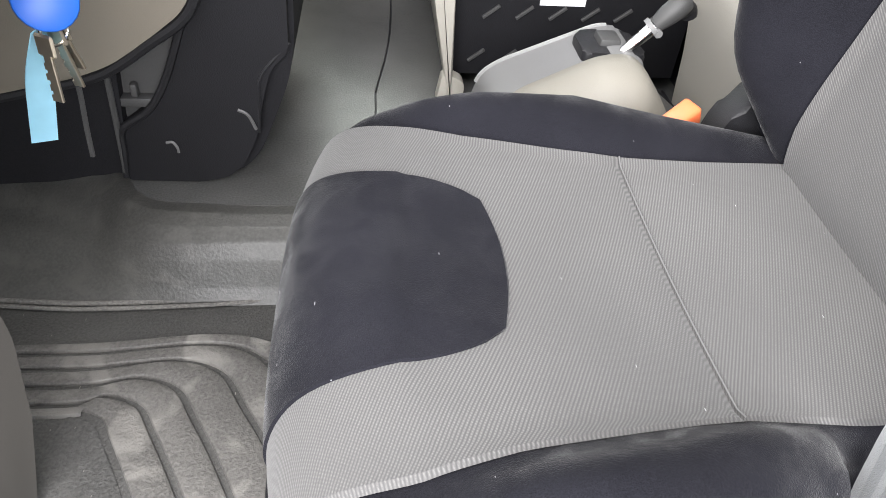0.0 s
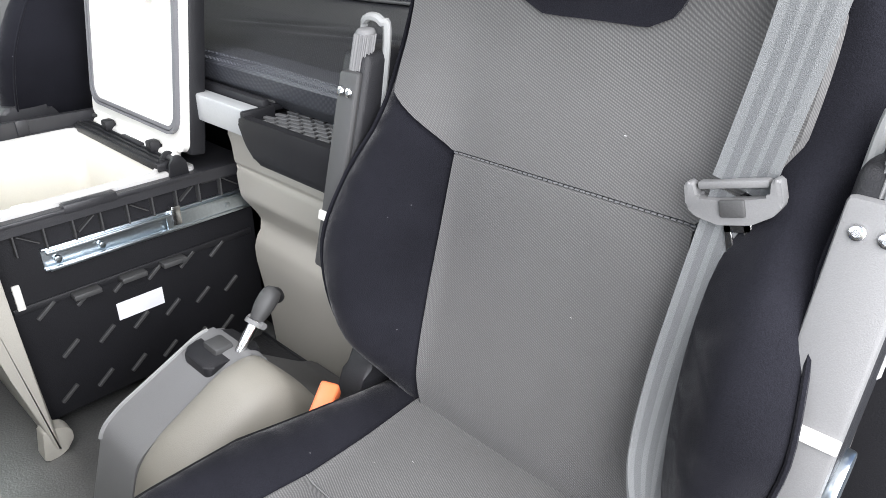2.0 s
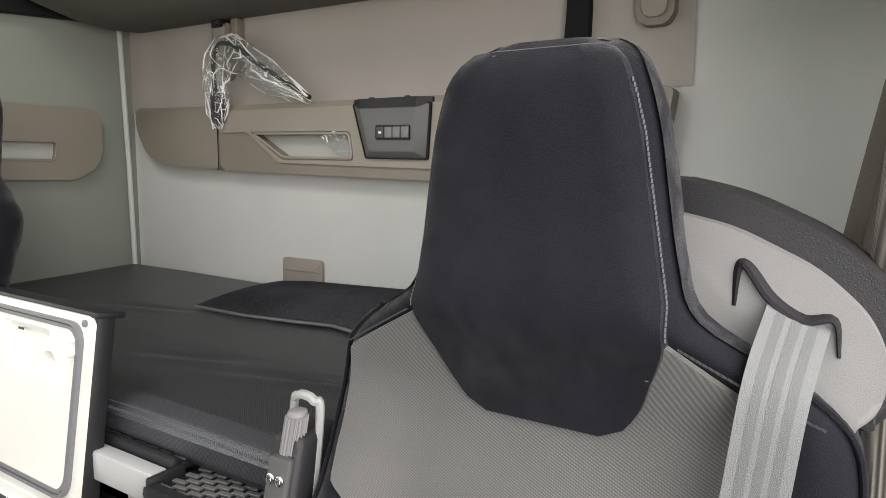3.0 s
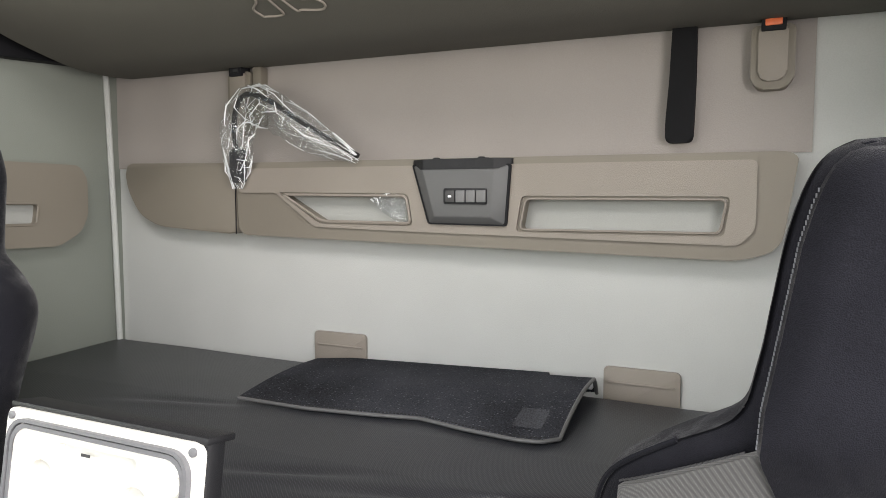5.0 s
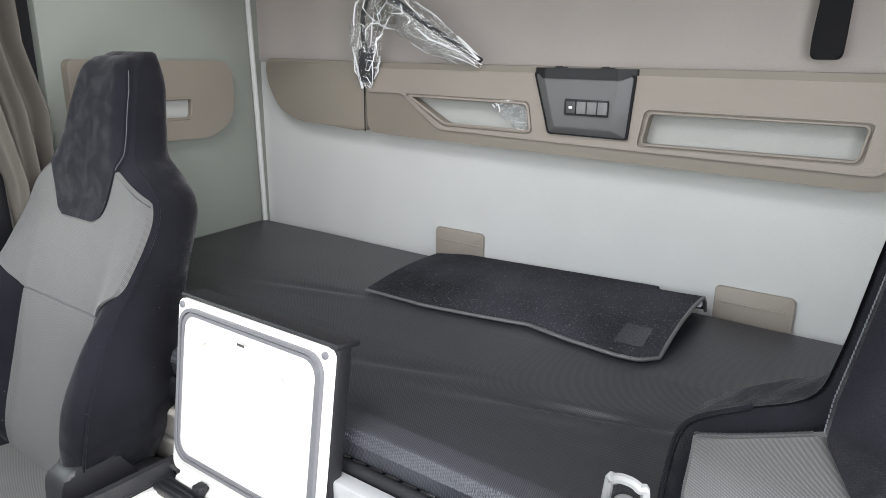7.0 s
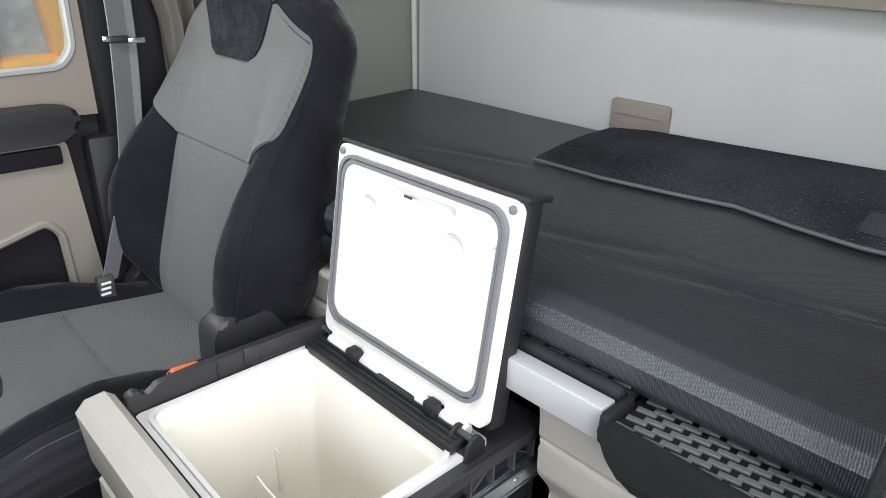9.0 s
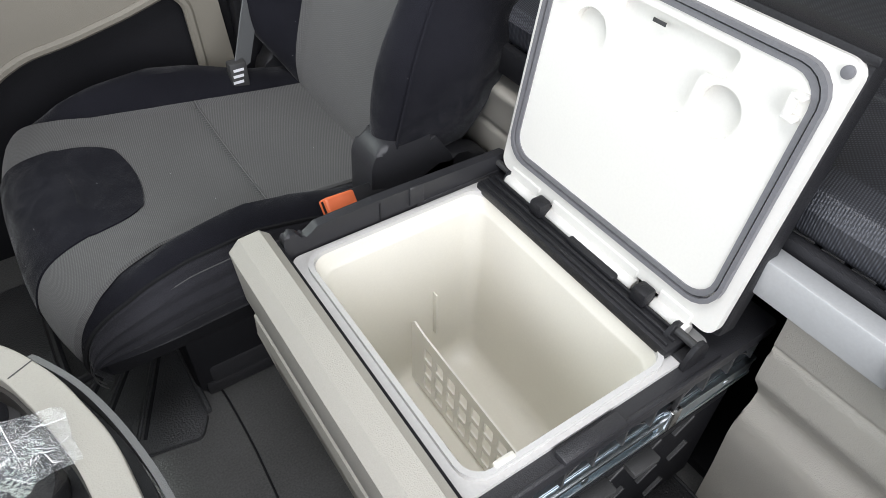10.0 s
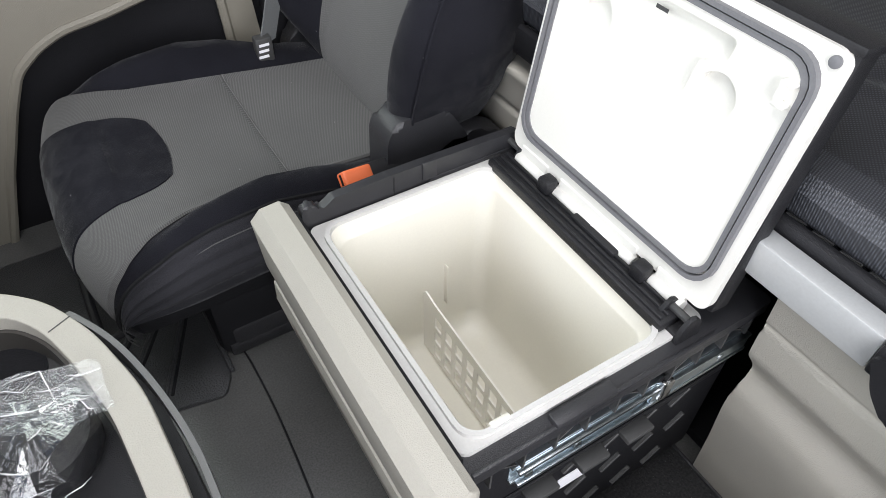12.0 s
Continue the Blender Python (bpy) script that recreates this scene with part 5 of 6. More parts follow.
def hanger(y, z0, z1):
    h = thing("bunk_hanger", "taupe plastic bunk belt anchor on the rear wall", "anchor", "bunk belt anchors")
    part("anchor_base", prism(soft([(y - 0.036, z1), (y + 0.036, z1), (y + 0.036, z0 + 0.02), (y + 0.022, z0), (y - 0.022, z0), (y - 0.036, z0 + 0.02)], 0.008), "x", 1.470, 1.499, 0.004), BEIGE_DARK, h)
    part("anchor_face", prism(soft([(y - 0.024, z1 - 0.004), (y + 0.024, z1 - 0.004), (y + 0.024, z0 + 0.026), (y + 0.014, z0 + 0.014), (y - 0.014, z0 + 0.014), (y - 0.024, z0 + 0.026)], 0.006), "x", 1.463, 1.471, 0.003), TAUPE, h)
    part("anchor_slot", boxes((1.455, 1.49, y - 0.02, y + 0.02, z1 - 0.012, z1 + 0.012, 0.002)), BLACK_MATT, h)
    part("anchor_latch", boxes((1.452, 1.47, y - 0.014, y + 0.014, z1 - 0.004, z1 + 0.008, 0.002)), ORANGE_RED if y < 0 else BLACK, h)


hanger(-0.630, 1.272, 1.385)
hanger(0.590, 1.24, 1.395)
part("anchor_cover", boxes((1.47, 1.499, 0.520, 0.548, 1.26, 1.405, 0.004)), BEIGE_DARK, thing("bunk_bracket", "taupe plastic bracket beside a bunk belt anchor", "bracket"))
strap = thing("bunk_strap", "black webbing strap hanging down the rear wall", "strap")
loop = soft([(-0.4585, 1.41), (-0.4545, 1.30), (-0.4490, 1.22), (-0.4495, 1.182), (-0.4990, 1.182), (-0.5005, 1.22), (-0.5020, 1.30), (-0.5020, 1.41)], 0.011)
part("strap_loop", prism(loop, "x", 1.468, 1.490, 0.006, 3), PIPING, strap)

# lamp on a gooseneck, still in its bag
lamp = thing("gooseneck_lamp", "black gooseneck reading lamp in a clear plastic bag", "lamp")
neck = spline([(1.435, 0.215, 1.172), (1.42, 0.29, 1.215), (1.41, 0.37, 1.262), (1.405, 0.45, 1.310), (1.41, 0.52, 1.325), (1.42, 0.560, 1.285), (1.425, 0.567, 1.23), (1.43, 0.566, 1.19)], 8)
part("neck", tube(neck, 0.0065, 8), BLACK, lamp)
part("lamp_head", boxes((1.425, 1.447, 0.545, 0.590, 1.115, 1.20, 0.008)), BLACK, lamp)


def creases(b, at, seed, count, step=0.07, thick=1.0):
    """Short crooked white strands on a film, for its folded edges and their glints."""
    rng = random.Random(seed)
    cr = bmesh.new()
    for _ in range(count):
        u, v, way = rng.random(), rng.random(), rng.random() * math.tau
        pts = []
        for _ in range(rng.choice((2, 2, 3, 4))):
            pts.append(Vector(at(min(1.0, max(0.0, u)), v % 1.0)))
            u, v = u + step * 1.2 * math.cos(way), v + step * math.sin(way)
            way += rng.uniform(-1.1, 1.1)
        pts = [p for i, p in enumerate(pts) if i == 0 or (p - pts[i - 1]).length > 0.002]
        if len(pts) > 1:
            wide = thick * rng.uniform(0.0005, 0.0014)
            tube(pts, lambda t: wide * (0.25 + math.sin(math.pi * min(0.95, max(0.05, t)))), 5, bm=cr)
    part("crease", cr, CREASE_GLINT, b, "white strands for folded film edges and their glints")


def bag(name, parent, rows, seed, nv=26, label="crumpled clear plastic bag", film=FILM_CREASED):
    """A crumpled film tube through rows of (centre, half width, half depth)."""
    pts = spline([r[0] for r in rows], 5)
    n = len(pts)

    def at(u, v):
        i = int(round(u * (n - 1)))
        f = u * (len(rows) - 1)
        k = min(int(f), len(rows) - 2)
        w = rows[k][1] + (rows[k + 1][1] - rows[k][1]) * (f - k)
        d = rows[k][2] + (rows[k + 1][2] - rows[k][2]) * (f - k)
        a = math.tau * v
        t = (pts[min(i + 1, n - 1)] - pts[max(i - 1, 0)]).normalized()
        ax = Vector(rows[0][3])
        side = t.cross(ax).normalized()
        p = pts[i] + side * w * math.cos(a) + ax * d * math.sin(a)
        q = p * 34 + Vector((seed, 0, 0))
        return p + (0.013 * noise.noise_vector(q) + 0.009 * noise.noise_vector(q * 2.7)) * min(1, 12 * w)

    bm = grid(at, span(0, 1, n - 1), span(0, 1, nv))
    b = part(name, bm, film, parent, label, smooth=False)
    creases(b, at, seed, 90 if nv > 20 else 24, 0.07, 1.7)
    return b


bag("lamp_bag", lamp, [((1.43, 0.565, 1.10), 0.012, 0.01, (1, 0, 0)), ((1.425, 0.560, 1.17), 0.045, 0.025), ((1.42, 0.55, 1.25), 0.05, 0.03), ((1.415, 0.50, 1.30), 0.05, 0.03), ((1.41, 0.42, 1.275), 0.045, 0.03), ((1.415, 0.33, 1.22), 0.04, 0.025), ((1.43, 0.22, 1.165), 0.012, 0.015)], 3)
bag("pocket_bag", lamp, [((1.455, 0.19, 1.085), 0.01, 0.008, (1, 0, 0)), ((1.455, 0.15, 1.07), 0.03, 0.012), ((1.455, 0.115, 1.045), 0.028, 0.012), ((1.46, 0.100, 1.02), 0.012, 0.008)], 9, 16)

# ---- folded upper bunk ----
upper = thing("upper_bunk", "folded-up grey upholstered upper bunk", "bunk")
UNDER = spline([(1.495, 0, 1.402), (1.40, 0, 1.395), (1.26, 0, 1.405), (1.05, 0, 1.47), (0.93, 0, 1.60), (0.87, 0, 1.80), (0.86, 0, 1.98)], 8)


def under(u, v):
    f = v * (len(UNDER) - 1)
    i = min(int(f), len(UNDER) - 2)
    q = UNDER[i].lerp(UNDER[i + 1], f - i)
    y = -1.04 + (1.98 + 0.06 * (1 - v)) * u
    return (q.x, y, q.z + 0.018 * (u - 0.5))


part("bunk_underside", grid(under, span(0, 1, 20), span(0, 1, 48)), LINING, upper)
part("bunk_bed", boxes((1.05, 1.49, -1.0, 0.98, 1.6, 1.98, 0.02)), BLACK_MATT, upper)


def under_at(v, y, off=0.002):
    p = Vector(under((y + 1.04) / 2.0, v))
    d = Vector(under(0.5, min(1, v + 0.02))) - Vector(under(0.5, max(0, v - 0.02)))
    n = Vector((d.z, 0, -d.x)).normalized()
    return p + n * (off if n.z < 0 else -off)


marks = [[(0.40, 0.255), (0.398, 0.22), (0.405, 0.205), (0.44, 0.205), (0.47, 0.198), (0.49, 0.195)], [(0.49, 0.185), (0.41, 0.175), (0.405, 0.16), (0.40, 0.12), (0.412, 0.105), (0.425, 0.115), (0.43, 0.145), (0.46, 0.155), (0.49, 0.158)], [(0.40, 0.255), (0.42, 0.258), (0.435, 0.235), (0.46, 0.228), (0.49, 0.222)], [(0.465, -0.18), (0.455, -0.185), (0.457, -0.27), (0.47, -0.275)]]
for row in marks:
    part("printed_outline", tube([under_at(v, y, 0.001) for v, y in ((p.x, p.y) for p in spline([(v, y, 0) for v, y in row], 4))], 0.0025, 6), TAUPE, upper, "light grey printed outline")
rail = thing("curtain_rail", "black curtain rail and rolled dark curtain along the side wall", "curtain rail")
part("rail_band", prism([(1.36, 1.425), (1.0, 1.40), (0.80, 1.40), (0.80, 1.62), (1.0, 1.62)], "y", 1.020, 1.058, 0.004), BLACK_MATT, rail)

# ---- floor mat lying on the bunk ----
felt = thing("loose_floor_mat", "black needle-felt floor mat with grey edging lying on the bunk", "floor mat")


def felt_top(u, v):
    y = 0.338 - 0.660 * u - 0.01 * v * (u - 0.5)
    x0 = lin_at([(0, 1.165), (0.25, 1.165), (0.45, 1.185), (0.6, 1.205), (0.75, 1.185), (0.9, 1.175), (0.96, 1.180), (1, 1.21)], u)
    x1 = 1.478 - 0.03 * max(0, 0.12 - u) / 0.12
    x = x0 + (x1 - x0) * v
    lift = 0.010 + 0.020 * math.sin(math.pi * min(1.0, v * 0.9)) * (0.5 + 0.5 * u) + 0.022 * v * u
    z = 0.676 - 0.016 * (1 - v) + lift
    if v > 0.93 and u > 0.85:
        z -= 0.035 * (v - 0.93) / 0.07
    return (x, y, z)


bm = grid(felt_top, span(0, 1, 60), span(0, 1, 26))
bmesh.ops.solidify(bm, geom=bm.faces[:], thickness=0.006)
part("felt", bm, CARPET, felt)
edge = [felt_top(u, 0) for u in span(0, 1, 60)] + [felt_top(1, v) for v in span(0.05, 1, 20)]
part("edging", tube([(x, y, z - 0.002) for x, y, z in edge], 0.0038, 8), LEVER_GREY, felt, "grey sewn edging")
st = bmesh.new()
for u in span(0.01, 0.99, 90):
    x, y, z = felt_top(u, 0.022)
    box(st, x - 0.0008, x + 0.0008, y - 0.0022, y + 0.0022, z, z + 0.0016)
part("edge_stitch", st, THREAD, felt)
part("heel_pad", grid(lambda u, v: Vector(felt_top(0.87 + 0.08 * u, 0.10 + 0.20 * v)) + Vector((0, 0, 0.0015)), span(0, 1, 6), span(0, 1, 6)), HEEL, felt)
part("mat_tag", boxes((1.455, 1.475, -0.322, -0.312, 0.690, 0.704, 0.001)), PAPER, felt, "white tag at the mat's corner")


# ---- driver footwell mat ----
fmat = thing("driver_floor_mat", "dusty grey rubber floor mat with curved ribs in the driver footwell", "floor mat")
part("mat_base", boxes((-0.50, 0.36, -1.08, -0.448, -0.112, -0.104, 0.003)), RUBBER_MAT, fmat)
for y, r in ((-0.452, 0.0045), (-0.463, 0.0035)):
    rim_line = [(-0.50, y + 0.012, -0.100), (-0.307, y - 0.008, -0.100), (-0.206, y - 0.014, -0.100), (-0.023, y - 0.007, -0.100), (0.10, y + 0.006, -0.100), (0.36, y + 0.008, -0.100)]
    part("mat_rim", tube(spline(rim_line, 6), r, 8), RUBBER_WORN, fmat)
# groove k runs along the footwell, turns at (bend, side) and falls away to the door side
GROOVES = [(0.090, -0.528, 0.115), (0.046, -0.550, 0.080), (-0.004, -0.577, 0.072), (-0.058, -0.606, 0.058), (-0.100, -0.635, 0.050), (-0.146, -0.656, 0.036)]


def groove(k):
    bend, side, r = GROOVES[k]
    pts = [(-0.48, side - 0.020, 0), (-0.30, side - 0.012, 0), (-0.175, side - 0.010, 0), (bend - r * 0.9, side + 0.002, 0), (bend, side - 0.28 * r, 0), (bend + 0.55 * r, side - 1.10 * r, 0), (bend + 0.55 * r + 0.060, side - 1.1 * r - 0.105, 0), (bend + 0.55 * r + 0.20, -1.06, 0)]
    return spline(pts, 8)


def band(k):
    """A raised flat strip between two grooves, with rolled edges."""
    a, b = groove(k), groove(k + 1)

    def at(u, v):
        p, q = a[u], b[u]
        w = (p - q).length
        e = min(0.3, 0.0035 / max(w, 0.004))
        f = (e, e + 0.03, e + 0.09, 0.5, 0.91 - e, 0.97 - e, 1 - e)[v]
        m = p.lerp(q, f)
        z = (-0.1045, -0.1000, -0.0985, -0.0982, -0.0985, -0.1000, -0.1045)[v]
        return (m.x, m.y, z)

    return grid(at, range(len(a)), range(7))


for k in range(5):
    part("mat_band", band(k), MAT_BAND, fmat)
part("heel_field", grid(lambda u, v: Vector(groove(5)[u]).lerp(Vector((-0.46 + 0.0042 * u, -1.06, 0)), 0.02 + 0.98 * v) + Vector((0, 0, -0.1025 + 0.0006 * noise.noise(Vector((u * 0.7, v * 30, 0))))), range(20, len(groove(5))), span(0, 1, 12)), RUBBER_MAT, fmat)

# seams in the floor covering
seams = thing("floor_seam", "dark seam line in the rubber floor covering", "floor seam", "floor seams")
part("seam_line", boxes((0.2085, 0.2125, -0.36, 0.02, -0.001, 0.0008)), BLACK, seams)
seams2 = thing("floor_seam", "dark seam line in the rubber floor covering", "floor seam", "floor seams")
part("seam_line", tube(spline([(0.245, 0.60, 0.001), (0.25, 0.52, 0.001), (0.25, 0.39, 0.001), (0.238, 0.20, 0.001), (0.2105, 0.0, 0.0)], 6), 0.0022, 6), BLACK, seams2)
strip = thing("carpet_strip", "black coarse carpet strip beside the fridge drawer", "carpet")
part("carpet", boxes((0.60, 0.798, -0.22, 0.015, 0.0005, 0.008, 0.003)), COARSE, strip)
part("edging", tube([(0.798, -0.22, 0.008), (0.798, 0.015, 0.008)], 0.004, 8), BLACK, strip)
pmat = thing("passenger_floor_mat", "black ribbed rubber floor mat before the passenger seat", "floor mat")
part("mat_base", prism(soft([(-0.35, 0.50), (0.105, 0.507), (0.187, 0.492), (0.209, 0.528), (0.212, 0.70), (0.215, 1.02), (-0.35, 1.02)], 0.01), "z", 0.0005, 0.010, 0.003), RUBBER, pmat)
for a, b in (((0.196, 0.740), (0.105, 0.537)), ((0.150, 0.745), (0.062, 0.602)), ((0.115, 0.757), (0.025, 0.628))):
    part("mat_groove", tube(spline([(a[0] + 0.004, 1.0, 0.0095), (a[0] + 0.003, a[1] + 0.05, 0.0095), (*a, 0.0095), (*b, 0.0095)], 6), 0.0032, 8), BLACK_MATT, pmat)
    part("mat_rib", tube(spline([(a[0] - 0.006, 1.0, 0.0095), (a[0] - 0.007, a[1] + 0.05, 0.0095), (a[0] - 0.010, a[1] + 0.003, 0.0095), (b[0] - 0.010, b[1] + 0.004, 0.0095)], 6), 0.0040, 8), RUBBER, pmat)
part("mat_rim", boxes((0.208, 0.218, 0.535, 1.02, 0.0, 0.016, 0.004)), RUBBER, pmat)
step = thing("seat_plinth", "black moulded plinth under the passenger seat", "plinth")
part("plinth_body", boxes((0.225, 0.80, 0.566, 1.02, 0.0, 0.036, 0.008)), BLACK, step)
part("plinth_step", boxes((0.235, 0.80, 0.5675, 0.98, 0.0, 0.075, 0.010)), BLACK, step)

# ---- handbrake box beside the driver seat ----
hb = thing("handbrake_box", "beige and grey handbrake console between driver seat and fridge", "console")
top = soft([(0.318, -0.005), (0.372, 0.165), (0.400, 0.186), (0.545, 0.250), (0.585, 0.245), (0.60, 0.20), (0.66, 0.10), (0.68, -0.005)], 0.022, 5)
part("box_top", prism(top, "y", -0.336, -0.229, 0.010, 3), GREY, hb, "grey plastic top")
rise = [(x, z) for x, z in top if x < 0.56 and z > 0.02]
part("box_edge", tube([(x - 0.001, -0.231, z) for x, z in rise], 0.0035, 6), SILVER, hb, "pale edge strip")


def hump(u, v):
    """The beige side: up the front, over, and down, leaning out towards the seat."""
    side = soft([(0.322, 0.0), (0.371, 0.160), (0.405, 0.194), (0.515, 0.250), (0.565, 0.252), (0.615, 0.190), (0.668, 0.10), (0.690, 0.0)], 0.035, 6)
    f = u * (len(side) - 1)
    i = min(int(f), len(side) - 2)
    x, z = (side[i][k] + (side[i + 1][k] - side[i][k]) * (f - i) for k in (0, 1))
    y, inset, drop = [(-0.337, 0.0, 0.010), (-0.339, 0.0, 0.0), (-0.345, 0.0, -0.005), (-0.370, 0.0, -0.006), (-0.400, 0.004, -0.002), (-0.418, 0.014, 0.010), (-0.430, 0.032, 0.032), (-0.445, 0.070, 0.080), (-0.455, 0.10, 0.14)][v]
    return (x + (0.50 - x) * inset * 2.2, y, max(0.0, z - drop * min(1.0, z / 0.12)))


part("box_body", grid(hump, span(0, 1, 60), range(9)), HUMP, hb, "beige plastic side", angle=50)
part("lever_well", prism(soft([(0.500, -0.322), (0.500, -0.250), (0.530, -0.240), (0.585, -0.240), (0.592, -0.325)], 0.012), "z", 0.18, 0.246, 0.006, 2), BLACK, hb, "black lever well")
part("well_gate", boxes((0.528, 0.560, -0.300, -0.262, 0.236, 0.256, 0.005)), DARK, hb)
part("box_tail", prism(soft([(0.585, 0.0), (0.585, 0.175), (0.61, 0.182), (0.72, 0.10), (0.755, 0.085), (0.755, 0.0)], 0.012), "y", -0.40, -0.235, 0.008), DARK, hb, "dark tail trim")
lev = part("brake_lever", tube([(0.552, -0.314, 0.236), (0.560, -0.313, 0.245), (0.596, -0.310, 0.282)], lambda t: 0.0055 + 0.0045 * t, 12), CHROME, hb, "bright brake lever stem")
collar = tube([(0.591, -0.310, 0.277), (0.596, -0.310, 0.282)], 0.016, 14)
part("lever_collar", collar, GREY, lev)
part("collar_wing", tube([(0.598, -0.328, 0.278), (0.598, -0.290, 0.280)], 0.0055, 10), GREY, lev)
part("lever_knob", tube(spline([(0.597, -0.310, 0.283), (0.610, -0.309, 0.297), (0.626, -0.308, 0.312), (0.636, -0.306, 0.318)], 4), lambda t: 0.0105 + 0.0055 * math.sin(math.pi * 0.9 * t), 14), DARK, lev, "dark grey grip knob")
part("lever_cap", tube(spline([(0.622, -0.300, 0.300), (0.644, -0.292, 0.302), (0.652, -0.290, 0.290)], 4), lambda t: 0.014 - 0.003 * t, 12), BLACK, lev)

# ---- dashboard ----
dash = thing("dashboard", "dark plastic dashboard with beige lower panels", "dashboard")
body = [(-1.08, 0.0), (-1.08, 0.80), (-0.55, 0.80), (-0.38, 0.74), (-0.30, 0.62), (-0.34, 0.40), (-0.45, 0.30), (-0.50, 0.0)]
part("dash_body", prism(soft(body, 0.03), "y", -1.10, 1.10, 0.01), DARK, dash)
low = [(-0.55, -0.11), (-0.20, -0.10), (-0.17, 0.002), (-0.035, 0.002), (0.000, 0.012), (0.030, 0.045), (0.052, 0.095), (0.083, 0.17), (0.095, 0.23), (0.099, 0.33), (0.09, 0.36), (-0.2, 0.36), (-0.55, 0.36)]
part("console_body", prism(soft(low, 0.03), "y", -0.277, 0.09, 0.02, 3), BLACK_MATT, dash, "black lower centre console")
skin = soft([(-0.176, 0.004), (-0.060, 0.002), (-0.020, 0.012), (0.006, 0.036), (0.030, 0.085), (0.046, 0.150), (0.060, 0.195), (0.088, 0.225), (0.092, 0.33), (0.085, 0.352), (0.02, 0.352), (-0.04, 0.290), (-0.10, 0.244), (-0.163, 0.206)], 0.012)
gap = soft([(-0.159, 0.104), (-0.117, 0.136), (-0.086, 0.182), (-0.052, 0.255), (-0.094, 0.226), (-0.150, 0.188)], 0.006)
part("console_skin", plate(skin, [gap], "y", -0.300, -0.276), BLACK_MATT, dash, "black console side panel with an open pocket")
part("pocket_back", prism(gap, "y", -0.281, -0.2765), DARK, dash)
part("pocket_rim", tube(spline([(-0.176, -0.301, 0.012), (-0.168, -0.302, 0.06), (-0.161, -0.302, 0.098), (-0.117, -0.302, 0.131), (-0.084, -0.302, 0.181), (-0.050, -0.302, 0.258)], 6), 0.0055, 8), BLACK, dash)
part("pocket_strap", tube([(-0.162, -0.303, 0.185), (-0.166, -0.305, 0.116), (-0.174, -0.303, 0.022)], 0.0048, 8, flat=0.6), DARK, dash)
part("pocket_shelf", boxes((-0.156, -0.108, -0.299, -0.278, 0.132, 0.146, 0.002), (-0.140, -0.130, -0.296, -0.282, 0.146, 0.166, 0.003)), DARK, dash)
part("corner_line", tube(spline([(0.090, -0.296, 0.236), (0.047, -0.301, 0.188), (0.040, -0.301, 0.145), (0.034, -0.300, 0.094)], 5), 0.0026, 6), BLACK, dash)
part("beige_panel", prism(soft([(-0.34, 0.150), (-0.202, 0.184), (-0.15, 0.204), (-0.094, 0.242), (-0.041, 0.282), (-0.015, 0.33), (-0.02, 0.42), (-0.05, 0.55), (-0.34, 0.55)], 0.02), "y", -0.314, -0.270, 0.008, 3), BEIGE_DARK, dash, "beige lower dash panel")
part("panel_rim", tube(spline([(-0.34, -0.310, 0.143), (-0.202, -0.311, 0.177), (-0.15, -0.311, 0.197), (-0.094, -0.311, 0.235), (-0.038, -0.311, 0.276), (-0.010, -0.311, 0.33)], 6), 0.0075, 8), BLACK, dash)
part("panel_clip", tube(spline([(-0.104, -0.302, 0.075), (-0.094, -0.304, 0.077), (-0.089, -0.304, 0.068), (-0.089, -0.302, 0.058)], 4), 0.0022, 6), GREY, dash)
part("panel_clip", tube(spline([(0.008, -0.302, 0.133), (0.022, -0.303, 0.125), (0.031, -0.303, 0.101)], 4), 0.0026, 6), LEVER_GREY, dash)

# dash end beside the open door, turned towards it, with the lock switches
END = Matrix(((0.7071, 0.7071, 0, -0.054), (-0.7071, 0.7071, 0, -0.89), (0, 0, 1, 0.0), (0, 0, 0, 1)))


def dash_end(name, outline, a, b, material, label="", bevel=0.006, r=0.012, parent=dash):
    o = part(name, prism(soft(outline, r), "x", a, b, bevel, 3), material, parent, label)
    o.matrix_basis = END
    return o


dash_end("side_dash", [(-0.16, 0.72), (0.12, 0.72), (0.088, 0.56), (0.066, 0.505), (0.046, 0.465), (0.030, 0.44), (0.01, 0.43), (-0.16, 0.43)], -0.13, -0.012, DASH_SHADED, "dash end's curved return, its shade put in the dark colour", 0.02)
dash_end("switch_fascia", [(-0.16, 0.70), (0.045, 0.70), (0.034, 0.52), (0.018, 0.502), (-0.16, 0.528)], -0.02, 0.0, GREY_BROWN, "grey-brown switch fascia", 0.003)
dash_end("lower_fascia", [(-0.16, 0.524), (0.014, 0.499), (0.022, 0.488), (0.018, 0.45), (0.004, 0.425), (-0.03, 0.474), (-0.06, 0.488), (-0.16, 0.50)], -0.02, -0.003, GREY_BROWN, "", 0.004)
dash_end("lower_bulge", [(-0.14, 0.475), (-0.031, 0.452), (-0.003, 0.431), (0.022, 0.392), (0.030, 0.372), (0.022, 0.335), (0.004, 0.298), (-0.040, 0.285), (-0.14, 0.300)], -0.16, -0.071, GREY_BROWN, "", 0.008)
dash_end("side_column", [(0.0, 0.52), (0.085, 0.52), (0.066, 0.425), (0.046, 0.382), (0.034, 0.33), (0.0, 0.33)], -0.20, -0.078, DASH_SHADED, "", 0.01)
dash_end("pocket_opening", [(-0.12, 0.30), (0.0, 0.31), (0.035, 0.29), (0.035, 0.15), (-0.12, 0.13)], -0.22, -0.185, BLACK_MATT, "dark pocket opening", 0.002, 0.004)
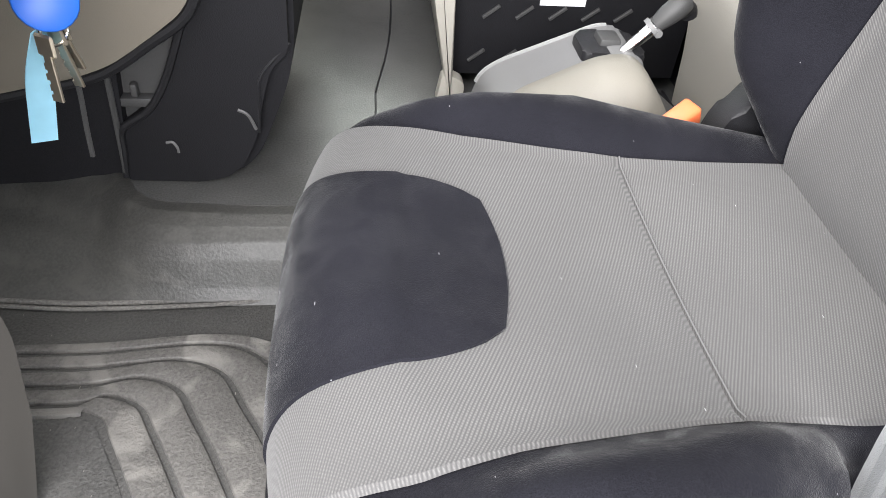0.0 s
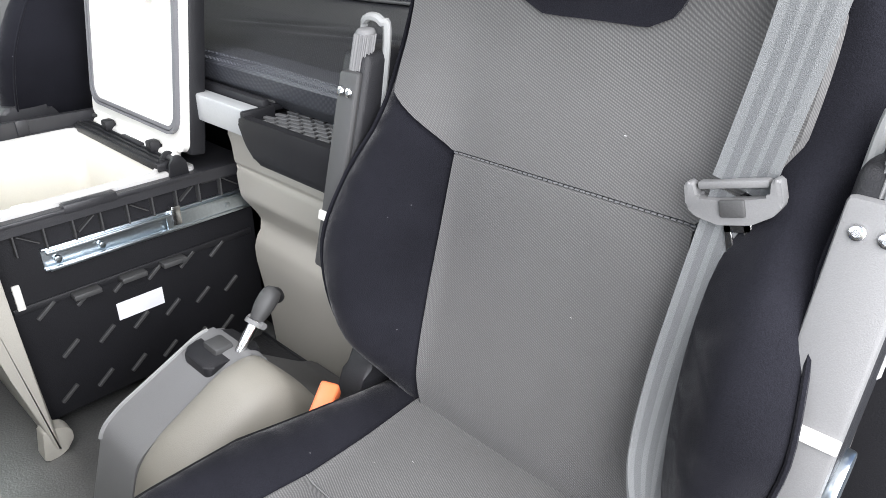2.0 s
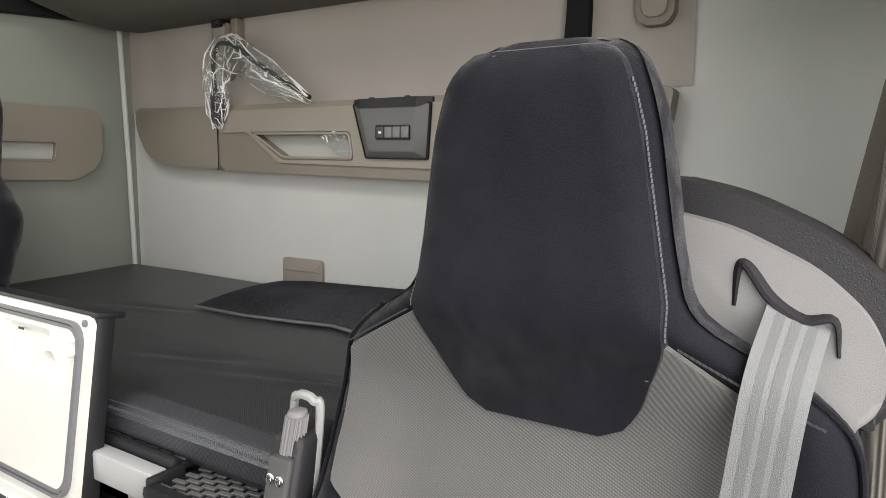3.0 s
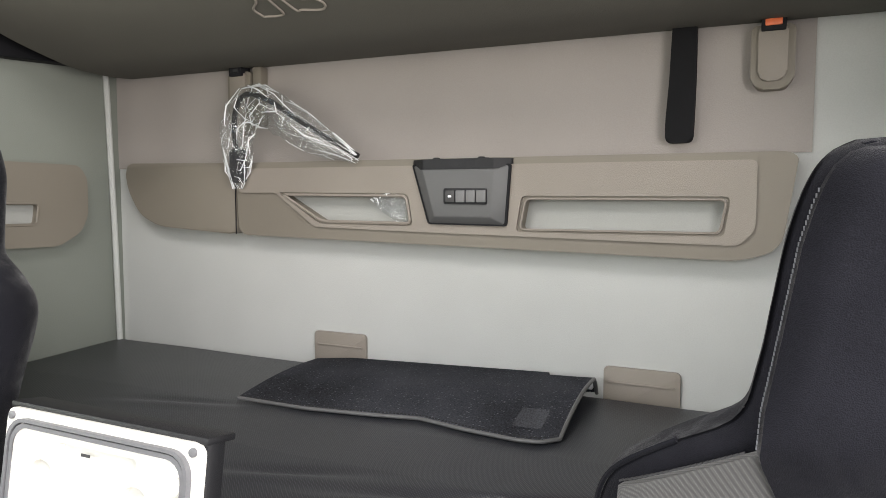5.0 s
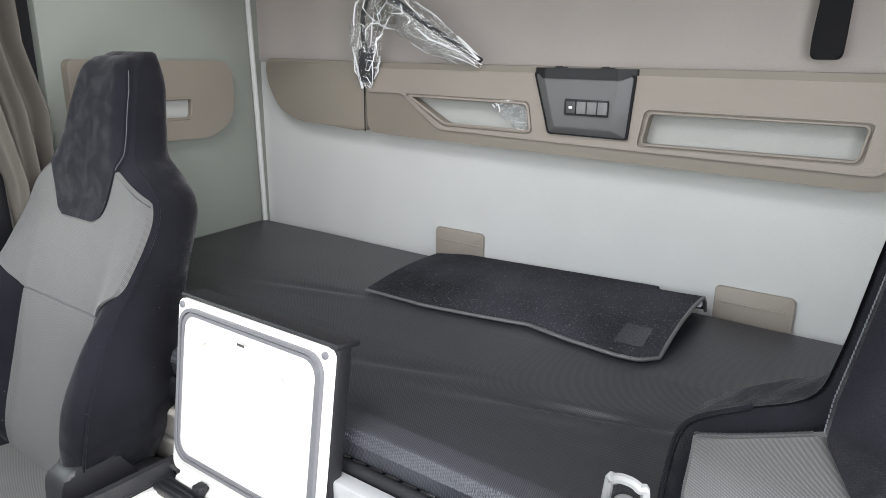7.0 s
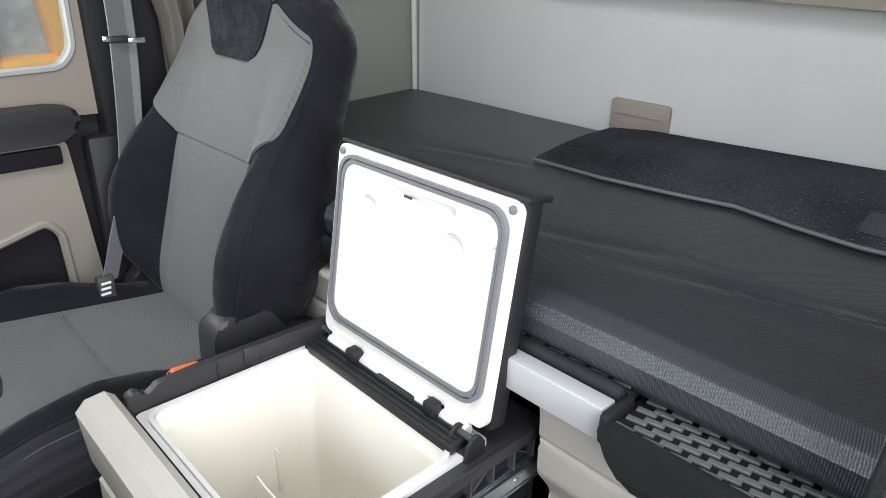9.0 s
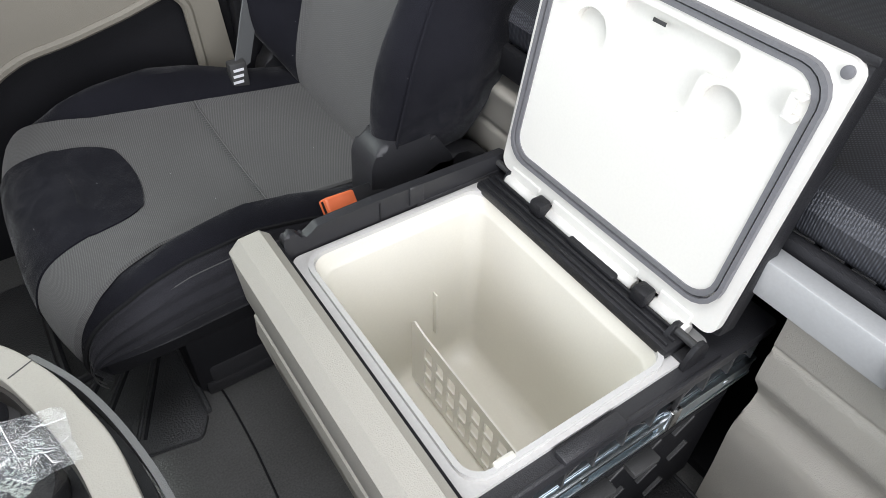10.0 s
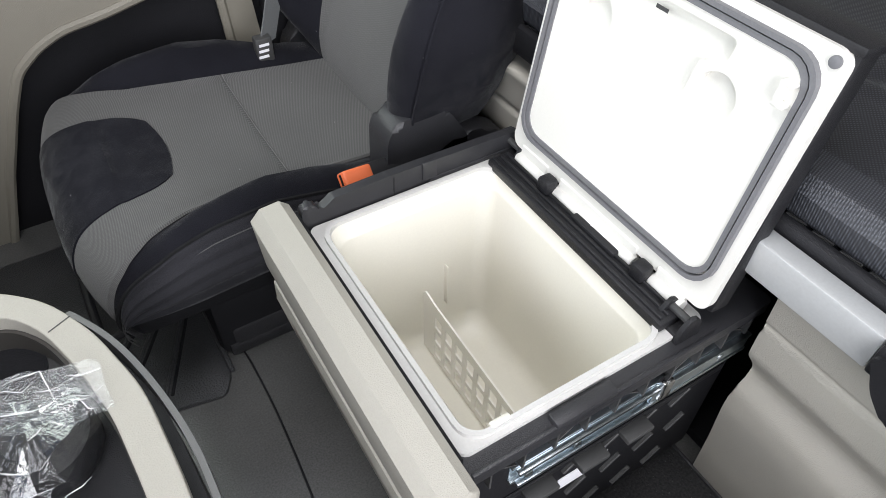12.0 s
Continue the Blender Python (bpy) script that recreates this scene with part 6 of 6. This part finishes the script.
dash_end("pocket_bin", [(-0.12, 0.160), (-0.085, 0.171), (-0.052, 0.180), (-0.013, 0.190), (0.034, 0.205), (0.046, 0.198), (0.046, 0.14), (0.028, 0.03), (-0.01, -0.105), (-0.12, -0.105)], -0.27, -0.164, GREY_BROWN, "grey-brown pocket bin", 0.012)
o = part("pocket_rim", tube([(-0.167, p, q) for p, q in ((-0.12, 0.163), (-0.085, 0.174), (-0.052, 0.183), (-0.013, 0.193), (0.034, 0.207))], 0.007, 8), GREY, dash)
o.matrix_basis = END
dash_end("switch_panel", [(-0.115, 0.568), (-0.0065, 0.550), (-0.0055, 0.516), (-0.115, 0.530)], -0.004, 0.003, BLACK, "", 0.002, 0.004)
for y, dz in ((-0.0225, 0.001), (-0.0425, 0.004), (-0.0625, 0.007)):
    sw_b = dash_end("lock_switch", [(y, 0.521 + dz), (y + 0.0145, 0.520 + dz), (y + 0.0145, 0.546 + dz), (y, 0.548 + dz)], 0.0, 0.006, LEVER_GREY, "grey door lock switch", 0.001, 0.0015)
    ic = bmesh.new()
    box(ic, 0.006, 0.0066, y + 0.003, y + 0.0095, 0.529 + dz, 0.535 + dz)
    box(ic, 0.006, 0.0066, y + 0.004, y + 0.005, 0.535 + dz, 0.5385 + dz)
    box(ic, 0.006, 0.0066, y + 0.0075, y + 0.0085, 0.535 + dz, 0.5385 + dz)
    box(ic, 0.006, 0.0066, y + 0.004, y + 0.0085, 0.538 + dz, 0.539 + dz)
    part("lock_symbol", ic, PAPER, sw_b)

# centre console top with cup holder
ctop = thing("console_tray", "beige-rimmed dash tray with cup holder and ribbed mat", "dashboard tray")
outer = soft([(-0.40, 0.49), (-0.015, 0.475), (0.040, 0.424), (0.078, 0.350), (0.107, 0.247), (0.114, 0.13), (0.114, -0.02), (-0.40, -0.02)], 0.03)
inner = soft([(-0.40, 0.44), (-0.01, 0.43), (0.026, 0.385), (0.052, 0.31), (0.071, 0.23), (0.079, 0.12), (0.078, 0.02), (-0.40, 0.02)], 0.03)
rim_b = part("tray_rim", ring(outer, inner, "z", 0.412, 0.435), BEIGE, ctop, "beige plastic rim")
md = rim_b.modifiers.new("bevel", "BEVEL")
md.width, md.segments, md.limit_method, md.angle_limit = 0.009, 3, "ANGLE", radians(50)
part("rim_joint", boxes((-0.014, 0.014, -0.0007, 0.0007, 0.4351, 0.4356)), DARK, ctop).matrix_basis = pose(0.047, 0.379, 0.0, 0, 0, 25)
part("inner_wall", ring([(x + 0.004, y + 0.004) for x, y in inner], [(x - 0.003, y - 0.003) for x, y in inner], "z", 0.36, 0.4125), GREY_BROWN, ctop)
part("tray_skirt", prism([(x + 0.010, y) for x, y in outer], "z", 0.30, 0.376, 0.008), BLACK, ctop)
part("rim_base", ring([(x - 0.003, y - 0.001) for x, y in outer], inner, "z", 0.37, 0.413), BLACK, ctop)
bow = spline([(0.052, 0.428, 0), (0.078, 0.381, 0), (0.095, 0.341, 0), (0.111, 0.288, 0), (0.123, 0.232, 0), (0.130, 0.183, 0), (0.133, 0.129, 0), (0.132, -0.04, 0)], 5)
lip = [(p.x + 0.0035, p.y + 0.001) for p in bow] + [(p.x - 0.0035, p.y - 0.001) for p in reversed(bow)]
part("grab_rail", prism(lip, "z", 0.368, 0.402, 0.0025), GREY, ctop, "grey grab rail")
part("tray_floor", prism(inner, "z", 0.33, 0.37), BLACK, ctop)
cup = bmesh.new()
disc(cup, (-0.035, 0.385, 0.374), (0, 0, 1), 0.062, 0.010, 32, 0.003)
part("cup_holder", cup, DARK, ctop, "dark cup holder ring")
cup = bmesh.new()
disc(cup, (-0.035, 0.385, 0.376), (0, 0, 1), 0.05, 0.010, 32)
part("cup_well", cup, BLACK_MATT, ctop)
rows = bmesh.new()
for i in range(9):
    for j in range(9):
        y, x = 0.14 + 0.012 * i, -0.02 + 0.012 * j + (0.006 if i % 2 else 0)
        if x < 0.066:
            box(rows, x - 0.0042, x + 0.0042, y - 0.0038, y + 0.0038, 0.369, 0.3735)
part("mat_nubs", rows, BLACK, ctop)
unit = thing("wrapped_device", "dark device wrapped in a clear plastic bag on dash tray", "wrapped device")
dv_ = bmesh.new()
disc(dv_, (-0.005, 0.255, 0.395), (0, 0, 1), 0.058, 0.052, 40, 0.020)
dv_ = part("device", dv_, BLACK, unit)
ct_ = bmesh.new()
disc(ct_, (-0.005, 0.255, 0.423), (0, 0, 1), 0.030, 0.010, 28, 0.003)
part("device_cap", ct_, FRAME_BLACK, dv_)


def wrap(u, v):
    """A clear bag drawn over the device, with large folds and a flat open end."""
    a = math.tau * u
    r = (0.068, 0.074, 0.070, 0.052, 0.026, 0.004)[v] * (1 + 0.10 * math.sin(3 * a + 0.6) + 0.07 * math.sin(7 * a + 2.0 * v))
    z = (0.374, 0.398, 0.424, 0.442, 0.449, 0.452)[v]
    q = Vector((math.cos(a) * r * 26, math.sin(a) * r * 26, z * 26))
    k = (0.010 * noise.noise(q) + 0.006 * noise.noise(q * 2.3 + Vector((4, 1, 0)))) * (1.0 if v else 0.2)
    return (-0.005 + (r + k) * math.cos(a) * 0.95, 0.258 + (r + k) * math.sin(a), z + (0.9 * k if v else 0.0))


wrap_ = part("device_bag", grid(wrap, [i / 34 for i in range(34)], range(6), close_u=True), FILM, unit, "clear plastic bag", smooth=False)
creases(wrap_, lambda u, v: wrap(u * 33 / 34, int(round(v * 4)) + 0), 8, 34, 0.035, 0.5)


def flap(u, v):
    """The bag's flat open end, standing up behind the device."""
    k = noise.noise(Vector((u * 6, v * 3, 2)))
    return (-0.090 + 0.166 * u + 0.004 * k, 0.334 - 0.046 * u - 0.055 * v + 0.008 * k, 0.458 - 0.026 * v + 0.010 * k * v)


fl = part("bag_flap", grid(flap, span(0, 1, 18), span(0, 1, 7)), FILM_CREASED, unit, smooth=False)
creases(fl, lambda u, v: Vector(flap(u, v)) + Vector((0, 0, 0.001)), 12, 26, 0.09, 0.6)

# ---- steering wheel ----
wheel = thing("steering_wheel", "grey leather-rimmed steering wheel over the driver footwell", "steering wheel")
WM = Matrix.Translation((-0.108, -0.735, 0.705)) @ Matrix.Rotation(radians(28), 4, "Y")
rim = [WM @ Vector((0.24 * math.cos(t), 0.24 * math.sin(t), 0)) for t in span(0, math.tau * 47 / 48, 47)]
part("rim", tube(rim, 0.021, 14, closed=True), GREY, wheel, "grey wheel rim")
hub = bmesh.new()
disc(hub, (0, 0, -0.02), (0, 0, 1), 0.085, 0.06, 28, 0.015)
bmesh.ops.transform(hub, matrix=WM, verts=hub.verts)
part("hub", hub, DARK, wheel)
for t in (0.5, math.pi - 0.5, -math.pi / 2 - 0.35, -math.pi / 2 + 0.35):
    part("spoke", tube([WM @ Vector((0.07 * math.cos(t), 0.07 * math.sin(t), -0.01)), WM @ Vector((0.237 * math.cos(t), 0.237 * math.sin(t), 0))], 0.016, 10, flat=0.5), DARK, wheel)
col = thing("steering_column", "dark steering column shroud", "steering column")
part("shroud", tube([WM @ Vector((0, 0, -0.04)), (-0.24, -0.765, 0.50), (-0.42, -0.765, 0.30)], 0.06, 16), DARK, col)
part("ignition", tube([(-0.16, -0.70, 0.52), (-0.085, -0.630, 0.46)], 0.020, 12), BLACK, col)

# keys with tags
keys = thing("key_bunch", "truck keys with blue head and pale blue tag in the ignition", "keys")
hd = bmesh.new()
disc(hd, (-0.068, -0.612, 0.415), (0.45, -1.0, 0.3), 0.026, 0.010, 22, 0.003)
part("key_head", hd, BLUE, keys, "blue plastic key head")
ringp = [(-0.072 + 0.013 * math.cos(t) * 0.5, -0.605 + 0.013 * math.cos(t), 0.385 + 0.013 * math.sin(t)) for t in span(0, math.tau * 15 / 16, 15)]
part("key_ring", tube(ringp, 0.0016, 6, closed=True), CHROME, keys)
for k, (y, tilt, l) in enumerate(((-0.622, -4, 0.058), (-0.600, 10, 0.062), (-0.592, 16, 0.05))):
    M = Matrix.Translation((-0.075, y, 0.385)) @ Euler((0, radians(-tilt), radians(65))).to_matrix().to_4x4()
    kb = bmesh.new()
    box(kb, -0.0015, 0.0015, -0.0045, 0.0045, -l, 0.0, 0.0006, 1, M)
    for j in range(4):
        box(kb, -0.0014, 0.0014, 0.004, 0.0068 - 0.001 * (j % 2), -l + 0.010 * j, -l + 0.010 * j + 0.006, 0, 1, M)
    box(kb, -0.0018, 0.0018, -0.010, 0.010, -0.016, 0.004, 0.002, 1, M)
    part("key", kb, BRASS, keys)
line = spline([(-0.083, -0.606, 0.388), (-0.098, -0.602, 0.345), (-0.111, -0.596, 0.30), (-0.122, -0.590, 0.262)], 5)
sides = [Vector((0.2, 0.97, 0)).lerp(Vector((0.95, 0.31, 0)), min(1.0, k / 9)) for k in range(len(line))]
part("key_tag", ribbon(line, sides, 0.024, 0.0006), PALE_BLUE, keys, "pale blue plastic tag")
part("key_cord", tube(spline([(-0.075, -0.592, 0.38), (-0.08, -0.575, 0.32), (-0.09, -0.565, 0.26), (-0.095, -0.56, 0.225)], 5), 0.0028, 6), DARK, keys)

# ---- passenger door ----
door = thing("passenger_door", "closed passenger door with beige panel and dark insert", "door")
hole = soft([(-0.52, 0.78), (0.545, 0.805), (0.575, 0.84), (0.585, 1.42), (0.30, 1.50), (-0.30, 1.50)], 0.03)
part("door_upper", plate(soft([(-0.75, 0.745), (0.62, 0.70), (0.66, 0.72), (0.66, 1.60), (-0.75, 1.60)], 0.02), [hole], "y", 1.12, 1.17), BEIGE_DARK, door, "taupe window surround")
part("window_seal", tube([(p, 1.121, q) for p, q in hole], 0.008, 6, closed=True), SILVER, door)
pane = part("window_pane", prism(hole, "y", 1.140, 1.146), GLASS, door, "clear window pane")
pane.visible_shadow = False
insert = soft([(-0.10, -0.07), (0.478, -0.07), (0.480, 0.28), (0.474, 0.455), (0.447, 0.486), (0.36, 0.460), (0.256, 0.436), (0.176, 0.424), (0.125, 0.402), (0.078, 0.365), (0.044, 0.30), (-0.02, 0.157)], 0.02)
part("door_panel", plate(soft([(-0.75, -0.1), (0.545, -0.1), (0.545, 0.30), (0.520, 0.66), (-0.75, 0.70)], 0.02), [insert], "y", 1.100, 1.15), BEIGE_DOOR, door, "beige door panel")
part("insert", prism([(p, q) for p, q in insert], "y", 1.128, 1.140), BLACK_MATT, door, "black lower insert")
part("insert_rim", tube([(p, 1.102, q) for p, q in insert], 0.010, 8, closed=True), BEIGE_DOOR, door)
part("door_armrest", prism(soft([(-0.6, 0.665), (0.50, 0.662), (0.545, 0.690), (0.545, 0.728), (0.50, 0.738), (-0.6, 0.745)], 0.015), "y", 1.055, 1.105, 0.012, 3), BLACK, door, "black padded armrest")
# black strip set before the panel as the shade under the armrest
part("armrest_shadow_gap", boxes((-0.6, 0.505, 1.085, 1.10, 0.610, 0.650, 0.006)), BLACK_MATT, door)
part("door_screw", disc(bmesh.new(), (0.612, 1.118, 0.835), (0, 1, 0), 0.007, 0.006, 14), BLACK_MATT, door)
part("door_edge", boxes((0.50, 0.66, 1.135, 1.172, -0.1, 0.735, 0.006)), BLACK_MATT, door)
pillar = thing("door_pillar", "dark door pillar behind the passenger door", "pillar")
part("pillar_body", boxes((0.60, 0.88, 1.09, 1.17, -0.1, 2.0, 0.02)), BLACK_MATT, pillar)
part("pillar_trim", boxes((0.555, 0.64, 1.075, 1.12, 0.18, 0.66, 0.012)), BLACK, pillar)
pb = thing("passenger_belt", "grey passenger seat belt hanging on the door pillar", "seat belt")
line = spline([(0.655, 1.045, 1.45), (0.645, 1.04, 1.05), (0.640, 1.035, 0.85), (0.610, 1.02, 0.60), (0.550, 0.985, 0.45), (0.512, 0.958, 0.372)], 8)
part("belt_webbing", ribbon(line, (0.9, 0.45, 0.1), 0.048), BELT, pb, "grey belt webbing")
line2 = spline([(0.670, 1.06, 1.45), (0.662, 1.055, 1.0), (0.655, 1.052, 0.80), (0.63, 1.05, 0.55)], 8)
part("belt_webbing", ribbon(line2, (0.75, -0.6, 0.1), 0.048), BELT, pb)
tn = part("belt_tongue", boxes((0.615, 0.66, 1.022, 1.034, 0.858, 0.872, 0.004)), BLACK, pb, "black belt tongue")
part("tongue_plate", boxes((0.655, 0.69, 1.018, 1.022, 0.856, 0.868, 0.002)), CHROME, tn)
part("tongue_plate", boxes((0.605, 0.62, 1.018, 1.022, 0.862, 0.874, 0.002)), CHROME, tn)
part("belt_anchor", boxes((0.486, 0.520, 0.945, 0.968, 0.338, 0.392, 0.004)), DARK, pb, "dark lower anchor with print")
for k in range(3):
    part("anchor_print", boxes((0.488 + 0.002 * k, 0.508 + 0.002 * k, 0.9435, 0.9455, 0.352 + 0.012 * k, 0.357 + 0.012 * k)), PAPER, pb)

# gathered curtain between door and bunk
curtain = thing("side_curtain", "taupe cloth curtain gathered beside the passenger seat", "curtain")


def folds(u, v):
    z = 0.70 + 1.2 * v
    x = lin_at([(0.70, 0.735), (0.90, 0.735), (1.05, 0.700), (1.20, 0.675), (1.9, 0.66)], z) + lin_at([(0.70, 0.08), (0.90, 0.095), (1.05, 0.145), (1.20, 0.135), (1.9, 0.15)], z) * u
    return (x, 1.015 + 0.030 * math.sin(u * 19 + 1.6 * math.sin(v * 3.2)) + 0.012 * math.sin(u * 41 + v * 6), z)


part("curtain_cloth", grid(folds, span(0, 1, 80), span(0, 1, 24)), CURTAIN, curtain)
lc = thing("side_curtain", "taupe cloth curtain gathered behind the driver seat", "curtain")


def folds_left(u, v):
    z = 0.30 + 1.6 * v
    x = 0.92 + 0.20 * u - 0.02 * v
    return (x, lin_at([(0.3, -0.99), (0.9, -0.992), (1.1, -1.02), (1.9, -1.04)], z) - 0.014 * math.sin(u * 20 + 0.6 * math.sin(v * 5)) + 0.007 * math.sin(u * 41 + v * 3), z)


part("curtain_cloth", grid(folds_left, span(0, 1, 70), span(0, 1, 24)), CURTAIN, lc)
post = thing("left_pillar", "grey-brown trimmed pillar behind the open driver door", "pillar")
part("pillar_trim", tube(spline([(0.88, -1.03, -0.1), (0.87, -1.025, 0.5), (0.87, -1.038, 0.8), (0.87, -1.045, 1.0), (0.87, -1.06, 1.4), (0.87, -1.08, 2.0)], 6), 0.036, 16), RIBBED, post, "ribbed cloth pillar cover")

# rear corner of the driver footwell
shelf = thing("corner_moulding", "grey-brown plastic moulding behind the driver seat", "moulding")
part("moulding", prism(soft([(0.70, -0.11), (0.72, 0.02), (0.80, 0.06), (1.0, 0.08), (1.0, -0.11)], 0.02), "y", -1.10, -0.50, 0.01), DARK, shelf)
part("sill_trim", prism(soft([(-1.17, -0.05), (-1.17, 0.0), (-1.14, 0.02), (-1.115, 0.0), (-1.115, -0.10)], 0.012), "x", 0.62, 1.0, 0.01), BEIGE, shelf, "beige sill trim")
hose = thing("seat_air_hose", "black coiled air hose beside the driver seat", "hose")
line = spline([(0.34, -1.07, -0.07), (0.45, -1.075, -0.03), (0.56, -1.08, 0.02), (0.66, -1.075, 0.075), (0.74, -1.06, 0.10), (0.82, -1.03, 0.10)], 10)
part("hose_core", tube(line, 0.009, 8), BLACK, hose)
coil = []
for i in range(len(line) * 8):
    f = i / 8
    k = min(int(f), len(line) - 2)
    p = line[k].lerp(line[k + 1], f - k)
    coil.append(p + Vector((0, 0.011 * math.cos(i * 0.9), 0.011 * math.sin(i * 0.9))))
part("hose_coil", tube(coil, 0.0022, 5), BLACK, hose)
part("hose_line", tube(spline([(0.36, -1.10, -0.09), (0.50, -1.105, -0.05), (0.62, -1.10, 0.0), (0.72, -1.08, 0.03)], 8), 0.006, 8), GREY, hose)

# ---- outside the passenger window ----
mach = thing("orange_machine", "orange construction machine parked in the yard", "machine")
part("cab_post", prism([(1.60, 0.20), (1.72, 0.20), (1.50, 1.90), (1.40, 1.90)], "y", 5.15, 5.35, 0.02), ORANGE, mach)
part("cab_post", boxes((0.10, 0.22, 5.15, 5.35, 0.2, 1.9, 0.02)), ORANGE, mach)
part("cab_post", boxes((1.16, 1.22, 5.15, 5.35, 0.2, 1.9, 0.02)), ORANGE, mach)
part("cab_base", boxes((0.0, 2.6, 5.15, 6.6, -1.1, 0.29, 0.06)), ORANGE, mach)
part("cab_roof", boxes((0.0, 1.6, 5.15, 6.6, 1.88, 2.05, 0.05)), ORANGE, mach)
part("cab_glass", boxes((0.2, 1.62, 5.36, 5.40, 0.29, 1.88)), PALE_GLASS, mach, "grey-green tinted cab glass")
part("engine_cover", boxes((1.75, 2.6, 5.25, 6.5, 0.29, 0.7, 0.06)), GREY, mach)
part("wheel", disc(bmesh.new(), (1.2, 5.1, -1.0), (0, 1, 0), 0.5, 0.3, 28, 0.04), BLACK_MATT, mach)
part("wheel", disc(bmesh.new(), (2.3, 5.1, -1.0), (0, 1, 0), 0.5, 0.3, 28, 0.04), BLACK_MATT, mach)
